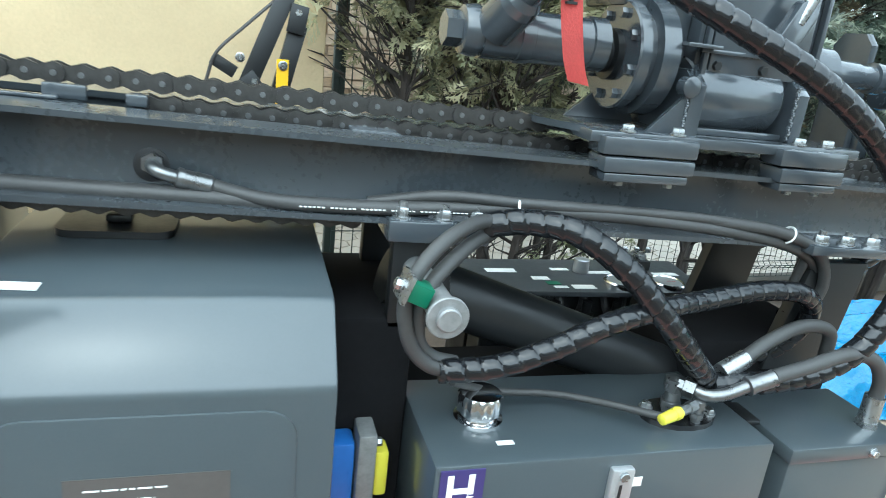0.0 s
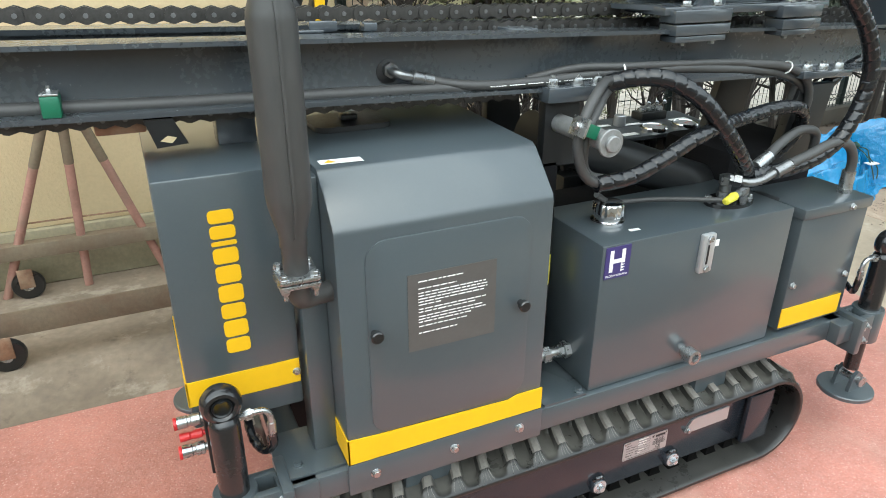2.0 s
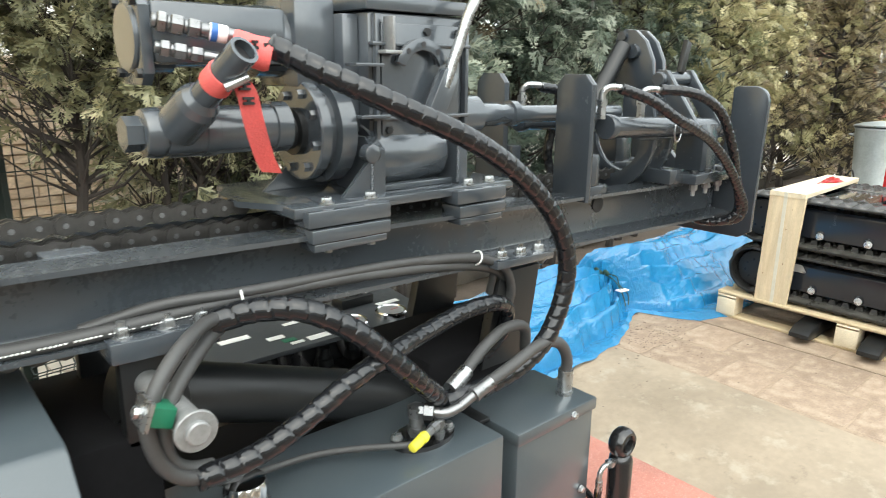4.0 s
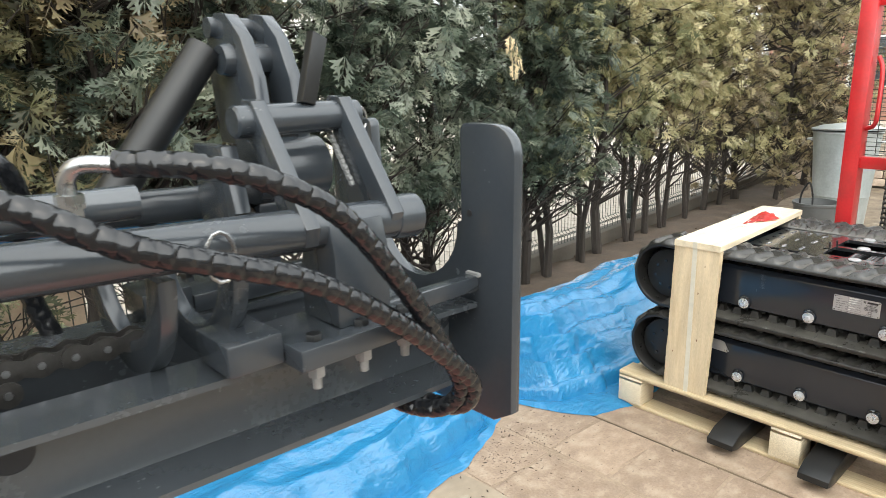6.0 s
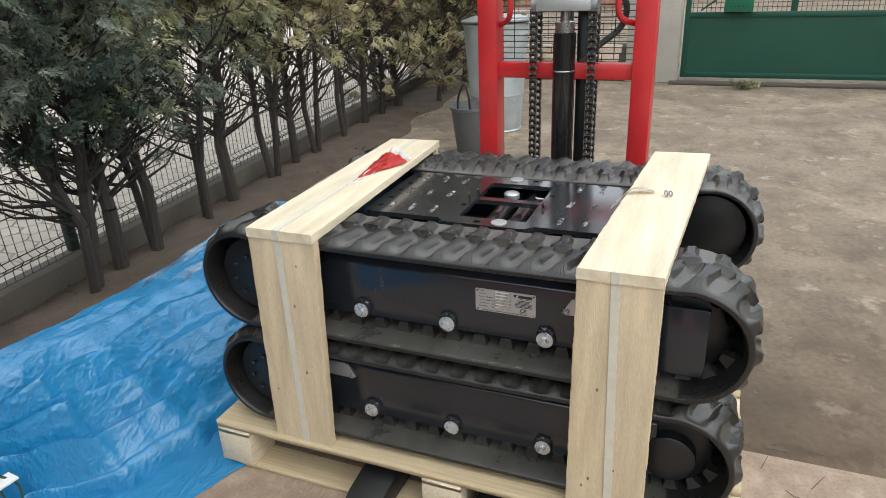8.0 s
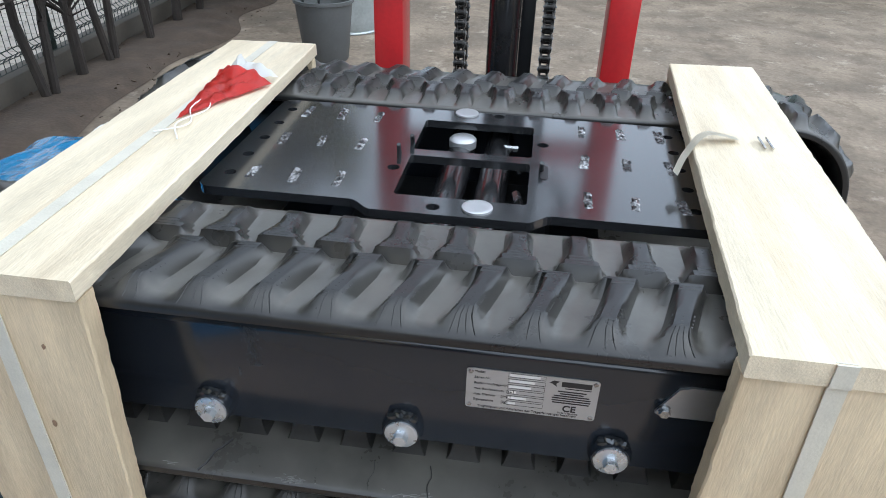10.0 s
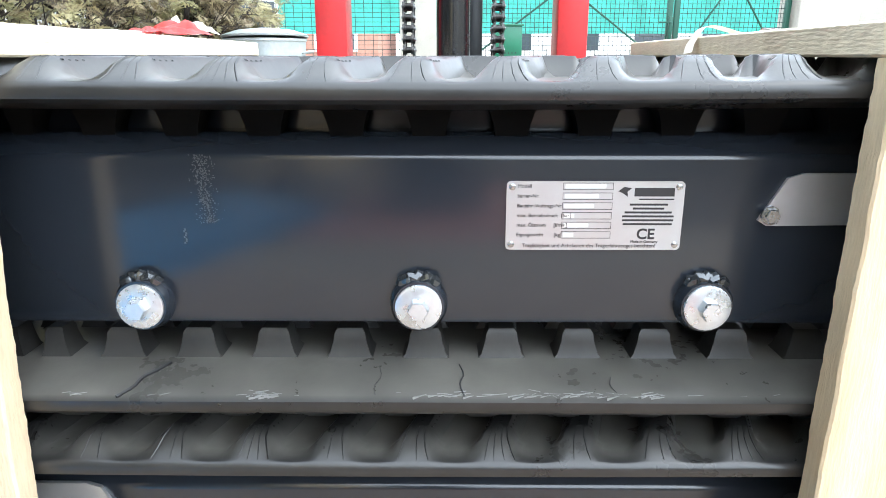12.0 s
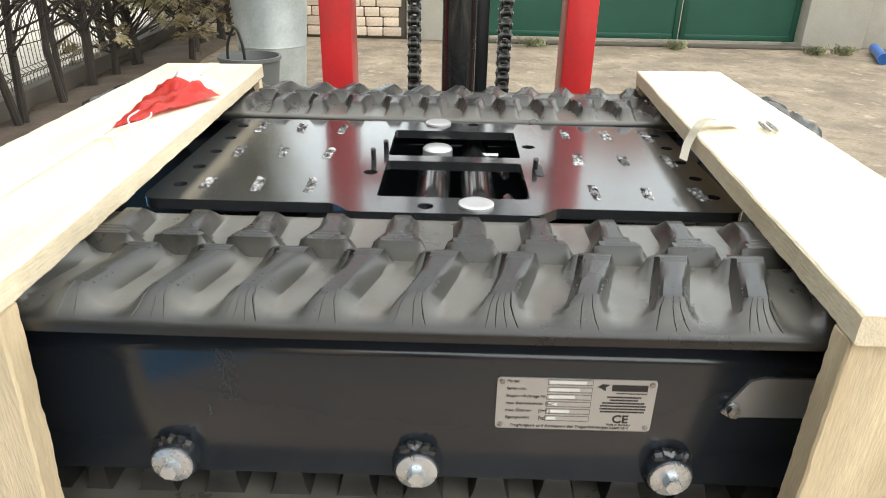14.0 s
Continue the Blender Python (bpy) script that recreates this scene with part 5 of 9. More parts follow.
# small box beside the tank
bm = B()
box(bm, 1.268, 1.535, 0.90, 1.09, 0.415, 0.785, 0.005)
box(bm, 1.262, 1.541, 0.893, 1.10, 0.765, 0.797, 0.006)
bx = part("valve_box", bm, PAINT, rig, "anthracite box with yellow stripe")
bm = B()
box(bm, 1.2665, 1.515, 0.8975, 0.9005, 0.425, 0.487)
part("yellow_stripe", bm, YELLOW, bx, "yellow warning stripe")
for x, y, z in ((1.45, 0.893, 0.78), (1.285, 0.899, 0.562), (1.505, 0.899, 0.556)):
    bm = B()
    hexbolt(bm, (x, y, z), (0, -1, 0), 0.008, 0.007, 0.010)
    part("bolt", bm, ZINC, bx)
bm = B()
box(bm, 1.23, 1.262, 0.98, 1.05, 0.795, 0.805, 0.003)
part("latch", bm, BLACK, bx)


# corner jacks
def jack(x, y, side, foot=True):
    bm = B()
    lathe(bm, (x, y, 0.405), (0, 0, 1), [(0, 0.031), (0.18, 0.031), (0.19, 0.029), (0.202, 0.018)], 24)
    j = part("corner_jack", bm, GLOSSB, rig, "glossy black hydraulic support jack")
    bm = B()
    sweep(bm, [Vector((x + 0.0285 * math.cos(a), y, 0.634 + 0.0285 * math.sin(a))) for a in [k * math.pi / 16 for k in range(33)]], 0.0125, 12)
    for v in bm.verts:
        v.co.y = y + (v.co.y - y) * 1.75
    ey = part("eye", bm, GLOSSB, j, "open round lifting eye")
    bm = B()
    sweep(bm, [Vector((x + 0.0175 * math.cos(a), y, 0.634 + 0.0175 * math.sin(a))) for a in [k * math.pi / 12 for k in range(25)]], 0.004, 8)
    for v in bm.verts:
        v.co.y = y + (v.co.y - y) * 5.5
    part("eye_bush", bm, BLACK, ey)
    bm = B()
    lathe(bm, (x, y, 0.305), (0, 0, 1), [(0, 0.044), (0.004, 0.046), (0.106, 0.046), (0.11, 0.044)], 24)
    for dy in (-0.03, 0.03):
        box(bm, min(x, x - side * 0.105), max(x, x - side * 0.105), y + dy - 0.009, y + dy + 0.009, 0.31, 0.41, 0.003)
    box(bm, x - side * 0.10 - 0.012, x - side * 0.10 + 0.012, y - 0.06, y + 0.06, 0.30, 0.42, 0.004)
    box(bm, min(x - side * 0.10, x - side * 0.17), max(x - side * 0.10, x - side * 0.17), y - 0.035, y + 0.05, 0.335, 0.403, 0.005)
    br = part("clamp_bracket", bm, PAINT, j, "anthracite clamp bracket")
    for z in (0.335, 0.385):
        for dx in (0.062, 0.088):
            bm = B()
            hexbolt(bm, (x - side * dx, y - 0.039, z), (0, -1, 0), 0.009, 0.009, 0.012, 0.008)
            part("bolt", bm, ZINC, br)
    bm = B()
    cyl(bm, (x, y, 0.19), (x, y, 0.305), 0.023, seg=20)
    part("rod", bm, GLOSSB, j)
    bm = B()
    lathe(bm, (x, y, 0.102), (0, 0, 1), [(0, 0.082), (0.003, 0.085), (0.013, 0.085), (0.016, 0.082)], 36)
    for dy in (-0.026, 0.026):
        prism(bm, [(x - 0.03, 0.118), (x + 0.03, 0.118), (x + 0.022, 0.172), (x, 0.19), (x - 0.022, 0.172)], "y", y + dy - 0.006, y + dy + 0.006)
    ft = part("foot", bm, PAINT, j, "anthracite round jack foot")
    bm = B()
    cyl(bm, (x, y - 0.045, 0.160), (x, y + 0.045, 0.160), 0.012, seg=14)
    cyl(bm, (x, y - 0.050, 0.160), (x, y - 0.044, 0.160), 0.018, seg=18)
    part("pin", bm, ZINC, ft)
    bm = B()
    sx = -side
    cyl(bm, (x + sx * 0.028, y, 0.590), (x + sx * 0.060, y, 0.594), 0.0085, seg=6)
    cyl(bm, (x + sx * 0.040, y, 0.591), (x + sx * 0.055, y, 0.593), 0.0125, seg=6)
    sweep(bm, spline([(x + sx * 0.058, y, 0.594), (x + sx * 0.078, y, 0.592), (x + sx * 0.089, y, 0.578), (x + sx * 0.090, y, 0.552)], 0.005), 0.0068, 10)
    cyl(bm, (x + sx * 0.090, y, 0.560), (x + sx * 0.090, y, 0.528), 0.0092, seg=12)
    part("fitting", bm, ZINC, j)
    bm = B()
    sweep(bm, spline([(x + sx * 0.090, y, 0.535), (x + sx * 0.089, y + 0.004, 0.500), (x + sx * 0.072, y + 0.022, 0.476), (x + sx * 0.056, y + 0.06, 0.482), (x + sx * 0.058, y + 0.13, 0.50), (x + sx * 0.09, y + 0.2, 0.48)], 0.006), 0.0085, 10, (0.011, 0.0016))
    part("hose", bm, GUARD, j)
    return j


jack(1.652, 0.885, 1)
jack(-0.282, 0.915, -1)
jack(-0.30, 1.72, -1)
# quick couplings with red caps
bm = B()
box(bm, -0.318, -0.31, 0.95, 1.03, 0.44, 0.60, 0.002)
cpl = part("coupling_plate", bm, BLACK, rig)
for z, r, mt in ((0.562, 0.013, ZINC), (0.525, 0.0095, RED), (0.488, 0.014, ZINC)):
    bm = B()
    lathe(bm, (-0.31, 0.985, z), (-1, 0, 0), [(0, r * 0.6), (0.012, r * 0.6), (0.014, r), (0.03, r), (0.032, r * 0.85), (0.037, r * 0.85), (0.039, r), (0.044, r * 0.9), (0.048, r), (0.058, r)], 18)
    q = part("quick_coupling", bm, mt, cpl, "red plastic dust plug" if mt is RED else "zinc quick coupling with red rim")
    if mt is not RED:
        bm = B()
        lathe(bm, (-0.368, 0.985, z), (-1, 0, 0), [(0, r * 0.98), (0.002, r * 1.04), (0.006, r * 1.04), (0.007, r * 0.8)], 18)
        part("cap", bm, RED, q)

# pump parts in the gap between hood and tank
# engine block in the black that carries the gap's shade
bm = B()
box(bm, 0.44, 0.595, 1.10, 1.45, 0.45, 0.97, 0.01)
eb = part("engine_block", bm, GAPBLACK, rig)
bm = B()
box(bm, 0.445, 0.500, 1.045, 1.10, 0.60, 0.762, 0.008)
part("oil_cooler", bm, BLUEP, eb, "blue gear pump body")
bm = B()
box(bm, 0.502, 0.535, 1.035, 1.10, 0.58, 0.782, 0.006)
pf = part("pump_flange", bm, PINM, eb, "grey cast pump flange")
bm = B()
box(bm, 0.537, 0.562, 1.055, 1.10, 0.645, 0.735, 0.006)
part("pump", bm, TAGY, eb, "yellow pump cover")
for z in (0.60, 0.765):
    bm = B()
    hexbolt(bm, (0.535, 1.045, z), (1, 0, 0), 0.008, 0.008)
    part("bolt", bm, ZINC, pf)

# ---------- mast, which leans slightly ----------
MT = Matrix.Translation((0, 0, 1.283)) @ Matrix.Rotation(radians(1.5), 4, "Y")


def mpart(name, bm, material, parent, label=""):
    bm.transform(MT)
    return part(name, bm, material, parent, label)


def i_beam(s):
    """A rolled beam as one outline swept along the mast; s tells the side of the middle line."""
    o = [(0.172, 0.0), (0.085, 0.0), (0.085, -0.011), (0.092, -0.012), (0.092, -0.119), (0.085, -0.120), (0.085, -0.131), (0.172, -0.131), (0.172, -0.122), (0.102, -0.117), (0.100, -0.112), (0.100, -0.019), (0.102, -0.014), (0.172, -0.009)]
    bm = B()
    prism(bm, [(1.26 - s * a, z) for a, z in o], "x", -1.9, 2.53, 0.0012)
    return bm


mast = mpart("mast_beam", i_beam(1), MASTP, rig, "dark painted steel mast beam")
mpart("mast_beam", i_beam(-1), MASTP, rig, "dark painted steel mast beam")
for x0, x1 in ((-0.95, -0.7), (0.475, 0.555), (1.45, 1.53), (2.41, 2.50)):
    bm = B()
    box(bm, x0, x1, 1.17, 1.35, -0.008, 0.002, 0.001)
    mpart("cross_plate", bm, PAINTD, mast)
bm = B()
box(bm, -1.9, 2.45, 1.185, 1.335, -0.124, -0.116)
mpart("floor_plate", bm, BLACK, mast)
# bent lugs and stops on the flange
bm = B()
box(bm, 0.02, 0.08, 1.20, 1.215, 0.0, 0.022, 0.002)
box(bm, -0.035, 0.045, 1.18, 1.20, 0.0, 0.006, 0.002)
mpart("stop", bm, PAINTD, mast)
bm = B()
box(bm, 0.135, 0.165, 1.19, 1.22, 0.0, 0.018, 0.002)
mpart("stop", bm, PAINTD, mast)
# holes with bushes in the web
for x, z, r in ((0.176, -0.080, 0.026), (1.86, -0.045, 0.024)):
    bm = B()
    lathe(bm, (x, 1.160, z), (0, -1, 0), [(0, r), (0.002, r), (0.003, r * 0.85)], 28)
    mpart("web_opening", bm, INK, mast)
# bolted clamps under the mast
for x0, x1, bolts in ((0.53, 0.70, (0.555, 0.625, 0.68)), (1.36, 1.56, (1.40, 1.465, 1.53))):
    bm = B()
    box(bm, x0, x1, 1.062, 1.15, -0.153 if x0 < 1 else -0.138, -0.118, 0.003)
    cp = mpart("mast_clamp", bm, PAINTD, mast)
    for xb in bolts:
        bm = B()
        hexbolt(bm, (xb, 1.09, -0.118), (0, 0, 1), 0.0135, 0.014, 0.017, 0.008)
        mpart("bolt", bm, ZINC, cp)
# green hose clamp on the flange at the far left
bm = B()
box(bm, -0.480, -0.449, 1.09, 1.135, -0.122, -0.084, 0.004)
gc = mpart("hose_clamp", bm, GREEN, mast, "green plastic hose clamp")
bm = B()
box(bm, -0.479, -0.450, 1.092, 1.133, -0.084, -0.080, 0.001)
hexbolt(bm, (-0.4645, 1.112, -0.080), (0, 0, 1), 0.006, 0.006, 0.0, 0.005)
mpart("clamp_bolt", bm, ZINC, gc)


# roller chain, link by link
def link_mesh(pitch, h, half, outer):
    bm = B()
    w = half + (0.0035 if outer else 0.0)
    for s in (-1, 1):
        ring = arc(pitch, 0, h, -125, 125, 8) + [(pitch / 2, h * 0.62)] + arc(0, 0, h, 55, 305, 8) + [(pitch / 2, -h * 0.62)]
        prism(bm, ring, "y", s * w - 0.0016, s * w + 0.0016)
    for x in (0, pitch):
        cyl(bm, (x, -half, 0), (x, half, 0), h * 0.68, seg=10)
    return bm


def chain(parent, pts_from, pts_to, pitch, h, half, pose_fn):
    ma, mb = mesh_of("link", link_mesh(pitch, h, half, False), CHAINM), mesh_of("link", link_mesh(pitch, h, half, True), CHAINM)
    bm = B()
    cyl(bm, (0, -half - 0.008, 0), (0, half + 0.008, 0), h * 0.29, seg=8)
    pn = mesh_of("pin", bm, FITTING)
    n = int((pts_to - pts_from) / pitch)
    for k in range(n):
        ob = piece("link", ma if k % 2 else mb, parent, pose_fn(pts_from + k * pitch))
        if k % 2 == 0:
            for a in (0, pitch):
                piece("pin", pn, parent, pose_fn(pts_from + k * pitch + a))


bm = B()
cyl(bm, (0.83, 1.25, 0.038), (0.90, 1.25, 0.034), 0.009, seg=10)
up_chain = mpart("feed_chain", bm, PINM, rig, "oiled steel roller chain along the mast")
chain(up_chain, -1.0, 0.84, 0.0381, 0.0165, 0.011, lambda x: MT @ Matrix.Translation((x, 1.25, 0.038 - 0.012 * math.sin(max(0, min(1, (x + 0.9) / 1.7)) * math.pi) * 0.4)))
chain(up_chain, 1.42, 2.05, 0.0381, 0.0165, 0.011, lambda x: MT @ Matrix.Translation((x, 1.25, 0.022)))
chain(up_chain, 0.16, 1.9, 0.0381, 0.0165, 0.011, lambda x: MT @ Matrix.Translation((x, 1.235, 0.000)))
chain(up_chain, -1.0, 0.52, 0.0381, 0.0165, 0.011, lambda x: MT @ Matrix.Translation((x, 1.16, -0.142)))
bm = B()
lathe(bm, (-1.05, 1.235, -0.01), (0, 1, 0), [(0, 0.05), (0.03, 0.05)], 24)
part("sprocket", bm, CHAINM, up_chain)

# ---------- rotary head on its carriage ----------
bm = B()
box(bm, 0.86, 1.43, 1.09, 1.43, 1.292, 1.312, 0.003)
prism(bm, [(0.812, 1.215), (0.868, 1.12), (0.868, 1.40), (0.812, 1.305)], "z", 1.302, 1.314)
head = part("head_carriage", bm, PAINTD, rig, "dark steel sliding carriage")
for x0, x1 in ((0.878, 1.062), (1.238, 1.388)):
    for dx, ya, z0, z1 in ((0.004, 1.068, 1.246, 1.272), (0.010, 1.073, 1.229, 1.2445), (0.0, 1.072, 1.275, 1.306)):
        bm = B()
        box(bm, x0 + dx, x1 - dx, ya, 1.13, z0, z1, 0.003)
        cl = part("slide_clamp", bm, PAINTD, head)
    for xb in (x0 + 0.055, x1 - 0.03):
        bm = B()
        hexbolt(bm, (xb, 1.10, 1.312), (0, 0, 1), 0.011, 0.010, 0.014)
        part("bolt", bm, ZINC, cl)
        bm = B()
        cyl(bm, (xb, 1.10, 1.230), (xb, 1.10, 1.219), 0.008, seg=8)
        part("stud_end", bm, ZINC, cl)
# cradle with gussets and pin bosses
for x0, x1 in ((1.055, 1.085), (1.285, 1.31)):
    bm = B()
    prism(bm, [(1.12, 1.312), (1.42, 1.312), (1.42, 1.425), (1.15, 1.425), (1.12, 1.40)], "x", x0, x1, 0.003)
    cr = part("cradle_plate", bm, PAINTD, head)
    bm = B()
    for k in range(22):
        bmesh.ops.create_icosphere(bm, subdivisions=1, radius=0.005, matrix=Matrix.Translation((x0 - 0.001, 1.125 + 0.002 * math.sin(k * 1.7), 1.318 + k * 0.0045)) @ Matrix.Diagonal((1, 1, 0.8, 1)))
    tagged(part("weld_seam", bm, PAINTD, cr), "", "", kind="stuff")
for pts, y0, y1 in (([(0.985, 1.312), (1.055, 1.312), (1.055, 1.385)], 1.125, 1.137), ([(0.90, 1.312), (1.055, 1.312), (1.0, 1.40)], 1.29, 1.30)):
    bm = B()
    prism(bm, pts, "y", y0, y1, 0.001)
    part("gusset", bm, PAINTD, head)
bm = B()
box(bm, 1.085, 1.285, 1.14, 1.40, 1.312, 1.325, 0.003)
part("cradle_floor", bm, PAINTD, head)
bm = B()
lathe(bm, (1.05, 1.135, 1.395), (0, -1, 0), [(0, 0.018), (0.022, 0.018), (0.024, 0.015)], 20)
part("pin_boss", bm, PAINTD, head)
bm = B()
lathe(bm, (1.072, 1.20, 1.382), (1, 0, 0), [(0, 0.062), (0.004, 0.066), (0.19, 0.066), (0.196, 0.062)], 30)
part("pivot_barrel", bm, PAINTD, head)
bm = B()
box(bm, 1.075, 1.335, 1.16, 1.41, 1.40, 1.665, 0.008)
gb = part("gearbox", bm, PAINTD, head, "dark steel gearbox housing")
bm = B()
box(bm, 1.065, 1.345, 1.15, 1.42, 1.667, 1.695, 0.004)
part("top_cover", bm, PAINTD, gb)
bm = B()
box(bm, 1.10, 1.31, 1.150, 1.1585, 1.42, 1.645, 0.003)
part("side_cover", bm, PAINTD, gb)
for z in (1.455, 1.60):
    bm = B()
    box(bm, 1.075, 1.335, 1.143, 1.160, z, z + 0.008, 0.002)
    part("ledge", bm, PAINTD, gb)
for x in (1.083, 1.322):
    bm = B()
    box(bm, x, x + 0.010, 1.145, 1.160, 1.41, 1.66, 0.002)
    part("rib", bm, PAINTD, gb)
bm = B()
box(bm, 1.088, 1.128, 1.118, 1.150, 1.585, 1.592, 0.001)
box(bm, 1.105, 1.111, 1.118, 1.150, 1.592, 1.655, 0.001)
part("welded_lug", bm, PINM, gb)
bm = B()
box(bm, 1.037, 1.0735, 1.19, 1.38, 1.43, 1.66, 0.004)
part("bearing_block", bm, PAINTD, gb)
for x0, x1, z in ((1.02, 1.085, 1.56), (1.03, 1.10, 1.462)):
    bm = B()
    box(bm, x0, x1, 1.12, 1.16, z, z + 0.007, 0.001)
    part("lug", bm, PAINTD, gb)
for x in (1.115, 1.215, 1.30):
    for z in (1.435, 1.63):
        bm = B()
        hexbolt(bm, (x, 1.150, z), (0, -1, 0), 0.009, 0.007)
        part("bolt", bm, BLACK, gb)
bm = B()
ring = arc(1.19, 1.545, 0.072, 20, 160, 12) + arc(1.19, 1.545, 0.048, 160, 20, 12)
prism(bm, ring, "y", 1.128, 1.142, 0.002)
sec = part("shift_sector", bm, PAINTD, gb)
bm = B()
for a in (50, 90, 130):
    p = (1.19 + 0.06 * math.cos(radians(a)), 1.127, 1.545 + 0.06 * math.sin(radians(a)))
    cyl(bm, p, (p[0], 1.129, p[2]), 0.006, seg=10)
part("holes", bm, INK, sec)
bm = B()
prism(bm, rrect(-0.022, 0.022, -0.045, 0.06, 0.012), "y", 1.102, 1.126, 0.002)
bmesh.ops.transform(bm, matrix=Matrix.Translation((1.222, 0, 1.50)) @ Matrix.Rotation(radians(28), 4, "Y"), verts=bm.verts)
lv = part("shift_lever", bm, PAINTD, gb)
bm = B()
sweep(bm, spline([(1.232, 1.112, 1.52), (1.262, 1.105, 1.60), (1.295, 1.10, 1.68), (1.35, 1.10, 1.735), (1.39, 1.10, 1.75)], 0.01), 0.012, 12)
part("lever_bar", bm, ZINC, lv)
# flange discs and water swivel in front of the gearbox
bm = B()
lathe(bm, (0.955, 1.24, 1.435), (1, 0, 0), [(0, 0.095), (0.003, 0.098), (0.022, 0.098), (0.023, 0.085), (0.04, 0.085), (0.041, 0.105), (0.075, 0.105), (0.08, 0.098)], 40)
fld = part("flange_disc", bm, PAINTD, head)
for k in range(8):
    bm = B()
    a = k * math.pi / 4 + 0.3
    hexbolt(bm, (0.955, 1.24 + 0.076 * math.cos(a), 1.435 + 0.076 * math.sin(a)), (-1, 0, 0), 0.010, 0.010)
    part("bolt", bm, PAINTD, fld)
bm = B()
lathe(bm, (0.92, 1.24, 1.435), (1, 0, 0), [(0, 0.034), (0.02, 0.034), (0.022, 0.046), (0.036, 0.046)], 28)
for k in range(6):
    a = k * math.pi / 3
    hexbolt(bm, (0.925, 1.24 + 0.03 * math.cos(a), 1.435 + 0.03 * math.sin(a)), (-1, 0, 0), 0.006, 0.008)
part("gland", bm, BLACK, fld)
bm = B()
lathe(bm, (0.652, 1.228, 1.447), (1, 0, 0), [(0, 0.032), (0.004, 0.040), (0.016, 0.043), (0.03, 0.044), (0.031, 0.041), (0.036, 0.041), (0.037, 0.045), (0.10, 0.045), (0.102, 0.047), (0.125, 0.047), (0.127, 0.044), (0.235, 0.044), (0.237, 0.048), (0.267, 0.048), (0.27, 0.044)], 36)
cyl(bm, (0.625, 1.228, 1.447), (0.654, 1.228, 1.447), 0.030, seg=6)
sw = part("water_swivel", bm, PAINTD, head, "dark steel water swivel with hexagon end")
bm = B()
d = Vector((0.050, -0.165, 0.122)).normalized()
p0 = Vector((0.712, 1.197, 1.464))
cyl(bm, p0 - d * 0.01, p0 + d * 0.055, 0.039, 0.038, seg=24)
cyl(bm, p0 + d * 0.055, p0 + d * 0.07, 0.038, 0.034, seg=24)
cyl(bm, p0 + d * 0.07, p0 + d * 0.082, 0.034, 0.026, seg=24)
lathe(bm, p0 + d * 0.08, d, [(0, 0.024), (0.125, 0.024), (0.1255, 0.018), (0.06, 0.017)], 24)
part("inlet_pipe", bm, PAINTD, sw)
bm = B()
cyl(bm, p0 + d * 0.19, p0 + d * 0.1905, 0.0178, seg=20)
part("bore", bm, INK, sw)
# upper hydraulic motor with fittings
bm = B()
lathe(bm, (0.665, 1.30, 1.605), (1, 0, 0), [(0, 0.055), (0.004, 0.06), (0.07, 0.062), (0.075, 0.05), (0.22, 0.05), (0.23, 0.068), (0.30, 0.068)], 28)
box(bm, 0.95, 1.04, 1.22, 1.38, 1.52, 1.69, 0.008)
box(bm, 0.69, 0.94, 1.23, 1.37, 1.56, 1.665, 0.012)
mo = part("hydraulic_motor", bm, PAINTD, head, "dark hydraulic motor with zinc fittings")
for z, y, k in ((1.630, 1.205, 1.0), (1.588, 1.20, 0.8)):
    bm = B()
    for x0, x1, r, sg in ((0.682, 0.690, 0.012, 16), (0.690, 0.704, 0.018, 6), (0.704, 0.710, 0.0135, 16), (0.710, 0.729, 0.0175, 6), (0.729, 0.736, 0.012, 16), (0.736, 0.754, 0.0165, 6), (0.754, 0.835, 0.0125, 16)):
        a0, a1 = x0 - 0.682, x1 - 0.682
        lathe(bm, (x0, y - 0.45 * a0 * 0.55, z - 0.18 * a0), (1, -0.25, -0.18), [(0, r * k * 0.9), (0.0015, r * k), (x1 - x0 - 0.0015, r * k), (x1 - x0, r * k * 0.9)], sg)
    part("fitting", bm, FITTING, mo)
bm = B()
lathe(bm, (0.768, 1.184, 1.6145), (1, -0.25, -0.18), [(0, 0.0145), (0.001, 0.0152), (0.028, 0.0152), (0.029, 0.0145)], 16)
part("tag", bm, WHITE, mo, "white and blue label round the hose fitting")
bm = B()
lathe(bm, (0.770, 1.1835, 1.6142), (1, -0.25, -0.18), [(0, 0.0153), (0.001, 0.0157), (0.010, 0.0157), (0.011, 0.0153)], 16)
part("tag_stripe", bm, BLUEP, mo)
# dark end cap and port block of the motor
bm = B()
prism(bm, [(1.235, 1.545), (1.255, 1.525), (1.345, 1.525), (1.368, 1.55), (1.368, 1.66), (1.345, 1.68), (1.26, 1.68), (1.235, 1.655)], "x", 0.672, 0.692, 0.004)
part("end_cap", bm, PAINTD, mo)
for y in (1.25, 1.35):
    for z in (1.545, 1.662):
        bm = B()
        hexbolt(bm, (0.672, y, z), (-1, 0, 0), 0.009, 0.008)
        part("cap_bolt", bm, BLACK, mo)
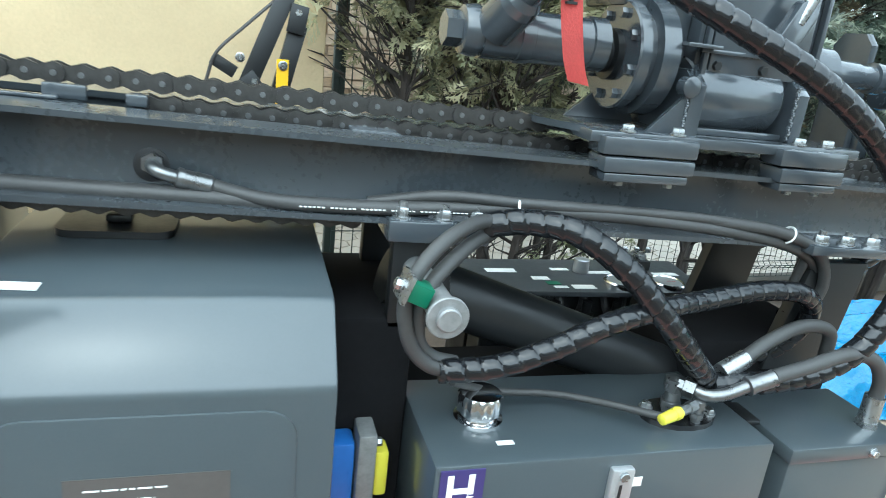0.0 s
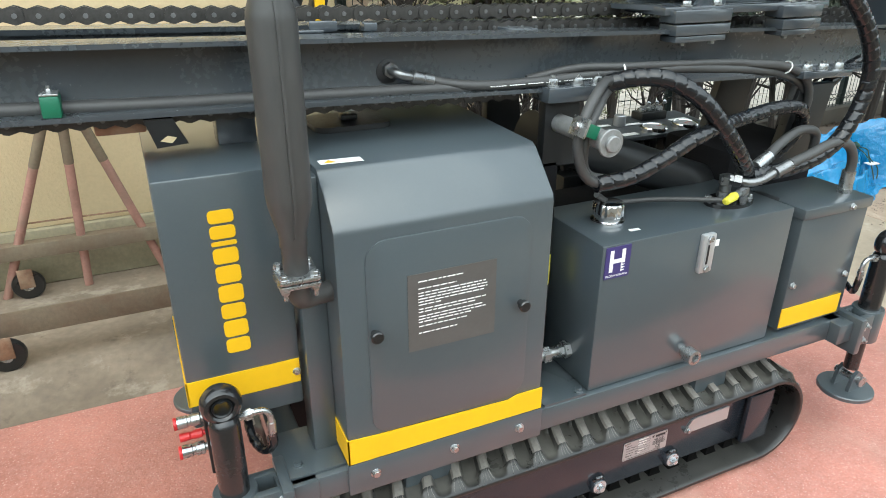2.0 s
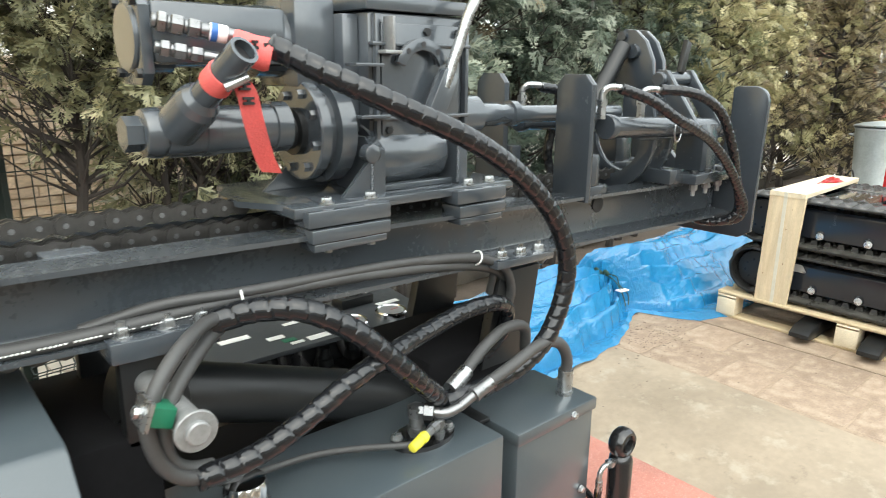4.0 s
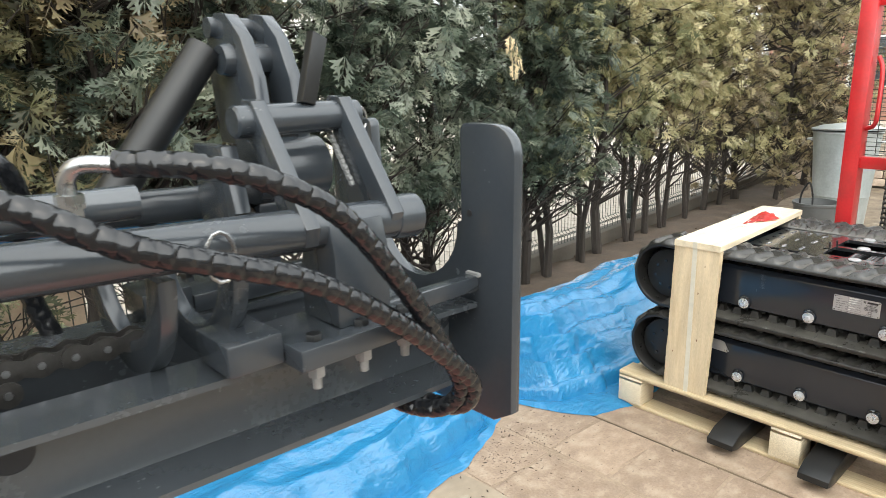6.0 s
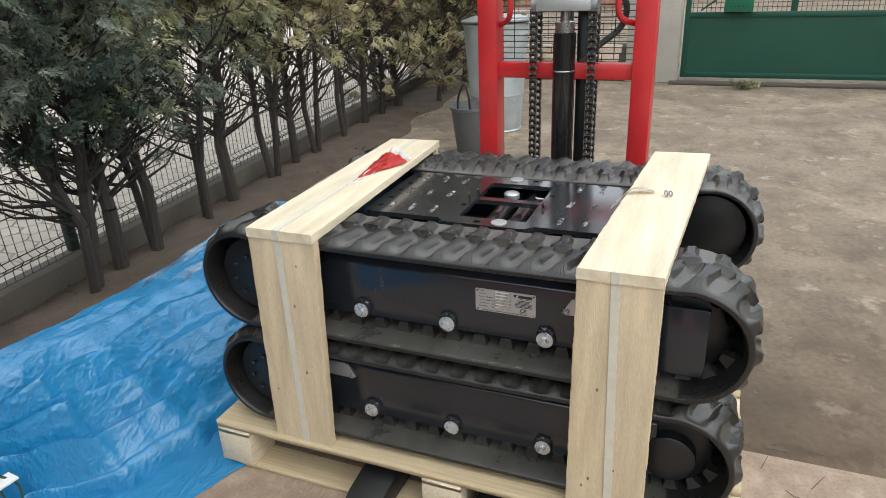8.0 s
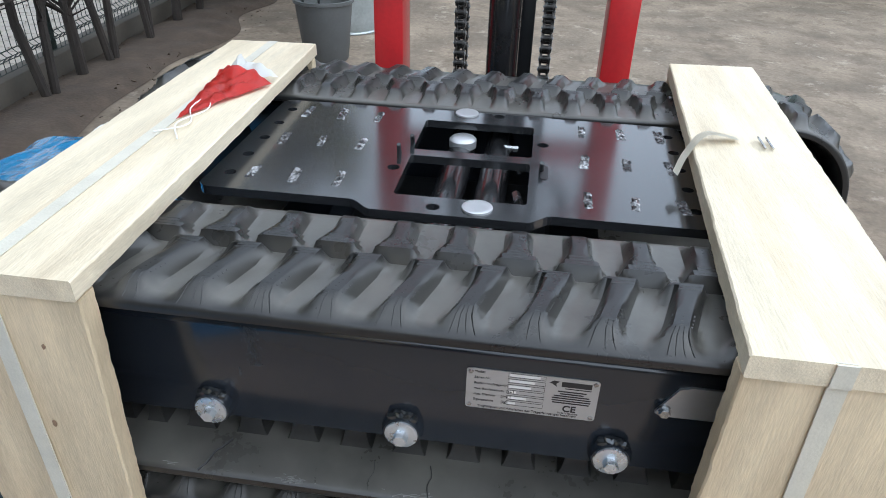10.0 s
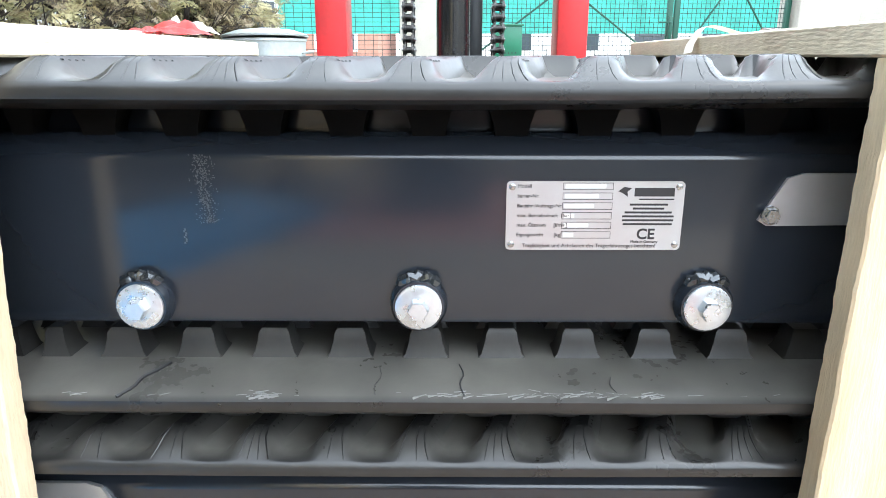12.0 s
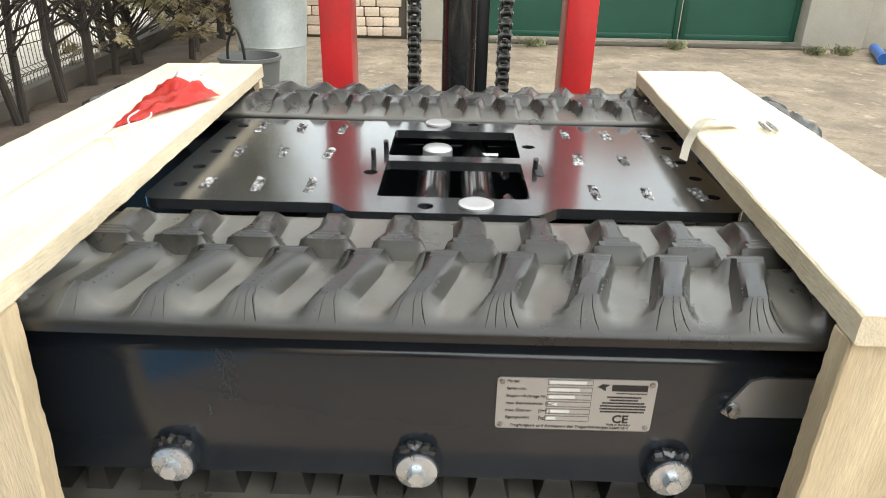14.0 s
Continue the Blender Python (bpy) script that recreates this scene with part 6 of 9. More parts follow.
# red ratchet strap tied round the pipe
bm = B()
lathe(bm, p0 + d * 0.112, d, [(0, 0.0262), (0.003, 0.0272), (0.016, 0.0265), (0.029, 0.0274), (0.032, 0.0262)], 24)
st = part("red_strap", bm, STRAPR, sw, "red woven strap with a hanging end")
bm = B()
lathe(bm, (0.786, 1.137, 1.591), (0.063, -0.030, -0.018), [(0, 0.026), (0.004, 0.0285), (0.03, 0.027), (0.056, 0.0285), (0.064, 0.025)], 20)
part("strap_wrap", bm, STRAPR, st)
bm = B()
prev = None
for k, p in enumerate(spline([(0.735, 1.10, 1.532), (0.750, 1.085, 1.548), (0.778, 1.09, 1.570), (0.808, 1.112, 1.585)], 0.01)):
    a, b = bm.verts.new(p + Vector((0.004, -0.004, 0.019))), bm.verts.new(p + Vector((-0.004, -0.010, -0.019)))
    if prev:
        bm.faces.new((prev[0], prev[1], b, a))
    prev = (a, b)
bmesh.ops.solidify(bm, geom=bm.faces[:], thickness=0.002)
part("strap_bridge", bm, STRAPR, st)
bm = B()
pth = [(0.752, 1.085, 1.553), (0.772, 1.070, 1.525), (0.784, 1.07, 1.47), (0.800, 1.075, 1.415), (0.816, 1.08, 1.383)]
prev = None
for k, p in enumerate(spline(pth, 0.01)):
    a, b = bm.verts.new(p + Vector((-0.018, 0.002, 0.003))), bm.verts.new(p + Vector((0.018, -0.002, -0.002)))
    if prev:
        bm.faces.new((prev[0], prev[1], b, a))
    prev = (a, b)
bmesh.ops.solidify(bm, geom=bm.faces[:], thickness=0.002)
part("strap_end", bm, STRAPR, st)
# woven black blocks on the strap
for x, y, z, w, h in ((0.770, 1.066, 1.527, 0.018, 0.012), (0.7755, 1.066, 1.5045, 0.018, 0.012), (0.827, 1.094, 1.585, 0.012, 0.020), (0.806, 1.094, 1.592, 0.010, 0.014)):
    bm = B()
    box(bm, x - w / 2, x + w / 2, y - 0.003, y + 0.003, z - h / 2, z - h / 6)
    box(bm, x - w / 2, x + w / 2, y - 0.003, y + 0.003, z + h / 6, z + h / 2)
    box(bm, x - w / 8, x + w / 8, y - 0.003, y + 0.003, z - h / 6, z + h / 6)
    part("woven_mark", bm, BLACK, st, "black woven block")
bm = B()
cyl(bm, (0.735, 1.06, 1.525), (0.77, 1.05, 1.542), 0.0075, seg=10)
part("buckle", bm, ZINC, st)
# spindle and drill rod
bm = B()
lathe(bm, (1.335, 1.26, 1.447), (1, 0, 0), [(0, 0.036), (0.05, 0.036), (0.052, 0.052), (0.085, 0.052), (0.087, 0.049), (0.12, 0.049), (0.122, 0.030), (0.20, 0.030), (0.21, 0.026), (0.245, 0.026), (0.247, 0.033), (0.27, 0.033)], 30)
sp = part("spindle", bm, PAINTD, head)
for k in range(6):
    bm = B()
    a = k * math.pi / 3
    hexbolt(bm, (1.387, 1.26 + 0.042 * math.cos(a), 1.447 + 0.042 * math.sin(a)), (-1, 0, 0), 0.008, 0.007)
    part("bolt", bm, PAINTD, sp)
bm = B()
cyl(bm, (1.60, 1.26, 1.445), (2.06, 1.26, 1.435), 0.023, seg=24)
part("drill_rod", bm, PAINTD, sp, "smooth steel drill rod")

# ---------- rod guides, vise and end plate on the mast ----------
for y0, y1 in ((1.085, 1.198), (1.388, 1.50)):
    bm = B()
    prism(bm, [(y0, 1.222), (y1, 1.222), (y1, 1.522), (y1 - 0.024, 1.548), (y0 + 0.024, 1.548), (y0, 1.522)], "x", 1.70, 1.722, 0.003)
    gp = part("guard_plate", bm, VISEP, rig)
    bm = B()
    ya = min(max(y0, 1.09), 1.37)
    box(bm, 1.722, 1.80, ya, ya + 0.07, 1.235, 1.262, 0.004)
    box(bm, 1.722, 1.76, ya, ya + 0.06, 1.262, 1.345, 0.004)
    part("foot_block", bm, VISEP, gp)

bm = B()
out_ = arc(1.062, 1.462, 0.05, 180, 90, 8) + arc(1.117, 1.497, 0.015, 90, 0, 4) + [(1.132, 1.35)] + arc(1.255, 1.345, 0.113, 180, 360, 14) + arc(1.387, 1.497, 0.015, 180, 90, 4) + arc(1.458, 1.462, 0.05, 90, 0, 8) + [(1.508, 1.05), (1.47, 1.005), (1.06, 1.005), (1.02, 1.03)]
prism(bm, out_, "x", 2.535, 2.557, 0.003)
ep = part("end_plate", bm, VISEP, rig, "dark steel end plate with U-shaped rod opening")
bm = B()
cyl(bm, (2.5335, 1.11, 1.365), (2.5345, 1.11, 1.365), 0.006, seg=10)
part("hole", bm, INK, ep)
# bolted base of the vise
for y0, y1, yb in ((1.03, 1.165, 1.055), (1.355, 1.49, 1.465)):
    bm = B()
    box(bm, 2.158, 2.372, y0, y1, 1.228, 1.258, 0.003)
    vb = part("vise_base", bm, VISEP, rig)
    bm = B()
    box(bm, 2.08, 2.157, min(max(y0, 1.07), 1.36), max(min(y1, 1.45), 1.165), 1.232, 1.275, 0.004)
    part("stop_block", bm, VISEP, vb)
    for xb in (2.192, 2.268, 2.342):
        bm = B()
        hexbolt(bm, (xb, yb, 1.258), (0, 0, 1), 0.011, 0.009)
        part("bolt", bm, BLACK, vb)
        bm = B()
        hexbolt(bm, (xb, yb, 1.224), (0, 0, -1), 0.0125, 0.017, 0.0, 0.017)
        part("nut", bm, PINM, vb)
# cross rails between vise and end plate
for y in (1.10, 1.40):
    bm = B()
    box(bm, 2.34, 2.533, y - 0.012, y + 0.012, 1.236, 1.262, 0.002)
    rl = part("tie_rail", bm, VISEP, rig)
    bm = B()
    for k in range(9):
        bmesh.ops.create_icosphere(bm, subdivisions=1, radius=0.005, matrix=Matrix.Translation((2.531, y - 0.012 + k * 0.003, 1.263)))
    tagged(part("weld_seam", bm, PINM, rl), "", "", kind="stuff")
# side stands carrying the lower tubes
bm = B()
prism(bm, [(1.06, 1.259), (1.15, 1.259), (1.15, 1.33), (1.13, 1.40), (1.07, 1.40), (1.06, 1.36)], "x", 2.235, 2.325, 0.004)
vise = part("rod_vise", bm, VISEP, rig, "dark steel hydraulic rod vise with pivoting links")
bm = B()
prism(bm, [(1.37, 1.259), (1.46, 1.259), (1.46, 1.36), (1.45, 1.40), (1.39, 1.40), (1.37, 1.33)], "x", 2.235, 2.325, 0.004)
part("stand", bm, VISEP, vise)
for x in (2.02, 2.11):
    bm = B()
    rg = arc(1.255, 1.365, 0.158, 180, 360, 22) + arc(1.255, 1.365, 0.112, 360, 180, 22)
    prism(bm, rg, "x", x, x + 0.022, 0.003)
    part("guide_ring", bm, VISEP, vise)
for y in (1.10, 1.41):
    bm = B()
    lathe(bm, (1.785, y, 1.413), (1, 0, -0.045), [(0, 0.031), (0.004, 0.034), (0.022, 0.034), (0.024, 0.029), (0.575, 0.029), (0.577, 0.031), (0.60, 0.033), (0.618, 0.033), (0.622, 0.028)], 26)
    part("pivot_tube", bm, VISEP, vise)
bm = B()
lathe(bm, (2.178, 1.20, 1.533), (1, 0, 0), [(0, 0.019), (0.003, 0.0225), (0.200, 0.0225), (0.203, 0.019)], 24)
ut = part("pivot_tube", bm, VISEP, vise)
bm = B()
sweep(bm, [Vector((2.385 + 0.012 * math.cos(a), 1.195, 1.525 + 0.018 * math.sin(a))) for a in [k * 0.45 for k in range(14)]], 0.0022, 6)
part("split_pin", bm, ZINC, ut)
for x in (2.212, 2.352):
    bm = B()
    prism(bm, [(1.068, 1.40), (1.075, 1.375), (1.115, 1.375), (1.14, 1.42), (1.228, 1.545), (1.215, 1.562), (1.185, 1.56)], "x", x - 0.011, x + 0.011, 0.002)
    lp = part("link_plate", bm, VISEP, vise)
    bm = B()
    for k in range(16):
        bmesh.ops.create_icosphere(bm, subdivisions=1, radius=0.0055, matrix=Matrix.Translation((x + (0.014 if x < 2.3 else -0.014), 1.16 + 0.0035 * k, 1.435 + 0.005 * k + 0.002 * math.sin(k * 2.1))))
    tagged(part("weld_seam", bm, PINM if x > 2.3 else VISEP, lp), "", "", kind="stuff")
bm = B()
lathe(bm, (2.224, 1.262, 1.452), (1, 0, 0), [(0, 0.05), (0.117, 0.05)], 28)
part("clamp_barrel", bm, VISEP, vise)
bm = B()
box(bm, 2.224, 2.341, 1.235, 1.30, 1.395, 1.41, 0.002)
part("jaw_seat", bm, VISEP, vise)
bm = B()
prism(bm, [(1.215, 1.50), (1.31, 1.50), (1.31, 1.395), (1.26, 1.36), (1.19, 1.41)], "x", 2.165, 2.19, 0.004)
part("jaw_plate", bm, VISEP, vise)
for x in (2.262, 2.322):
    bm = B()
    prism(bm, [(1.255, 1.49), (1.40, 1.49), (1.42, 1.62), (1.41, 1.672), (1.38, 1.69), (1.34, 1.685), (1.30, 1.65), (1.27, 1.59)], "x", x - 0.011, x + 0.011, 0.003)
    lug = part("cylinder_lug", bm, VISEP, vise)
bm = B()
lathe(bm, (2.235, 1.34, 1.618), (1, 0, 0), [(0, 0.022), (0.01, 0.025), (0.11, 0.025), (0.118, 0.02)], 20)
part("lug_pin", bm, VISEP, lug)
bm = B()
lathe(bm, (2.24, 1.385, 1.668), (1, 0, 0), [(0, 0.016), (0.105, 0.016)], 16)
part("lug_pin", bm, VISEP, lug)
bm = B()
cyl(bm, (2.05, 1.37, 1.41), (2.225, 1.365, 1.635), 0.027, seg=22)
part("vise_cylinder", bm, BLACK, vise)
bm = B()
prism(bm, [(-0.013, 0), (0.010, 0), (0.014, 0.095), (-0.011, 0.10)], "y", -0.009, 0.009, 0.002)
bmesh.ops.transform(bm, matrix=Matrix.Translation((2.290, 1.19, 1.553)) @ Matrix.Rotation(radians(14), 4, "Y"), verts=bm.verts)
part("stop_bar", bm, BLACK, ut)
for x, y, z in ((1.765, 1.10, 1.435), (1.945, 1.10, 1.428), (1.80, 1.41, 1.435)):
    bm = B()
    cyl(bm, (x, y, z), (x, y, z + 0.035), 0.012, seg=6)
    cyl(bm, (x, y, z + 0.035), (x, y, z + 0.05), 0.015, seg=6)
    sweep(bm, spline([(x, y, z + 0.045), (x, y, z + 0.065), (x + 0.012, y - 0.012, z + 0.080), (x + 0.05, y - 0.035, z + 0.078)], 0.006), 0.0095, 10)
    part("fitting", bm, ZINC, vise)
bm = B()
pts = [Vector((2.10 - 0.018 + 0.018 * math.cos(a), 1.06, 1.39 + 0.03 * math.sin(a))) for a in [k * 0.5 for k in range(13)]]
sweep(bm, pts, 0.0025, 6)
part("split_pin", bm, ZINC, vise)
for pth in ([(1.80, 1.07, 1.513), (1.88, 1.03, 1.483), (1.967, 1.0, 1.434), (2.06, 0.99, 1.398), (2.157, 0.99, 1.358), (2.27, 0.99, 1.282), (2.365, 0.995, 1.200), (2.425, 1.0, 1.135), (2.428, 1.02, 1.092), (2.415, 1.07, 1.078), (2.40, 1.14, 1.085), (2.39, 1.22, 1.10)],
            [(1.985, 1.07, 1.508), (2.05, 1.025, 1.502), (2.12, 1.0, 1.48), (2.2, 0.99, 1.432), (2.28, 0.99, 1.338), (2.35, 1.0, 1.240), (2.412, 1.01, 1.135), (2.405, 1.04, 1.088), (2.385, 1.10, 1.075), (2.37, 1.16, 1.085), (2.36, 1.24, 1.10)]):
    bm = B()
    sweep(bm, spline(pth, 0.004), 0.0125, 12, (0.018, 0.0025))
    part("vise_hose", bm, GUARD, rig, "black hose in a spiral guard")
bm = B()
sweep(bm, spline([(1.84, 1.38, 1.51), (1.93, 1.38, 1.49), (1.96, 1.42, 1.40), (1.95, 1.43, 1.30), (1.97, 1.42, 1.22)], 0.006), 0.013, 12, (0.02, 0.0025))
part("vise_hose", bm, GUARD, rig, "black hose in a spiral guard")

# ---------- boom, pin and control panel under the mast ----------
bm = B()
cyl(bm, (0.56, 1.20, 1.014), (1.30, 1.22, 0.748), 0.058, seg=26)
boom = part("boom_cylinder", bm, BLACK, rig, "black painted boom tube")
for y in (1.10, 1.39):
    bm = B()
    prism(bm, [(0.545, 0.95), (0.66, 0.95), (0.64, 1.115), (0.545, 1.115)], "y", y, y + 0.03, 0.003)
    part("boom_bracket", bm, BLACK, boom)
    bm = B()
    prism(bm, [(1.36, 0.84), (1.52, 0.84), (1.56, 1.08), (1.42, 1.08)], "y", y + 0.01, y + 0.04, 0.003)
    part("boom_bracket", bm, BLACK, boom)
# pedestal made taller to close the gap with the same shade black
bm = B()
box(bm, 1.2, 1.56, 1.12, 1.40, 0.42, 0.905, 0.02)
part("boom_pedestal", bm, GAPBLACK, boom)
# added block that fills the gap under the boom with black
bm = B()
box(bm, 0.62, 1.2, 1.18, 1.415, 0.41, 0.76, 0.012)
part("valve_housing", bm, GAPBLACK, rig)
# valve banks with hoses between boom and control panel
for k in range(6):
    bm = B()
    x = 0.84 + k * 0.085
    box(bm, x, x + 0.07, 1.42, 1.50, 0.66, 0.79, 0.006)
    lathe(bm, (x + 0.035, 1.46, 0.80), (0, 0, 1), [(0, 0.02), (0.02, 0.02), (0.022, 0.012), (0.05, 0.012)], 12)
    part("valve_section", bm, BLACK, rig)
bm = B()
cyl(bm, (0.586, 1.12, 1.058), (0.586, 0.905, 1.058), 0.0225, seg=24)
lathe(bm, (0.586, 0.905, 1.058), (0, -1, 0), [(0, 0.030), (0.001, 0.0315), (0.006, 0.0315), (0.0075, 0.030), (0.0076, 0.018), (0.015, 0.018), (0.017, 0.0155)], 32)
part("pivot_pin", bm, PINM, boom, "bare steel pivot pin with a round washer")
bm = B()
prism(bm, [(0.527, 1.076), (0.560, 1.062), (0.570, 1.090), (0.537, 1.104)], "y", 0.918, 0.962, 0.003)
hc = part("hose_clamp", bm, GREEN, boom, "green plastic hose clamp")
bm = B()
prism(bm, [(0.519, 1.073), (0.525, 1.0705), (0.540, 1.110), (0.534, 1.1125)], "y", 0.912, 0.968, 0.001)
cpx = part("clamp_plate", bm, ZINC, hc)
bm = B()
hexbolt(bm, (0.526, 0.94, 1.092), (-0.93, 0, 0.36), 0.009, 0.008, 0.011)
part("bolt", bm, ZINC, cpx)
# control panel on the far side, tipped slightly up
bm = B()
prism(bm, [(0.83, 1.665), (0.80, 1.44), (1.46, 1.42), (1.50, 1.68)], "z", 0.872, 0.886, 0.003)
cpn = part("control_panel", bm, PANEL, rig, "dark control panel with gauges, levers and white labels")
bm = B()
box(bm, 0.84, 1.45, 1.52, 1.66, 0.60, 0.871, 0.005)
part("panel_body", bm, BLACK, cpn)
for x, y in ((1.226, 1.478), (1.359, 1.477)):
    bm = B()
    lathe(bm, (x, y, 0.886), (0, 0, 1), [(0, 0.046), (0.010, 0.046), (0.014, 0.042), (0.010, 0.037)], 28)
    g = part("gauge", bm, CHROME, cpn, "round chrome-rimmed pressure gauge")
    bm = B()
    cyl(bm, (x, y, 0.8965), (x, y, 0.898), 0.037, seg=24)
    dl = part("dial", bm, ALU, g)
    bm = B()
    box(bm, x - 0.001, x + 0.024, y - 0.001, y + 0.0015, 0.8981, 0.8986)
    part("needle", bm, RED, dl)
bm = B()
box(bm, 1.265, 1.375, 1.585, 1.645, 0.886, 0.914, 0.004)
vb = part("valve_block", bm, BLACK, cpn)
for x in (1.285, 1.32, 1.355):
    bm = B()
    lathe(bm, (x, 1.612, 0.913), (0, 0, 1), [(0, 0.015), (0.002, 0.017), (0.012, 0.017), (0.014, 0.010), (0.020, 0.010)], 8)
    nut = part("valve_nut", bm, ZINC, vb)
    bm = B()
    cyl(bm, (x, 1.608, 0.928), (x + 0.003, 1.590, 0.944), 0.0045, seg=8)
    lathe(bm, (x + 0.003, 1.590, 0.944), (0, -0.7, 0.5), [(0, 0.006), (0.003, 0.008), (0.008, 0.008), (0.010, 0.005)], 10)
    part("lever", bm, ZINC, nut, "short bright lever")
bm = B()
lathe(bm, (1.16, 1.575, 0.886), (0, 0, 1), [(0, 0.020), (0.002, 0.021), (0.034, 0.020), (0.036, 0.017), (0.0365, 0.0)], 20)
part("dial_knob", bm, ALU, cpn)
for x0, y0, w, h2, mt in ((0.895, 1.562, 0.08, 0.026, WHITE), (1.0, 1.51, 0.045, 0.022, WHITE), (1.085, 1.45, 0.06, 0.026, WHITE), (1.165, 1.558, 0.08, 0.02, WHITE), (1.37, 1.55, 0.075, 0.022, WHITE), (1.025, 1.478, 0.036, 0.02, GREEN), (1.035, 1.455, 0.036, 0.014, WHITE), (1.08, 1.58, 0.05, 0.018, WHITE)):
    bm = B()
    box(bm, x0, x0 + w, y0, y0 + h2, 0.886, 0.8872)
    part("panel_label", bm, mt, cpn)
bm = B()
rnd = random.Random(8)
for k in range(9):
    x = 0.85 + k * 0.06
    sweep(bm, spline([(x, 1.53, 0.87), (x + rnd.uniform(-0.02, 0.02), 1.50, 0.82), (x + rnd.uniform(-0.04, 0.04), 1.50, 0.74), (x + rnd.uniform(-0.05, 0.05), 1.53, 0.62)], 0.02), 0.011, 8)
part("valve_hoses", bm, HOSE, cpn)


# ---------- hoses ----------
def hose(name, pts, r, guard=None, label="", step=0.01, material=None):
    bm = B()
    sweep(bm, spline(pts, 0.004 if guard else step), r, 14, guard)
    return part(name, bm, material or (GUARD if guard else HOSE), rig, label)


SG = "black hydraulic hose in a spiral plastic guard"
SPR = (0.030, 0.0026)
hose("guarded_hose", [(0.682, 1.06, 1.150), (0.745, 1.035, 1.164), (0.815, 0.995, 1.160), (0.895, 0.965, 1.112), (0.965, 0.955, 1.045), (1.04, 0.96, 0.97), (1.115, 0.985, 0.90)], 0.0195, SPR, SG)
hose("guarded_hose", [(0.60, 0.957, 0.944), (0.693, 0.948, 0.954), (0.784, 0.948, 0.984), (0.876, 0.952, 1.022), (0.985, 0.975, 1.038), (1.10, 1.02, 1.034), (1.24, 1.048, 1.042), (1.345, 1.055, 1.036), (1.405, 1.075, 1.0), (1.42, 1.10, 0.94), (1.39, 1.125, 0.88), (1.32, 1.14, 0.85)], 0.0175, SPR, SG)
hose("guarded_hose", [(0.842, 1.11, 1.592), (0.924, 1.03, 1.539), (1.03, 0.98, 1.487), (1.167, 0.952, 1.426), (1.296, 0.948, 1.35), (1.405, 0.948, 1.253), (1.462, 0.95, 1.154), (1.462, 0.952, 1.06), (1.413, 0.955, 0.965), (1.335, 0.96, 0.915), (1.235, 0.97, 0.893), (1.13, 0.985, 0.885)], 0.0195, SPR, SG)
hose("hose", [(0.70, 1.06, 1.158), (0.655, 1.03, 1.160), (0.595, 0.98, 1.146), (0.550, 0.952, 1.107), (0.535, 0.95, 1.055), (0.549, 0.95, 0.995), (0.582, 0.953, 0.957), (0.625, 0.957, 0.945)], 0.0118, None, "black rubber hydraulic hose")
hose("hose", [(0.71, 1.075, 1.138), (0.665, 1.04, 1.130), (0.615, 0.995, 1.112), (0.577, 0.968, 1.082), (0.560, 0.960, 1.04), (0.566, 0.963, 0.99), (0.592, 0.968, 0.962), (0.63, 0.972, 0.95)], 0.0118, None, "black rubber hydraulic hose")
hose("hose", [(1.225, 0.945, 0.918), (1.288, 0.945, 0.934), (1.384, 0.948, 0.957), (1.452, 0.95, 0.942), (1.488, 0.952, 0.895), (1.492, 0.955, 0.84)], 0.0135, None, "black rubber hydraulic hose")
hose("hose", [(1.20, 1.0, 0.925), (1.27, 1.02, 0.952), (1.36, 1.04, 0.972), (1.44, 1.05, 0.955), (1.46, 1.06, 0.89)], 0.0135, None, "black rubber hydraulic hose")
bm = B()
cyl(bm, (1.492, 0.955, 0.862), (1.492, 0.955, 0.81), 0.0185, seg=16)
cyl(bm, (1.492, 0.955, 0.81), (1.492, 0.955, 0.795), 0.022, seg=6)
part("hose_fitting", bm, ZINC, rig)
bm = B()
cyl(bm, (1.205, 1.0, 0.927), (1.15, 0.99, 0.905), 0.018, seg=10)
part("hose_fitting", bm, ZINC, rig)
hose("hose", [(0.64, 1.0, 0.90), (0.74, 1.06, 0.845), (0.85, 1.06, 0.835), (0.93, 1.02, 0.838), (1.025, 0.943, 0.846)], 0.007, None, "thin black leak-off hose")
# hoses along the mast's lower flange
hose("hose", [(0.255, 1.125, 1.181), (0.30, 1.115, 1.171), (0.36, 1.104, 1.164), (0.46, 1.10, 1.161), (0.56, 1.097, 1.163), (0.66, 1.095, 1.167), (0.78, 1.09, 1.170), (0.95, 1.09, 1.164), (1.15, 1.09, 1.148), (1.30, 1.095, 1.125), (1.40, 1.11, 1.09), (1.46, 1.13, 1.03), (1.47, 1.15, 0.96)], 0.0115, None, "black hydraulic hose with printed white line")
hose("hose", [(-1.5, 1.13, 1.218), (-0.9, 1.13, 1.200), (-0.3, 1.13, 1.176), (0.2, 1.12, 1.163), (0.45, 1.11, 1.157), (0.60, 1.12, 1.158)], 0.014, None, "black hydraulic hose")
hose("hose", [(0.50, 1.12, 1.165), (0.62, 1.10, 1.185), (0.76, 1.085, 1.182), (0.95, 1.09, 1.175), (1.15, 1.09, 1.165), (1.32, 1.095, 1.140), (1.39, 1.11, 1.10), (1.40, 1.13, 1.03)], 0.0095, None, "thin black hose")
hose("hose", [(0.80, 1.12, 1.16), (1.05, 1.10, 1.165), (1.28, 1.085, 1.150), (1.40, 1.09, 1.105), (1.445, 1.10, 1.04), (1.44, 1.11, 0.98)], 0.0115, None, "black hydraulic hose")
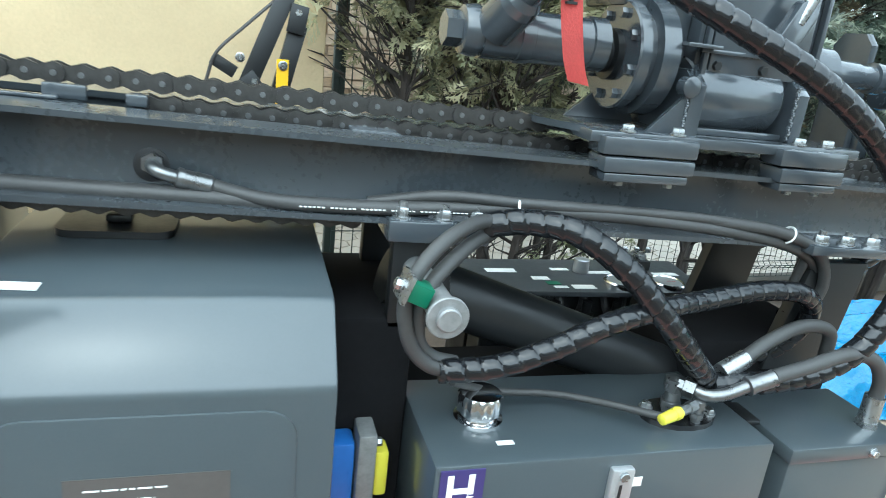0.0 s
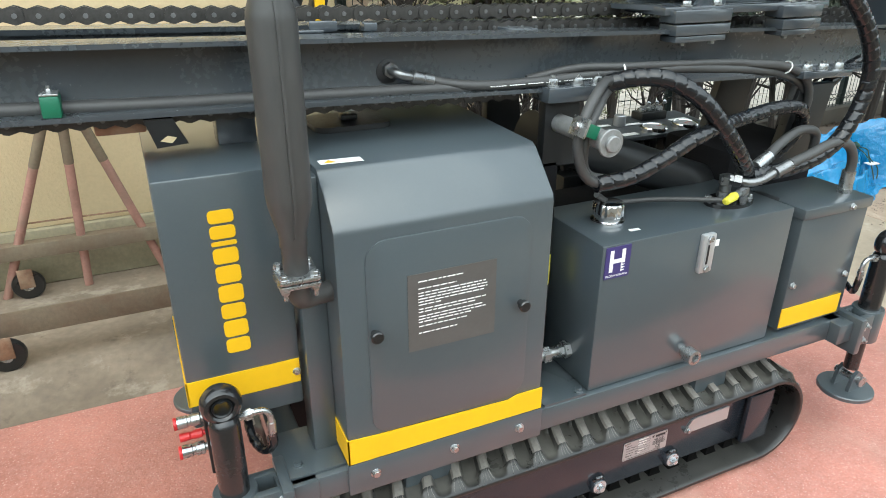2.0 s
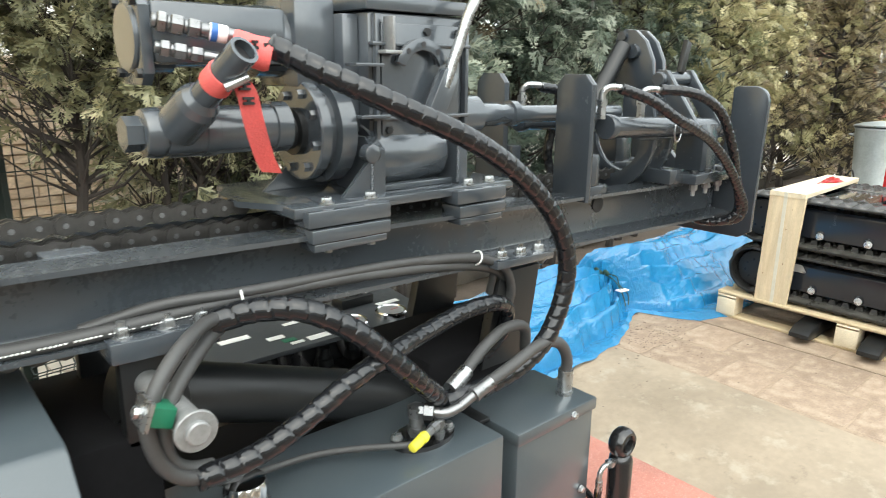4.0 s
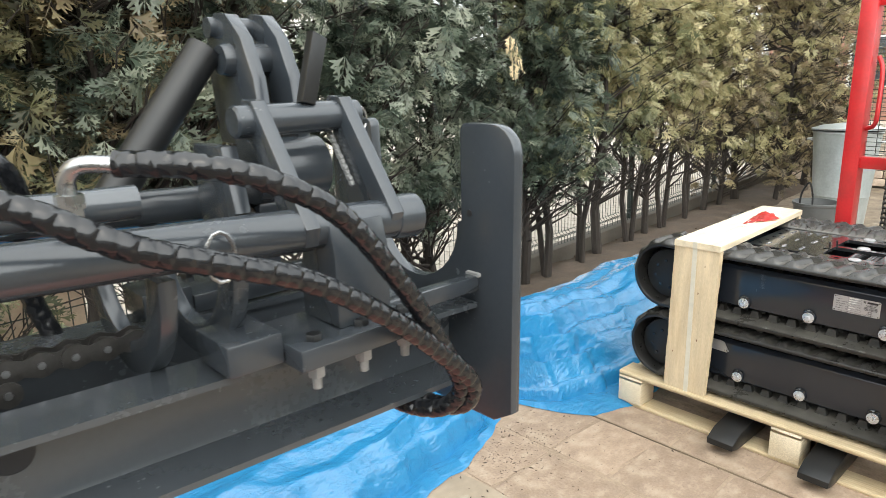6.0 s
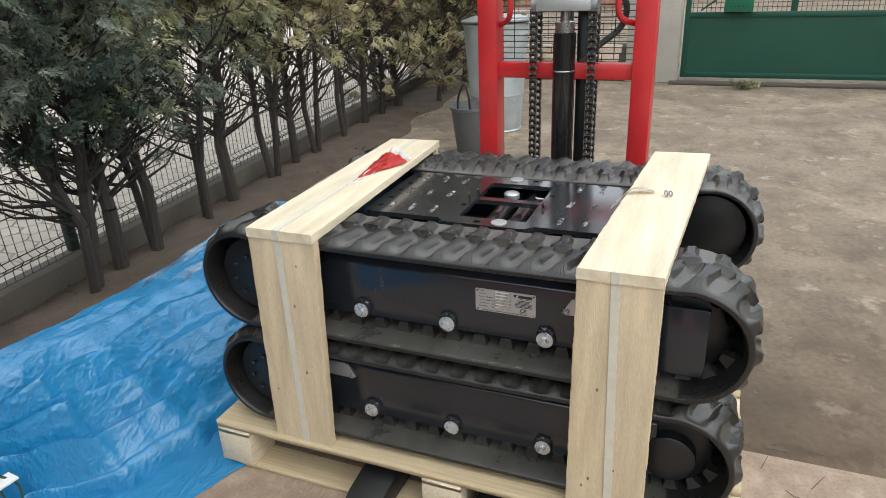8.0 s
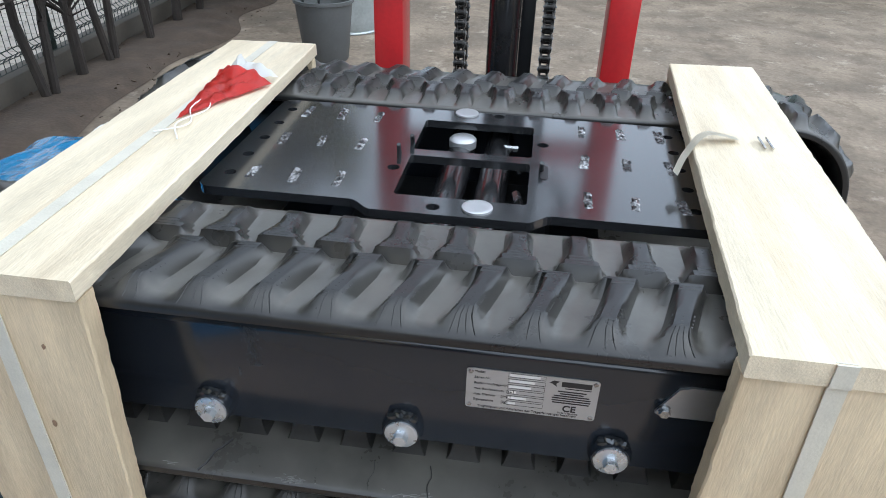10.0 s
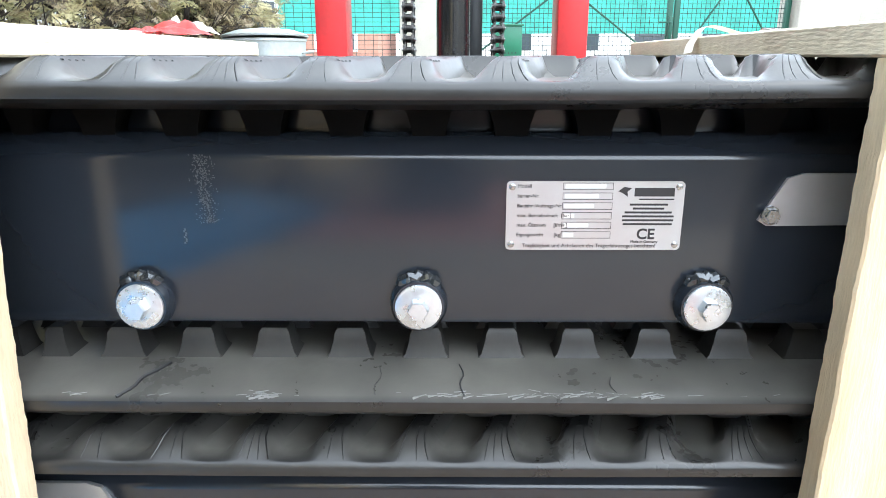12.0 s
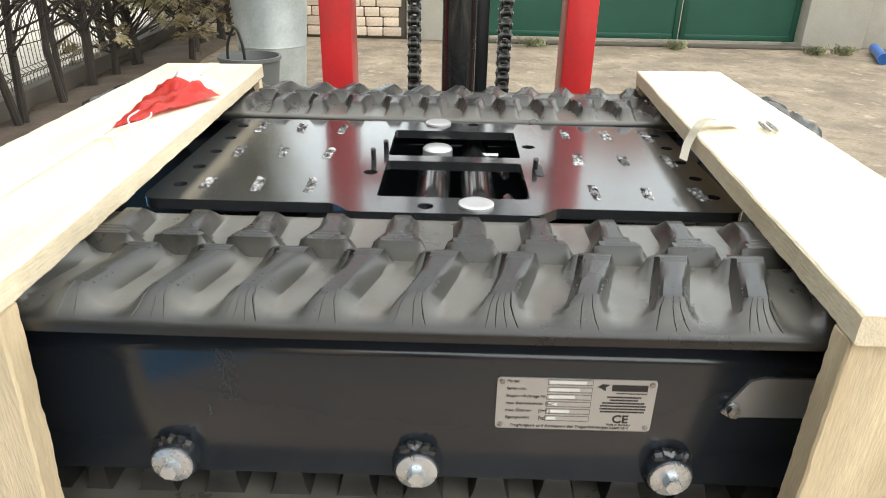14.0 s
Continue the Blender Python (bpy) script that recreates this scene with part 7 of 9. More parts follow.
hose("guarded_hose", [(1.40, 1.13, 0.95), (1.50, 1.14, 1.01), (1.60, 1.15, 1.08), (1.72, 1.17, 1.13)], 0.018, SPR, SG)
bm = B()
for k in range(40):
    x = 0.39 + k * 0.0068
    if k % 7 != 6:
        box(bm, x, x + 0.0045, 1.0845 + 0.004 * max(0, 1 - k / 10), 1.0875 + 0.004 * max(0, 1 - k / 10), 1.1600, 1.1618)
part("hose_print", bm, WHITE, rig)
# elbow and crimp of the hose from the web opening
bm = B()
sweep(bm, spline([(0.176, 1.165, 1.203), (0.178, 1.13, 1.202), (0.192, 1.118, 1.196), (0.218, 1.118, 1.189)], 0.006), 0.010, 12)
cyl(bm, (0.176, 1.158, 1.203), (0.176, 1.142, 1.203), 0.017, seg=6)
lathe(bm, (0.212, 1.118, 1.1915), (0.054, 0.005, -0.0135), [(0, 0.0125), (0.002, 0.015), (0.012, 0.015), (0.0125, 0.014), (0.026, 0.014), (0.0265, 0.015), (0.05, 0.015), (0.052, 0.0125)], 20)
part("hose_fitting", bm, FITTING, rig)
# cable ties
for p, ax in (((0.748, 1.085, 1.172), (1, -0.3, 0.1)), ((1.315, 1.09, 1.142), (1, 0, -0.4))):
    bm = B()
    a = Vector(ax).normalized()
    q = a.orthogonal().normalized()
    r_ = a.cross(q)
    sweep(bm, [Vector(p) + (q * math.cos(k * 0.4) + r_ * math.sin(k * 0.4)) * 0.0165 for k in range(17)], 0.0024, 6)
    part("cable_tie", bm, WHITE, rig, "white cable tie")

# ---------- spare undercarriages on a pallet ----------
CX, CY = 4.905, 1.262


def shortened(u):
    """The track is a little shorter than the rig's: its idler sits 8 cm further in."""
    return u if u > -0.30 else (-0.30 + (u + 0.30) * 0.6 if u > -0.50 else u + 0.08)


def undercarriage(z0, flip):
    uc = thing("crawler_undercarriage", (CX, CY, z0), "black crawler undercarriage with rubber tracks, strapped on a pallet", "undercarriage", "stacked undercarriages")
    track_side(uc, lambda u, w, z: Vector((4.46 + w, CY - shortened(u), z0 + z)), lambda a, b, c: Vector((b, -a, c)), not flip, flip)
    track_side(uc, lambda u, w, z: Vector((5.43 - w, CY - 0.06 + 0.955 * u, z0 + z - 0.006)), lambda a, b, c: Vector((-b, a, c)), False)
    for a, b in ((-0.30, -0.22), (0.14, 0.22)):
        bm = B()
        box(bm, 4.66, 5.23, CY + a, CY + b, z0 + 0.11, z0 + 0.23, 0.005)
        part("cross_beam", bm, STEELB, uc)
    return uc


undercarriage(0.178, True)
top_uc = undercarriage(0.516, False)
# deck plate of the upper unit: stepped outline, two openings, round holes
bm = B()
zt = 0.814
YL, YR, YA, YB = 1.586, 0.806, 1.325, 1.062
XF, XB = 4.770, 5.178


def deck_outline():
    pts = arc(XB - 0.02, YL - 0.02, 0.02, 0, 90, 6) + arc(XF + 0.02, YL - 0.02, 0.02, 90, 180, 6)
    pts += [(XF - 0.026 * ease(0, 1, k / 6), YA + 0.018 - 0.036 * k / 6) for k in range(7)]
    pts += [(XF - 0.026 * (1 - ease(0, 1, k / 6)), YB + 0.018 - 0.036 * k / 6) for k in range(7)]
    pts += arc(XF + 0.02, YR + 0.02, 0.02, 180, 270, 6) + arc(XB - 0.02, YR + 0.02, 0.02, 270, 360, 6)
    pts += [(XB + 0.026 * ease(0, 1, k / 6), YB - 0.018 + 0.036 * k / 6) for k in range(7)]
    pts += [(XB + 0.026 * (1 - ease(0, 1, k / 6)), YA - 0.018 + 0.036 * k / 6) for k in range(7)]
    return pts


loops = [deck_outline(), rrect(4.799, 4.950, 1.081, 1.284, 0.006, 3), rrect(4.977, 5.122, 1.079, 1.285, 0.006, 3)]
for k in range(5):
    for yy in (1.554, 0.832):
        loops.append(arc(4.825 + 0.0748 * k, yy, 0.0095, 0, 345, 15))
for xx, yy in ((4.767, 1.218), (4.894, 1.303), (5.168, 1.148), (5.038, 1.061)):
    loops.append(arc(xx, yy, 0.0105, 0, 345, 15))
rim = []
for lp in loops:
    vs = [bm.verts.new((x, y, zt)) for x, y in lp]
    rim += [bm.edges.new((vs[i - 1], vs[i])) for i in range(len(vs))]
bmesh.ops.triangle_fill(bm, use_beauty=True, use_dissolve=False, edges=rim)
bmesh.ops.recalc_face_normals(bm, faces=bm.faces)
ex = bmesh.ops.extrude_face_region(bm, geom=bm.faces[:])
bmesh.ops.translate(bm, verts=[v for v in ex["geom"] if isinstance(v, bmesh.types.BMVert)], vec=(0, 0, -0.014))
bmesh.ops.recalc_face_normals(bm, faces=bm.faces)
deck = part("deck_plate", bm, DECK, top_uc, "glossy black deck plate with openings and weld marks", flat=True)
rnd = random.Random(31)
for yy in (1.519, 1.450, 1.378, 0.990, 0.919, 0.848):
    for xx in (4.834, 4.978, 5.118):
        # a filled slot, ground rough, its long side across the plate
        bm = B()
        hx, hy, sk = rnd.uniform(0.024, 0.031), rnd.uniform(0.007, 0.0095), rnd.uniform(-0.12, 0.12)
        vs = {}
        for i in range(13):
            for j in range(6):
                a, c = i / 6 - 1, j / 2.5 - 1
                edge = i in (0, 12) or j in (0, 5)
                vs[i, j] = bm.verts.new((xx + hx * a + rnd.uniform(-0.0012, 0.0012), yy + hy * c + sk * hx * a + rnd.uniform(-0.001, 0.001), zt - 0.0006 if edge else zt + rnd.choice((0.0006, 0.001, 0.0028))))
        for i in range(12):
            for j in range(5):
                bm.faces.new((vs[i, j], vs[i + 1, j], vs[i + 1, j + 1], vs[i, j + 1]))
        part("weld_mark", bm, WELD, deck, "rough bright weld mark", flat=True)
for xx, yy in ((4.774, 1.153), (5.170, 1.212)):
    bm = B()
    lathe(bm, (xx, yy, zt), (0, 0, 1), [(0, 0.023), (0.003, 0.023), (0.0045, 0.020), (0.004, 0.015)], 28)
    part("cap", bm, ALU, deck, "bright round cap")
for y, z, r in ((1.215, 0.755, 0.028), (1.143, 0.755, 0.028)):
    bm = B()
    cyl(bm, (4.72, y, z), (5.19, y, z), r, seg=24)
    part("hydraulic_cylinder", bm, GLOSSB, top_uc)
bm = B()
lathe(bm, (5.10, 1.211, 0.775), (0, 0, 1), [(0, 0.026), (0.014, 0.026), (0.018, 0.022), (0.021, 0.010)], 24)
part("plug", bm, ALU, top_uc, "bright round plug")
for p, q, r in (((5.06, 1.105, 0.772), (5.015, 1.098, 0.772), 0.008), ((5.105, 1.15, 0.775), (5.105, 1.105, 0.775), 0.006), ((4.93, 1.100, 0.765), (4.90, 1.094, 0.765), 0.008)):
    bm = B()
    cyl(bm, p, q, r, seg=6)
    part("fitting", bm, ZINC, top_uc, "bright hydraulic fitting")
bm = B()
box(bm, 4.72, 5.17, 0.95, 1.42, 0.66, 0.67)
part("belly_plate", bm, BLACK, top_uc)
for xx, yy in ((5.00, 1.290), (4.955, 1.305), (4.925, 1.062)):
    bm = B()
    cyl(bm, (xx, yy, zt - 0.002), (xx - 0.007, yy, zt + 0.018), 0.004, seg=8)
    part("clip", bm, GLOSSB, deck)
bm = B()
prism(bm, rrect(4.893, 4.945, 1.051, 1.063, 0.0055, 4), "z", zt + 0.0003, zt + 0.0012)
part("slot", bm, INK, deck)

# cracks and scuffs on the belt's lower run
for wid, pts in ((0.0017, [(4.512, 1.452), (4.498, 1.462), (4.489, 1.470), (4.475, 1.473), (4.461, 1.482)]), (0.0007, [(4.510, 1.176), (4.495, 1.172), (4.482, 1.176), (4.464, 1.172)]), (0.0004, [(4.508, 1.252), (4.492, 1.249), (4.478, 1.254), (4.466, 1.252)]), (0.0004, [(4.492, 1.036), (4.480, 1.039), (4.470, 1.035)])):
    bm = B()
    sweep(bm, spline([(x, y, 0.5608 + wid * 0.5 - 0.0092 * (4.512 - x) / 0.048) for x, y in pts], 0.006), wid, 5)
    part("crack", bm, INK, top_uc)
bm = B()
rnd = random.Random(12)
for _ in range(120):
    y = rnd.choice((rnd.uniform(1.02, 1.24), rnd.uniform(0.98, 1.12), rnd.uniform(1.33, 1.37), rnd.uniform(0.85, 1.58)))
    w, l = rnd.uniform(0.0004, 0.0010), rnd.uniform(0.003, 0.014)
    dx = abs(rnd.gauss(0, 0.0035))
    box(bm, 4.4635 + dx, 4.4635 + dx + w, y, y + l, 0.5500, 0.5518 + dx * 0.19, 0.0, Matrix.Translation((4.4635, y, 0.55)) @ Matrix.Rotation(radians(rnd.uniform(-25, 25)), 4, "Z") @ Matrix.Translation((-4.4635, -y, -0.55)))
tagged(part("scuff", bm, SCUFF, top_uc, "pale scuffed rubber edge"), "pale scuffed rubber edge", "", kind="stuff")

# dried grey smear and a short scratch on the frame
bm = B()
rnd = random.Random(17)
for _ in range(420):
    t = rnd.random()
    y, z = 1.407 - 0.004 * t + rnd.gauss(0, 0.0045), 0.760 - 0.062 * t
    a, b = rnd.uniform(0.0002, 0.0011), rnd.uniform(0.0002, 0.0010)
    bm.faces.new([bm.verts.new((4.5146, y + p * a, z + q * b)) for p, q in ((-1, -0.4), (0.2, -1), (1, 0.3), (-0.3, 1))])
for k in range(8):
    y, z = 1.426 + 0.001 * math.sin(k * 2), 0.692 - 0.0018 * k
    bm.faces.new([bm.verts.new((4.5146, y + p * 0.0009, z + q * 0.0011)) for p, q in ((-1, -1), (1, -0.7), (0.8, 1), (-0.6, 0.8))])
tagged(part("dried_smear", bm, SMEAR, top_uc), "dried grey smear on the paint", "", kind="stuff")

# pallet
pal = thing("pallet", (4.92, 1.225, 0), "new pine transport pallet", "pallet")
bm = B()
box(bm, -0.5, 0.5, -0.5, 0.5, -0.5, 0.5, 0.012)
pb_y, pb_x = mesh_of("board", bm, WOODY), None
bm = B()
box(bm, -0.5, 0.5, -0.5, 0.5, -0.5, 0.5, 0.012)
pb_x = mesh_of("board", bm, WOODX)
PY0, PY1, PX0, PX1 = 0.44, 2.0, 4.42, 5.40
for xc, w in ((4.48, 0.12), (4.68, 0.10), (4.91, 0.12), (5.14, 0.10), (5.34, 0.12)):
    piece("deck_board", pb_y, pal, Matrix.Translation((xc, (PY0 + PY1) / 2, 0.166)) @ Matrix.Diagonal((w, PY1 - PY0, 0.022, 1)))
for yc in (PY0 + 0.06, 1.22, PY1 - 0.06):
    piece("stringer", pb_x, pal, Matrix.Translation(((PX0 + PX1) / 2, yc, 0.144)) @ Matrix.Diagonal((PX1 - PX0, 0.12, 0.021, 1)))
    for xc in (4.48, 4.91, 5.34):
        piece("block", pb_x, pal, Matrix.Translation((xc, yc, 0.0785)) @ Matrix.Diagonal((0.12, 0.12, 0.110, 1)))
for xc in (4.48, 4.91, 5.34):
    piece("bottom_board", pb_y, pal, Matrix.Translation((xc, (PY0 + PY1) / 2, 0.012)) @ Matrix.Diagonal((0.10, PY1 - PY0, 0.022, 1)))


# plank frames and straps over the stack
def sawn(bm, near, far, n, seed):
    """A rough-sawn board between two four-cornered ends, with slightly ragged edges."""
    near, far = [Vector(p) for p in near], [Vector(p) for p in far]
    rings = []
    for i in range(n + 1):
        t = i / n
        c = [a.lerp(b, t) for a, b in zip(near, far)]
        mid = sum(c, Vector()) / 4
        ring = []
        for k in range(4):
            for other in (c[k - 1], c[(k + 1) % 4]):
                p = c[k] + (other - c[k]).normalized() * 0.0022
                j = 0.0011 * noise.noise((i * 0.9, k * 3.1, seed)) + 0.0013 * noise.noise((i * 0.17, k * 5.3, seed + 4))
                ring.append(bm.verts.new(p + (p - mid).normalized() * j))
        rings.append(ring)
    for a, b in zip(rings, rings[1:]):
        for k in range(8):
            bm.faces.new((a[k], a[(k + 1) % 8], b[(k + 1) % 8], b[k]))
    bm.faces.new(rings[0][::-1]), bm.faces.new(rings[-1])
    bmesh.ops.recalc_face_normals(bm, faces=bm.faces)
    return bm


def plank_frame(name, yt, yl, yb, label):
    """yt, yl: the two edges of the front upright at its top and foot; yb: those of the top board at its far end."""
    fr = thing(name, (4.445, sum(yt) / 2, 0.178), label, "plank frame", "plank frames")
    foot = [(4.428, yl[0], 0.178), (4.456, yl[0], 0.178), (4.456, yl[1], 0.178), (4.428, yl[1], 0.178)]
    top = [(4.428, yt[0], 0.842), (4.456, yt[0], 0.842), (4.456, yt[1], 0.842), (4.428, yt[1], 0.842)]
    part("upright_board", sawn(B(), foot, top, 90, yt[0]), WOOD, fr)
    z0, z1, xe = 0.8425, 0.870, 5.44 if yt[0] < 1 else 5.405
    near = [(4.423, yt[0], z0), (4.423, yt[1], z0), (4.423, yt[1], z1), (4.423, yt[0], z1)]
    far = [(xe, yb[0], z0), (xe - 0.012, yb[1], z0), (xe - 0.012, yb[1], z1), (xe, yb[0], z1)]
    part("top_board", sawn(B(), near, far, 140, yt[1]), WOODX, fr)
    foot = [(xe - 0.036, yb[0], 0.178), (xe - 0.014, yb[0], 0.178), (xe - 0.014, yb[1], 0.178), (xe - 0.036, yb[1], 0.178)]
    part("upright_board", sawn(B(), foot, [(x, y, 0.842) for x, y, z in foot], 40, yb[0]), WOOD, fr)
    bm = B()
    m = sum(yt) / 2 + 0.008
    ml, mb = sum(yl) / 2 - 0.012, sum(yb) / 2
    prism(bm, [(m - 0.010, 0.8705), (m + 0.010, 0.8705), (ml + 0.010, 0.16), (ml - 0.010, 0.16)], "x", 4.4248, 4.4266)
    box(bm, 4.4205, 4.4225, m - 0.010, m + 0.010, 0.843, 0.8708)
    if yt[0] > 1:
        prism(bm, [(4.4205, m - 0.010), (4.4205, m + 0.010), (xe - 0.008, mb + 0.010), (xe - 0.008, mb - 0.010)], "z", 0.8708, 0.8720)
    part("strap", bm, TAPE, fr, "white woven plastic strap")
    rr = random.Random(int(yt[0] * 100))
    for _ in range(4):
        bm = B()
        f = rr.uniform(0.1, 0.9)
        z = 0.178 + 0.664 * f
        lo, hi = yl[0] + (yt[0] - yl[0]) * f, yl[1] + (yt[1] - yl[1]) * f
        y, r = rr.uniform(lo + 0.02, hi - 0.02), rr.uniform(0.002, 0.0038)
        prism(bm, [(y + r * math.cos(k * 0.628) * rr.uniform(0.7, 1.2), z + r * 1.7 * math.sin(k * 0.628) * rr.uniform(0.7, 1.2)) for k in range(10)], "x", 4.4262, 4.4272)
        part("knot", bm, RUST, fr)
    return fr


plank_frame("plank_frame", (1.549, 1.756), (1.576, 1.771), (1.589, 1.787), "pine plank frame with strap over the stack, red film on top")
rf_ = plank_frame("plank_frame", (0.674, 0.864), (0.676, 0.870), (0.617, 0.797), "pine plank frame with strap over the stack and its buckle")
bm = B()
pts = [(4.98, 0.755, 0.874), (4.965, 0.81, 0.884), (4.93, 0.842, 0.862), (4.885, 0.862, 0.846)]
prev = None
for p in spline(pts, 0.01):
    a, b = bm.verts.new(p + Vector((0.011, 0, 0))), bm.verts.new(p + Vector((-0.011, -0.004, 0.002)))
    if prev:
        bm.faces.new((prev[0], prev[1], b, a))
    prev = (a, b)
bmesh.ops.solidify(bm, geom=bm.faces[:], thickness=0.0015)
part("strap_tail", bm, TAPE, rf_, "loose strap end")
bm = B()
for k in range(2):
    pts = [Vector((4.965 + 0.02 * math.cos(a), 0.72 - k * 0.012 + 0.004 * math.sin(a), 0.877 + 0.004 * math.sin(a))) for a in [i * 0.524 for i in range(13)]]
    sweep(bm, pts, 0.0018, 6)
part("buckle", bm, ZINC, rf_)

# crumpled red film with a white corner on one frame
def film_patch(a, b, c, lift, n, seed):
    """A three-cornered crumpled sheet."""
    bm = B()
    a, b, c = Vector(a), Vector(b), Vector(c)
    rows = []
    for i in range(n + 1):
        row = []
        for k in range(i + 1):
            u, v = i / n, (k / i if i else 0)
            p = a + (b.lerp(c, v) - a) * u
            edge = min(1.0, 3 * min(v, 1 - v) + 0.25) if i else 0
            z = 0.873 + lift * u * edge * (0.35 + 0.9 * abs(noise.noise((p.x * 24, p.y * 30, seed)))) + 0.004 * noise.noise((p.x * 60, p.y * 60, seed))
            row.append(bm.verts.new((p.x, p.y, max(0.8722, z))))
        rows.append(row)
    for i in range(n):
        for k in range(i + 1):
            bm.faces.new((rows[i][k], rows[i + 1][k], rows[i + 1][k + 1]))
            if k < i:
                bm.faces.new((rows[i][k], rows[i + 1][k + 1], rows[i][k + 1]))
    bmesh.ops.solidify(bm, geom=bm.faces[:], thickness=0.0006)
    return bm


film = solid("red_film", film_patch((4.885, 1.665, 0), (5.135, 1.70, 0), (5.085, 1.575, 0), 0.034, 22, 1.3), FILM, "crumpled red plastic film with a white corner lying on a plank", "plastic film", kind="")
part("white_corner", film_patch((5.05, 1.665, 0), (5.16, 1.69, 0), (5.12, 1.575, 0), 0.05, 14, 4.1), WHITE, film, "white printed corner")
bm = B()
for k in range(2):
    sweep(bm, spline([(4.80 + 0.02 * k, 1.62 + 0.05 * k, 0.8745), (4.86, 1.65 - 0.02 * k, 0.876), (4.93, 1.63 + 0.03 * k, 0.8765), (5.0, 1.66, 0.8765)], 0.01), 0.0012, 5)
part("string", bm, WHITE, film, "thin white strings")
# ---------- red hand stacker behind the pallet ----------
stk = thing("hand_stacker", (5.75, 1.2, 0), "red hand stacker with black cylinder, forks under the pallet", "stacker")
SXS = 5.66
for y0, y1 in ((1.437, 1.514), (0.845, 0.92)):
    bm = B()
    box(bm, SXS, SXS + 0.10, y0, y1, 0.06, 1.95, 0.004)
    part("mast_post", bm, RED, stk)
for y in (1.437, 0.92):
    bm = B()
    s = 1 if y > 1.2 else -1
    sweep(bm, spline([(SXS + 0.05, y - 0.02 * s, 1.62), (SXS + 0.02, y - 0.05 * s, 1.55), (SXS - 0.01, y - 0.06 * s, 1.36), (SXS + 0.0, y - 0.05 * s, 1.29), (SXS + 0.05, y - 0.0 * s, 1.262)], 0.012), 0.011, 10)
    part("grip", bm, RED, stk)
for z0, z1 in ((1.065, 1.125), (0.10, 0.2), (1.86, 1.93)):
    bm = B()
    box(bm, SXS + 0.02, SXS + 0.06, 0.92, 1.437, z0, z1, 0.004)
    part("cross_bar", bm, RED, stk)
bm = B()
cyl(bm, (SXS + 0.02, 1.175, 0.12), (SXS + 0.02, 1.175, 1.235), 0.042, seg=28)
lc = part("lift_cylinder", bm, GLOSSB, stk, "black hydraulic lift cylinder")
bm = B()
lathe(bm, (SXS + 0.02, 1.175, 1.235), (0, 0, 1), [(0, 0.034), (0.002, 0.036), (0.04, 0.036), (0.042, 0.018), (0.09, 0.018)], 24)
part("gland_nut", bm, ZINC, lc)
bm = B()
box(bm, SXS - 0.03, SXS + 0.07, 1.075, 1.275, 1.315, 1.365, 0.005)
part("yoke", bm, ALU, lc)
bm = B()
pts = [Vector((SXS + 0.02 + 0.0445 * math.cos(a), 1.175 + 0.0445 * math.sin(a), 1.098)) for a in [k * 0.349 for k in range(19)]]
sweep(bm, pts, 0.003, 6)
part("band", bm, ZINC, lc)
for y in (1.285, 1.065):
    bm = B()
    lathe(bm, (SXS + 0.02, y - 0.012, 1.335), (0, 1, 0), [(0, 0.036), (0.024, 0.036)], 20)
    pul = part("pulley", bm, PINM, stk)
    for xo in (-0.036, 0.036):
        chain(pul, 0.12, 1.33, 0.0254, 0.011, 0.0085, lambda z, xo=xo, y=y: Matrix.Translation((SXS + 0.02 + xo, y, z)) @ Matrix.Rotation(radians(-90), 4, "Y"))
hb = B()
sweep(hb, spline([(SXS + 0.08, 1.27, 1.36), (SXS + 0.09, 1.20, 1.40), (SXS + 0.1, 1.05, 1.40), (SXS + 0.1, 0.97, 1.34), (SXS + 0.1, 0.98, 1.25), (SXS + 0.09, 1.06, 1.18), (SXS + 0.08, 1.12, 1.12)], 0.012), 0.012, 10)
part("hose", hb, HOSE, stk)
bm = B()
box(bm, SXS + 0.08, SXS + 0.16, 1.10, 1.14, 0.2, 1.36, 0.004)
part("back_column", bm, BLACK, stk)
bm = B()
z = 1.13
while z < 1.9:
    wire(bm, (SXS + 0.085, 0.92, z), (SXS + 0.085, 1.437, z), 0.0018)
    z += 0.022
for y in (1.0, 1.1, 1.2, 1.3, 1.39):
    wire(bm, (SXS + 0.087, y, 1.13), (SXS + 0.087, y, 1.9), 0.0018)
part("guard_mesh", bm, FENCEM, stk)
for y0 in (1.375, 1.01):
    bm = B()
    prism(bm, [(4.30, 0.045), (4.36, 0.03), (5.66, 0.03), (5.66, 0.13), (4.62, 0.13), (4.36, 0.10), (4.30, 0.07)], "y", y0, y0 + 0.115, 0.008)
    part("fork", bm, BLACK, stk, "black steel fork tip")
bm = B()
box(bm, SXS + 0.02, SXS + 0.9, 0.86, 1.50, 0.06, 0.12, 0.01)
part("base", bm, RED, stk)

# ---------- bin and bucket ----------
bn = thing("metal_bin", (9.15, 2.55, 0), "galvanised round metal bin with a lid", "bin")
bm = B()
lathe(bm, (9.15, 2.55, 0.0), (0, 0, 1), [(0, 0.23), (0.01, 0.235), (0.02, 0.228), (0.33, 0.25), (0.335, 0.256), (0.35, 0.252), (0.94, 0.295), (0.945, 0.305), (0.96, 0.305), (0.965, 0.295)], 40)
part("body", bm, GALV, bn)
bm = B()
lathe(bm, (9.15, 2.55, 0.967), (0.05, 0.02, 1), [(0, 0.315), (0.014, 0.318), (0.02, 0.31), (0.05, 0.22), (0.07, 0.05)], 40)
part("lid", bm, GALV, bn)
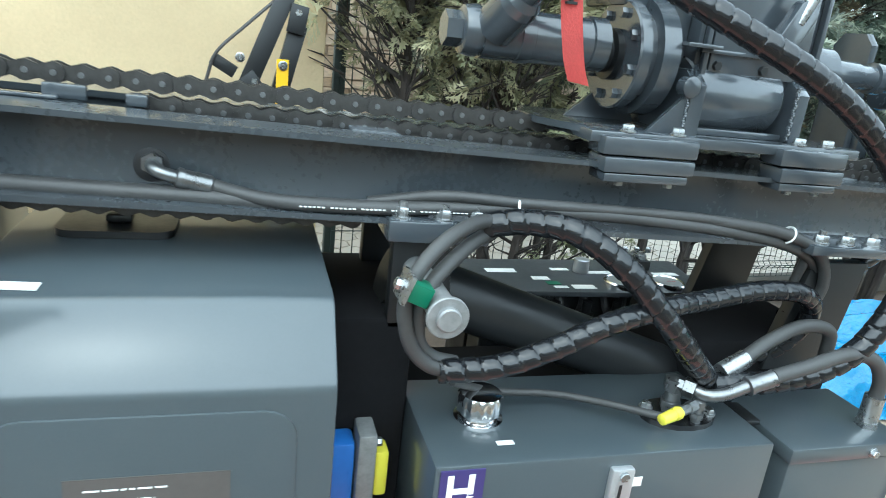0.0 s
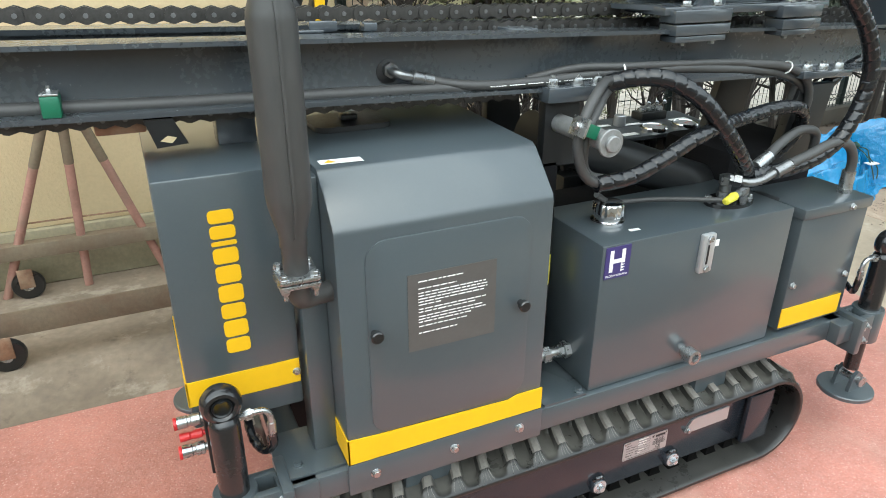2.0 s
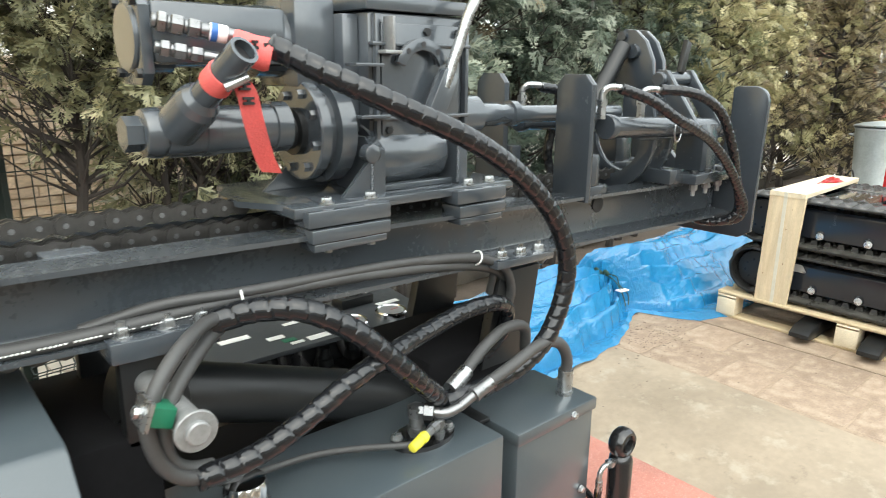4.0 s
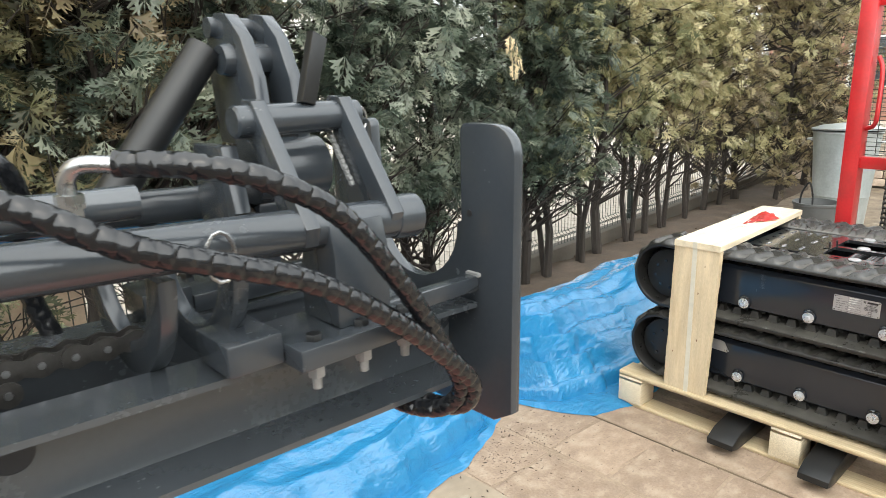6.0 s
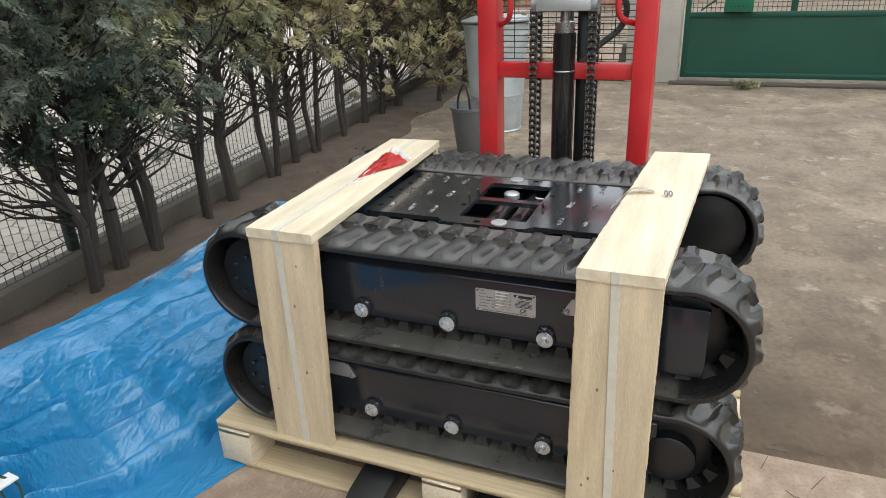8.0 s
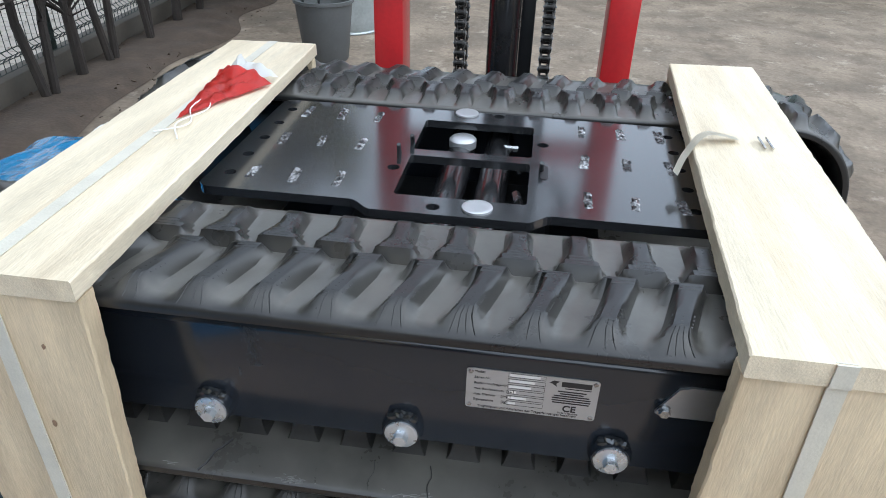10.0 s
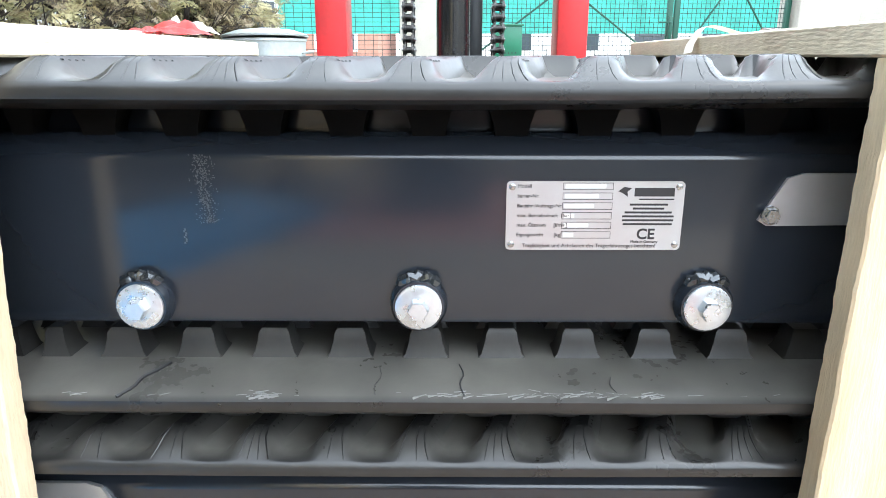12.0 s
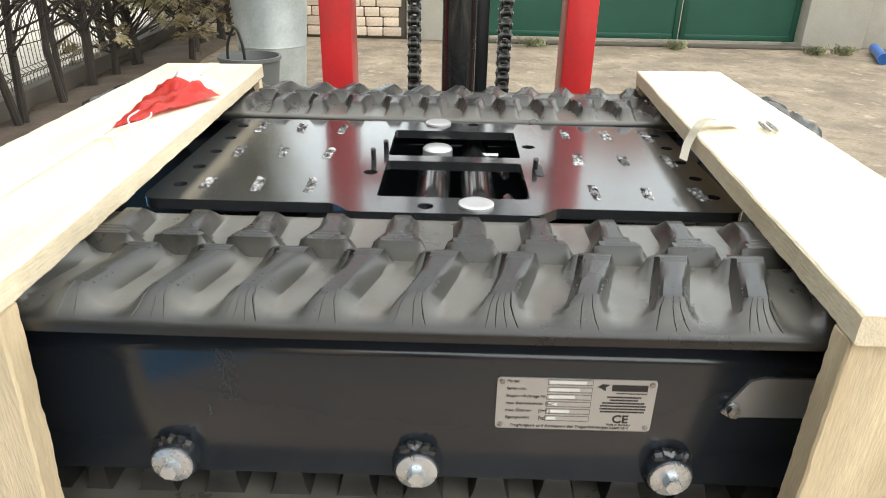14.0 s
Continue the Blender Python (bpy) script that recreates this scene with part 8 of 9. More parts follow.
for s in (-1, 1):
    bm = B()
    sweep(bm, spline([(9.15 - 0.06, 2.55 + s * 0.28, 0.86), (9.15 - 0.06, 2.55 + s * 0.34, 0.87), (9.15 + 0.06, 2.55 + s * 0.34, 0.87), (9.15 + 0.06, 2.55 + s * 0.28, 0.86)], 0.01), 0.008, 8)
    part("handle", bm, GALV, bn)
bk = thing("bucket", (8.3, 2.48, 0), "grey plastic bucket with a black handle", "bucket")
bm = B()
lathe(bm, (8.3, 2.48, 0.0), (0, 0, 1), [(0, 0.14), (0.01, 0.146), (0.365, 0.186), (0.37, 0.198), (0.39, 0.198), (0.391, 0.184), (0.05, 0.135)], 28)
part("body", bm, BUCKET, bk)
bm = B()
sweep(bm, spline([(8.27, 2.50, 0.33), (8.27, 2.51, 0.46), (8.27, 2.545, 0.56), (8.27, 2.60, 0.46), (8.27, 2.61, 0.33)], 0.012), 0.009, 8)
part("handle", bm, BLACK, bk)

# ---------- blue tarpaulin bundle ----------
tp = thing("tarpaulin_bundle", (3.9, 2.7, 0), "long bundle wrapped in shiny blue tarpaulin tied with rope", "tarpaulin")


def tarp_section(x):
    """Front edge, back edge and crest of the bundle at x."""
    pinch = math.exp(-((x - 3.97) / 0.20) ** 2)
    pts = ((1.0, 2.06), (2.65, 2.12), (3.4, 2.22), (3.8, 2.29), (3.95, 2.38), (4.05, 2.44), (4.12, 2.33), (4.22, 2.20), (4.48, 2.12), (5.0, 2.16), (7.0, 2.30))
    for (xa, ya), (xb, yb) in zip(pts, pts[1:]):
        if xa <= x <= xb:
            y0 = ya + (yb - ya) * (x - xa) / (xb - xa)
    left = 1 - ease(3.95, 4.3, x)
    y1 = 3.04 - 0.06 * pinch + 0.03 * (x - 3.9) - 0.09 * left
    crest = (0.35 - 0.05 * ease(4.1, 4.8, x) - 0.045 * left) * (1 - 0.34 * pinch) + 0.06 * ease(5.1, 5.6, x)
    f = min(1.0, max(0.0, (x - 1.3) / 0.5), 1.0) * min(1.0, max(0.0, (6.6 - x) / 0.5))
    return y0, y1, crest * (0.25 + 0.75 * f)


bm = B()
nx, ny = 560, 150
rows = []
for i in range(nx + 1):
    x = 1.3 + 5.3 * i / nx
    y0, y1, cr = tarp_section(x)
    row = []
    for j in range(ny + 1):
        v = j / ny
        y = y0 + (y1 - y0) * v
        hump = max(0.0, 1 - abs(2 * v ** 1.2 - 1) ** 2.8) ** 0.52
        z = cr * hump * (0.93 + 0.10 * math.sin(v * 9 + x * 0.8))
        # folds drawn towards the rope, long creases and fine crumples
        dx = x - 3.97
        near = math.exp(-abs(dx) / (0.55 if dx > 0 else 0.40))
        wav = v * 25 + 1.6 * noise.noise((x * 2.0, v * 3, 0)) + (1.6 if dx > 0 else 0)
        fold = 0.085 * near * (1 - 2 * abs((wav / math.pi) % 1.0 - 0.5) * 2) * min(1.0, abs(dx) / 0.06 + 0.25)
        rid = lambda a, b, c: 1 - 2 * abs(noise.noise((a, b, c)))
        crum = 0.030 * noise.noise((x * 0.9, y * 1.7, 0.7)) + 0.018 * rid(x * 0.9 + y * 1.6, y * 2.3 - x * 0.5, 3.1) - 0.020
        # flat facets that meet in straight creases, long ones along the bundle and small ones across
        wx, wy = x + 0.05 * noise.noise((x * 3, y * 3, 6.0)), y + z * 0.8
        for a, b, c, amp in ((1.6, 6.5, 1.0, 0.052), (5.0, 8.0, 4.0, 0.016), (12.0, 15.0, 7.0, 0.0075)):
            dist = noise.voronoi((wx * a + wy * 1.3, wy * b - wx * 0.9, c))[0]
            crum += amp * (dist[0] - 0.45)
        crum += 0.0012 * (rid(x * 19 + y * 9, y * 25 - x * 7, 7.7) - 0.6)
        edge = min(1.0, v * 9, (1 - v) * 9)
        z = max(0.010, z + (fold + crum) * edge)
        y += 0.035 * noise.noise((x * 3.5, v * 2, 5.5)) + 0.018 * noise.noise((x * 11, v * 2, 1.5))
        row.append(bm.verts.new((x, y, z)))
    rows.append(row)
for i in range(nx):
    for j in range(ny):
        bm.faces.new((rows[i][j], rows[i + 1][j], rows[i + 1][j + 1], rows[i][j + 1]))
# hem that lies out on the ground in front
hem = []
for i in range(nx + 1):
    x = 1.3 + 5.3 * i / nx
    y0, y1, cr = tarp_section(x)
    w = 0.09 + 0.07 * noise.noise((x * 2.2, 0, 8)) + 0.10 * ease(4.02, 4.15, x)
    p = rows[i][0].co
    hem.append((rows[i][0], bm.verts.new((x, p.y - w * 0.55, 0.024 + 0.014 * noise.noise((x * 9, 1, 1)))), bm.verts.new((x, p.y - w, 0.0075))))
for a, b in zip(hem, hem[1:]):
    bm.faces.new((a[1], b[1], b[0], a[0])), bm.faces.new((a[2], b[2], b[1], a[1]))
part("sheet", bm, TARP, tp)
bm = B()
pts = []
y0, y1, cr = tarp_section(3.97)
for k in range(46):
    v = 0.01 + 0.95 * k / 45
    hump = max(0.0, 1 - abs(2 * v ** 1.2 - 1) ** 2.6) ** 0.62
    pts.append(Vector((3.97 + 0.04 * math.sin(v * 6) - 0.06 * v, y0 + (y1 - y0) * v, cr * hump + 0.034)))
sweep(bm, pts, 0.0038, 8)
sweep(bm, [p + Vector((0.03 + 0.02 * math.sin(k * 0.6), 0, 0.004)) for k, p in enumerate(pts)], 0.004, 8)
for k in range(5):
    bmesh.ops.create_icosphere(bm, subdivisions=2, radius=0.018, matrix=Matrix.Translation(pts[20] + Vector((0.02 * math.sin(k * 2), 0.025 * k - 0.05, 0.01))))
part("rope", bm, ROPE, tp, "dark green knotted rope")
bm = B()
q = pts[5]
prism(bm, [(q.x - 0.035, q.y - 0.02), (q.x + 0.045, q.y - 0.03), (q.x + 0.05, q.y + 0.02), (q.x - 0.03, q.y + 0.03)], "z", q.z + 0.004, q.z + 0.010)
part("tag", bm, WHITE, tp, "white paper tag")

# crumpled shopping bag on the far end of the bundle
y0, y1, cr = tarp_section(5.85)
bag = thing("plastic_bag", (5.85, 2.5, cr - 0.03), "crumpled white plastic bag with red print on the tarpaulin", "bag")
for nm, mat, r, c, lab in (("bag_body", WHITE, 0.055, (5.87, 2.48, cr + 0.025), ""), ("red_print", FILM, 0.048, (5.84, 2.455, cr + 0.03), "red printed part")):
    bm = B()
    bmesh.ops.create_icosphere(bm, subdivisions=4, radius=r)
    for v in bm.verts:
        v.co = v.co * (1 + 0.5 * noise.noise(v.co * 22) - 0.35 * abs(noise.noise(v.co * 45 + Vector((3, 1, 2))))) + Vector(c)
        v.co.z = max(v.co.z, cr - 0.03)
    part(nm, bm, mat, bag, lab, flat=True)

# ---------- loader arm behind the rig ----------
arm = thing("loader_arm", (0.32, 2.69, 0.0), "dark folded loader arm with a yellow sticker beside the wall", "loader arm")
arm.scale = (1, 1, 1.02)


def bar(bm, a, b, w, y0, y1, bev=0.003):
    a, b = Vector((a[0], 0, a[1])), Vector((b[0], 0, b[1]))
    d = (b - a).normalized()
    n = Vector((-d.z, 0, d.x)) * w / 2
    prism(bm, [((a + n).x, (a + n).z), ((b + n).x, (b + n).z), ((b - n).x, (b - n).z), ((a - n).x, (a - n).z)], "y", y0, y1, bev)


bm = B()
bar(bm, (0.440, 1.500), (0.262, 1.05), 0.064, 2.65, 2.73)
bar(bm, (0.262, 1.05), (0.14, 0.55), 0.075, 2.65, 2.73)
part("upper_arm", bm, BLACK, arm)
bm = B()
bar(bm, (0.484, 1.455), (0.468, 1.36), 0.062, 2.63, 2.66)
bar(bm, (0.482, 1.39), (0.405, 1.08), 0.062, 2.66, 2.73)
bar(bm, (0.405, 1.08), (0.37, 0.45), 0.062, 2.66, 2.73)
part("lower_arm", bm, BLACK, arm)
bm = B()
box(bm, 0.408, 0.450, 2.642, 2.658, 1.0, 1.268)
part("yellow_sticker", bm, YELLOW, arm)
bm = B()
bar(bm, (0.185, 1.250), (0.265, 1.205), 0.042, 2.67, 2.71)
bar(bm, (0.272, 1.125), (0.352, 1.19), 0.085, 2.635, 2.65)
part("linkage", bm, BLACK, arm)
for x, z in ((0.478, 1.43), (0.282, 1.262), (0.333, 1.183), (0.43, 1.247)):
    bm = B()
    hexbolt(bm, (x, 2.64, z), (0, -1, 0), 0.013, 0.010, 0.017)
    part("bolt", bm, ZINC, arm)
bm = B()
sweep(bm, spline([(0.405, 2.67, 1.47), (0.30, 2.66, 1.37), (0.205, 2.66, 1.275), (0.175, 2.67, 1.20), (0.145, 2.67, 1.06), (0.13, 2.67, 0.9)], 0.015), 0.006, 8)
part("cable", bm, HOSE, arm)
bm = B()
box(bm, 0.0, 0.55, 2.57, 2.82, 0.0, 0.46, 0.02)
part("base", bm, BLACK, arm)

# ---------- rusty trolleys and trestle by the wall ----------
tr = thing("trolley", (-0.7, 2.62, 0), "long rusty steel trolley frame on rubber castors", "trolley")
bm = B()
box(bm, -2.4, -0.12, 2.36, 2.41, 0.135, 0.20, 0.003)
box(bm, -2.4, -0.12, 2.350, 2.3575, 0.13, 0.23, 0.002)
part("front_rail", bm, RAILP, tr, "weathered olive-grey painted rail")
bm = B()
box(bm, -2.4, 0.1, 2.90, 2.96, 0.205, 0.272, 0.003)
part("rear_rail", bm, RAILP, tr)
bm = B()
box(bm, -2.4, -2.34, 2.36, 2.96, 0.14, 0.20, 0.003)
part("end_rail", bm, RUST, tr)
for x, y in ((-0.92, 2.34), (-0.90, 2.95), (-2.2, 2.36)):
    bm = B()
    lathe(bm, (x, y - 0.018, 0.066), (0, 1, 0), [(0, 0.045), (0.003, 0.062), (0.01, 0.066), (0.028, 0.066), (0.033, 0.062), (0.036, 0.045)], 26)
    w = part("castor", bm, RUBBER, tr, "black rubber castor")
    bm = B()
    lathe(bm, (x, y - 0.0205, 0.066), (0, 1, 0), [(0, 0.022), (0.041, 0.022)], 18)
    part("hub", bm, ZINC, w)
    bm = B()
    box(bm, x - 0.03, x + 0.03, y - 0.028, y - 0.022, 0.06, 0.15, 0.002)
    part("fork", bm, RUST, w)
ts = thing("trestle", (-0.58, 2.85, 0), "rusty tube trestle with faded pink paint", "trestle")
for a, b in (((-0.61, 2.79, 0.98), (-1.0, 2.985, 0.0)), ((-0.60, 2.80, 0.98), (-0.67, 2.985, 0.0)), ((-0.595, 2.79, 0.98), (-0.325, 2.98, 0.0))):
    a, b = Vector(a), Vector(b)
    bm = B()
    cyl(bm, a.lerp(b, 0.36), b, 0.0185, seg=14)
    part("leg", bm, LEGP, ts, "rusty tube with faded pink paint")
    bm = B()
    cyl(bm, a, a.lerp(b, 0.37), 0.020, seg=14)
    part("leg_sleeve", bm, RAILP, ts, "weathered grey tube")
bm = B()
for a, b in (((-0.86, 2.92, 0.36), (-0.645, 2.92, 0.36)), ((-0.645, 2.92, 0.36), (-0.425, 2.91, 0.36))):
    cyl(bm, a, b, 0.004, seg=6)
part("brace", bm, RUST, ts)
bm = B()
box(bm, -0.69, -0.51, 2.70, 2.88, 0.97, 1.0, 0.004)
part("top_plate", bm, RUST, ts)

# ---------- hedge of cypress trees ----------
def frond(bm, m, size, rnd, n=6):
    """A flat drooping spray in one piece: a stem with paired branchlets, each with small side leaflets."""
    bend = rnd.uniform(-0.45, -0.05)
    w0 = size * 0.012
    stem = []
    for k in range(n + 1):
        t = k / n
        stem.append((t, bm.verts.new(m @ Vector((size * t, w0 * (1 - t), size * bend * t * t))), bm.verts.new(m @ Vector((size * t, -w0 * (1 - t) - 0.0004, size * bend * t * t)))))
    for (_, a, b2), (_, c, d) in zip(stem, stem[1:]):
        bm.faces.new((a, b2, d, c))
    for k in range(n):
        t = k / n
        for s in (1, -1):
            base = stem[k][1 if s > 0 else 2]
            ln = size * (0.50 * (1 - t) ** 0.8 + 0.10) * rnd.uniform(0.75, 1.15)
            d = Vector((0.80, s * 0.6, 0)).normalized()
            q = Vector((d.y, -d.x, 0)) * s
            p = Vector((size * t, 0, size * bend * t * t))
            sag = Vector((0, 0, rnd.uniform(-0.22, -0.02) * ln))
            a1, a2, t1, t2 = (bm.verts.new(m @ w) for w in (p + d * ln * 0.45 + q * ln * 0.085 + sag * 0.4, p + d * ln * 0.45 - q * ln * 0.085 + sag * 0.4, p + d * ln + q * ln * 0.035 + sag, p + d * ln * 0.97 - q * ln * 0.045 + sag))
            bm.faces.new((base, a1, t1, t2, a2))
            for v, sg in ((a1, 1), (a2, -1)):
                e, g, h = (bm.verts.new(m @ w) for w in (p + d * ln * 0.84 + q * sg * ln * 0.27 + sag * 0.8, p + d * ln * 0.76 + q * sg * ln * 0.30 + sag * 0.8, p + d * ln * 0.70 + q * sg * ln * 0.06 + sag * 0.5))
                bm.faces.new((v, h, e, g))


def tree_meshes(seed, height, crown0, wide, count, bare):
    rnd = random.Random(seed)
    bt, bc = B(), B()
    stems = []
    for s in range(rnd.choice((1, 2, 2))):
        a = rnd.uniform(0, 6.28)
        lean = rnd.uniform(0.08, 0.30) if s else rnd.uniform(0.0, 0.09)
        pts = [Vector((0.04 * s * math.cos(a), 0.04 * s * math.sin(a), -0.03))]
        for k in range(1, 9):
            z = height * 0.95 * k / 8
            pts.append(Vector((lean * z * math.cos(a) + rnd.uniform(-0.045, 0.045), lean * 0.6 * z * math.sin(a) + rnd.uniform(-0.045, 0.045), z)))
        stems.append(pts)
        r0 = rnd.uniform(0.024, 0.042) * (1 if s == 0 else 0.7)
        for (k, p), q in zip(enumerate(pts), pts[1:]):
            cyl(bt, p, q, r0 * (1 - 0.11 * k), r0 * (1 - 0.11 * (k + 1)), seg=8, cap=False)
    limbs = []
    for _ in range(190 if seed == 20 else 130):
        st = rnd.choice(stems)
        z = rnd.uniform(bare, height * 0.9)
        k = min(int(z / (height * 0.95) * 8), 7)
        f = z / (height * 0.95) * 8 - k
        p = st[k].lerp(st[k + 1], min(f, 1))
        a = rnd.uniform(0, 6.28)
        ln = wide * rnd.uniform(0.45, 1.0) * (1.0 - 0.35 * z / height)
        up = rnd.uniform(0.3, 1.1) if z < crown0 + 0.5 else rnd.uniform(0.0, 0.6)
        d = Vector((math.cos(a), math.sin(a) * 0.8, up)).normalized()
        pts = [p, p + d * ln * 0.5 + Vector((0, 0, rnd.uniform(-0.03, 0.05))), p + d * ln + Vector((0, 0, rnd.uniform(0.0, 0.12)))]
        r = rnd.uniform(0.006, 0.014)
        for i in range(2):
            cyl(bt, pts[i], pts[i + 1], r * (1 - 0.4 * i), r * (0.6 - 0.35 * i), seg=5, cap=False)
        limbs.append(pts)
        for _ in range(3):
            t = rnd.uniform(0.3, 1.0)
            b0 = pts[0].lerp(pts[2], t)
            d2 = (d + Vector((rnd.uniform(-0.9, 0.9), rnd.uniform(-0.9, 0.9), rnd.uniform(-0.3, 0.8)))).normalized()
            cyl(bt, b0, b0 + d2 * rnd.uniform(0.08, 0.22), 0.004, 0.0015, seg=4, cap=False)
    made = 0
    while made < count:
        pts = rnd.choice(limbs)
        tip = pts[0].lerp(pts[2], rnd.uniform(0.35, 1.25))
        c = tip + Vector((rnd.gauss(0, 0.09), rnd.gauss(0, 0.09), rnd.gauss(0, 0.10)))
        edge = crown0 + 0.16 * math.sin(c.x * 5 + seed) + rnd.gauss(0, 0.10)
        if c.z < edge or rnd.random() < 0.25 * (1 - min(1, (c.z - edge) / 0.35)):
            continue
        out = Vector((c.x, c.y, 0))
        out = out.normalized() if out.length > 0.02 else Vector((1, 0, 0))
        base = math.degrees(math.atan2(out.y, out.x)) + rnd.gauss(0, 45)
        inner = min((c - p).length for p in pts) < 0.10
        for _ in range(rnd.choice((2, 3, 4))):
            m = Matrix.Translation(c) @ Euler((rnd.gauss(0, 0.7), rnd.gauss(0.30, 0.5), radians(base + rnd.gauss(0, 40)))).to_matrix().to_4x4()
            frond(bc, m, rnd.uniform(0.11, 0.17) if inner else rnd.uniform(0.055, 0.13), rnd, 4)
            made += 1
    return bt, bc


KINDS = []
for seed, (hgt, c0, wide, cnt, bare, lm) in enumerate(((3.3, 0.95, 0.66, 2500, 0.35, LEAFG), (3.2, 0.85, 0.64, 2500, 0.3, LEAFG), (3.3, 0.95, 0.58, 1800, 0.4, LEAFY), (3.1, 1.0, 0.58, 1500, 0.3, LEAFB), (3.2, 0.22, 0.72, 1600, 0.12, LEAFB), (3.3, 0.35, 0.70, 1600, 0.15, LEAFY), (3.2, 0.38, 0.68, 1900, 0.15, LEAFM), (3.2, 1.42, 0.54, 2300, 1.0, LEAFO), (3.1, 0.95, 0.46, 1100, 0.25, LEAFO), (2.9, 1.12, 0.60, 900, 0.8, LEAFB), (3.2, 0.92, 0.62, 2000, 0.35, LEAFM))):
    bt, bc = tree_meshes(11 + seed, hgt, c0, wide, cnt, bare)
    KINDS.append((mesh_of("trunk", bt, BARK), mesh_of("crown", bc, lm, flat=True)))

TREE_LABEL = ("dark green cypress of the hedge with bare lower trunk", "green cypress of the hedge with several stems", "yellowing cypress of the hedge with sparse crown", "browning cypress of the hedge with dry inner twigs", "brown bushy cypress with foliage down to the ground", "olive bushy cypress with low branches", "green and yellowing bushy cypress with low branches", "olive cypress beside the wall with bare lower twigs", "olive and brown bushy cypress with dry twigs", "half-dead cypress with a tangle of dry brown twigs", "green and yellowing cypress of the hedge with bare trunk")


def tree(x, dy, k, turn, s, low=0.0):
    tr = thing("cypress_tree", (x, fence_y(x) - 0.18 + dy, 0.02 - low), TREE_LABEL[k], "tree", "hedge cypresses")
    tr.rotation_euler, tr.scale = (0, 0, radians(turn)), (s, s, s)
    for nm, me in zip(("trunk", "crown"), KINDS[k]):
        ob = new(nm, me)
        ob.parent = tr
    return tr


rnd = random.Random(3)
spots = [(0.96, 7), (1.34, 8), (1.42, 7), (1.62, 8), (1.85, 6), (2.1, 7), (2.45, 9), (2.72, 1), (2.95, 9), (3.2, 0), (3.70, 0), (4.26, 1), (4.40, 0), (5.22, 0), (5.46, 10), (5.72, 1), (6.22, 2), (6.6, 10), (7.08, 2), (7.5, 3), (7.8, 2),
         (8.35, 2), (8.9, 3), (9.35, 4), (9.75, 5), (10.15, 4), (10.55, 5), (10.95, 4), (11.4, 5), (11.8, 4)]
for i, (x, k) in enumerate(spots):
    tree(x, rnd.uniform(-0.06, 0.06) - (0.3 if x > 10 else 0.0), k, rnd.uniform(0, 360), rnd.uniform(0.94, 1.06) * (1.16 if x > 8.8 else 1.0), 0.0)

# a dry straw-coloured spray caught in the foliage
near_tree = min((o for o in bpy.data.objects if o.name.startswith("cypress_tree")), key=lambda o: abs(o.location.x - 4.2))
bm = B()
rnd = random.Random(8)
for k in range(5):
    frond(bm, pose(4.16 + rnd.uniform(-0.02, 0.02), 2.45 + rnd.uniform(-0.02, 0.02), 1.75 - 0.03 * k, 0, rnd.uniform(78, 92), rnd.uniform(0, 360)), 0.075, rnd, 5)
me = mesh_of("dry_spray", bm, STRAW, flat=True)
ob = new("dry_spray", me)
ob.parent = near_tree
ob.matrix_basis = (Matrix.Translation(near_tree.location) @ near_tree.rotation_euler.to_matrix().to_4x4() @ Matrix.Diagonal((*near_tree.scale, 1))).inverted()
ob["label"] = "dry straw-coloured spray"

# weeds at the foot of the gate, and a blue pipe lying there
rnd = random.Random(52)
bm = B()
for _ in range(26):
    frond(bm, pose(rnd.gauss(0, 0.05), rnd.gauss(0, 0.07), 0.0, 0, rnd.uniform(-85, -40), rnd.uniform(0, 360)), rnd.uniform(0.07, 0.15), rnd, 4)
weed_me = mesh_of("weed", bm, LEAFM, flat=True)
for x, y in ((11.33, -2.62), (11.40, -2.95), (11.52, -1.2), (11.5, 0.35)):
    wd = new("weed", weed_me)
    wd.location = (x, y, 0.003)
    tagged(wd, "small green weed tuft growing from the concrete", "weed", "weeds at the gate")
pipe = thing("plastic_pipe", (11.2, -3.2, 0.0), "short blue plastic pipe lying on the ground", "pipe")
bm = B()
lathe(bm, (10.86, -3.06, 0.055), (0.75, -0.32, 0.0), [(0, 0.044), (0.0, 0.054), (0.10, 0.054), (0.102, 0.050), (0.80, 0.050), (0.80, 0.044), (0.0, 0.044)], 24)
part("tube", bm, BLUEP, pipe)

# pavers of the neighbouring yard that show between the trunks
V, Fc = [], []
rot = Matrix.Rotation(math.atan(0.0914), 3, "Z")
org = Vector((0.9, fence_y(0.9) + 0.17, 0))
R6 = 0.105
for j in range(22):
    for i in range(int(10.4 / (R6 * 1.732))):
        cx, cy = (i + 0.5 * (j % 2)) * R6 * 1.732 + 0.1, j * R6 * 1.5 + 0.11
        k = len(V)
        for rr, zz in ((R6 - 0.005, 0.005), (R6 - 0.009, 0.016)):
            V += [tuple(org + rot @ Vector((cx + rr * math.sin(q * math.pi / 3), cy + rr * math.cos(q * math.pi / 3), zz))) for q in range(6)]
        Fc += [tuple(k + 6 + q for q in (5, 4, 3, 2, 1, 0))] + [(k + q, k + 6 + q, k + 6 + (q + 1) % 6, k + (q + 1) % 6) for q in range(6)]
me = bpy.data.meshes.new("pavers")
me.from_pydata(V, [], Fc)
me.materials.append(PAVER)
pav = new("pavers", me)
pav.parent = yard
pav.matrix_parent_inverse = Matrix.Translation(-yard.location)
tagged(pav, "", "", kind="stuff")

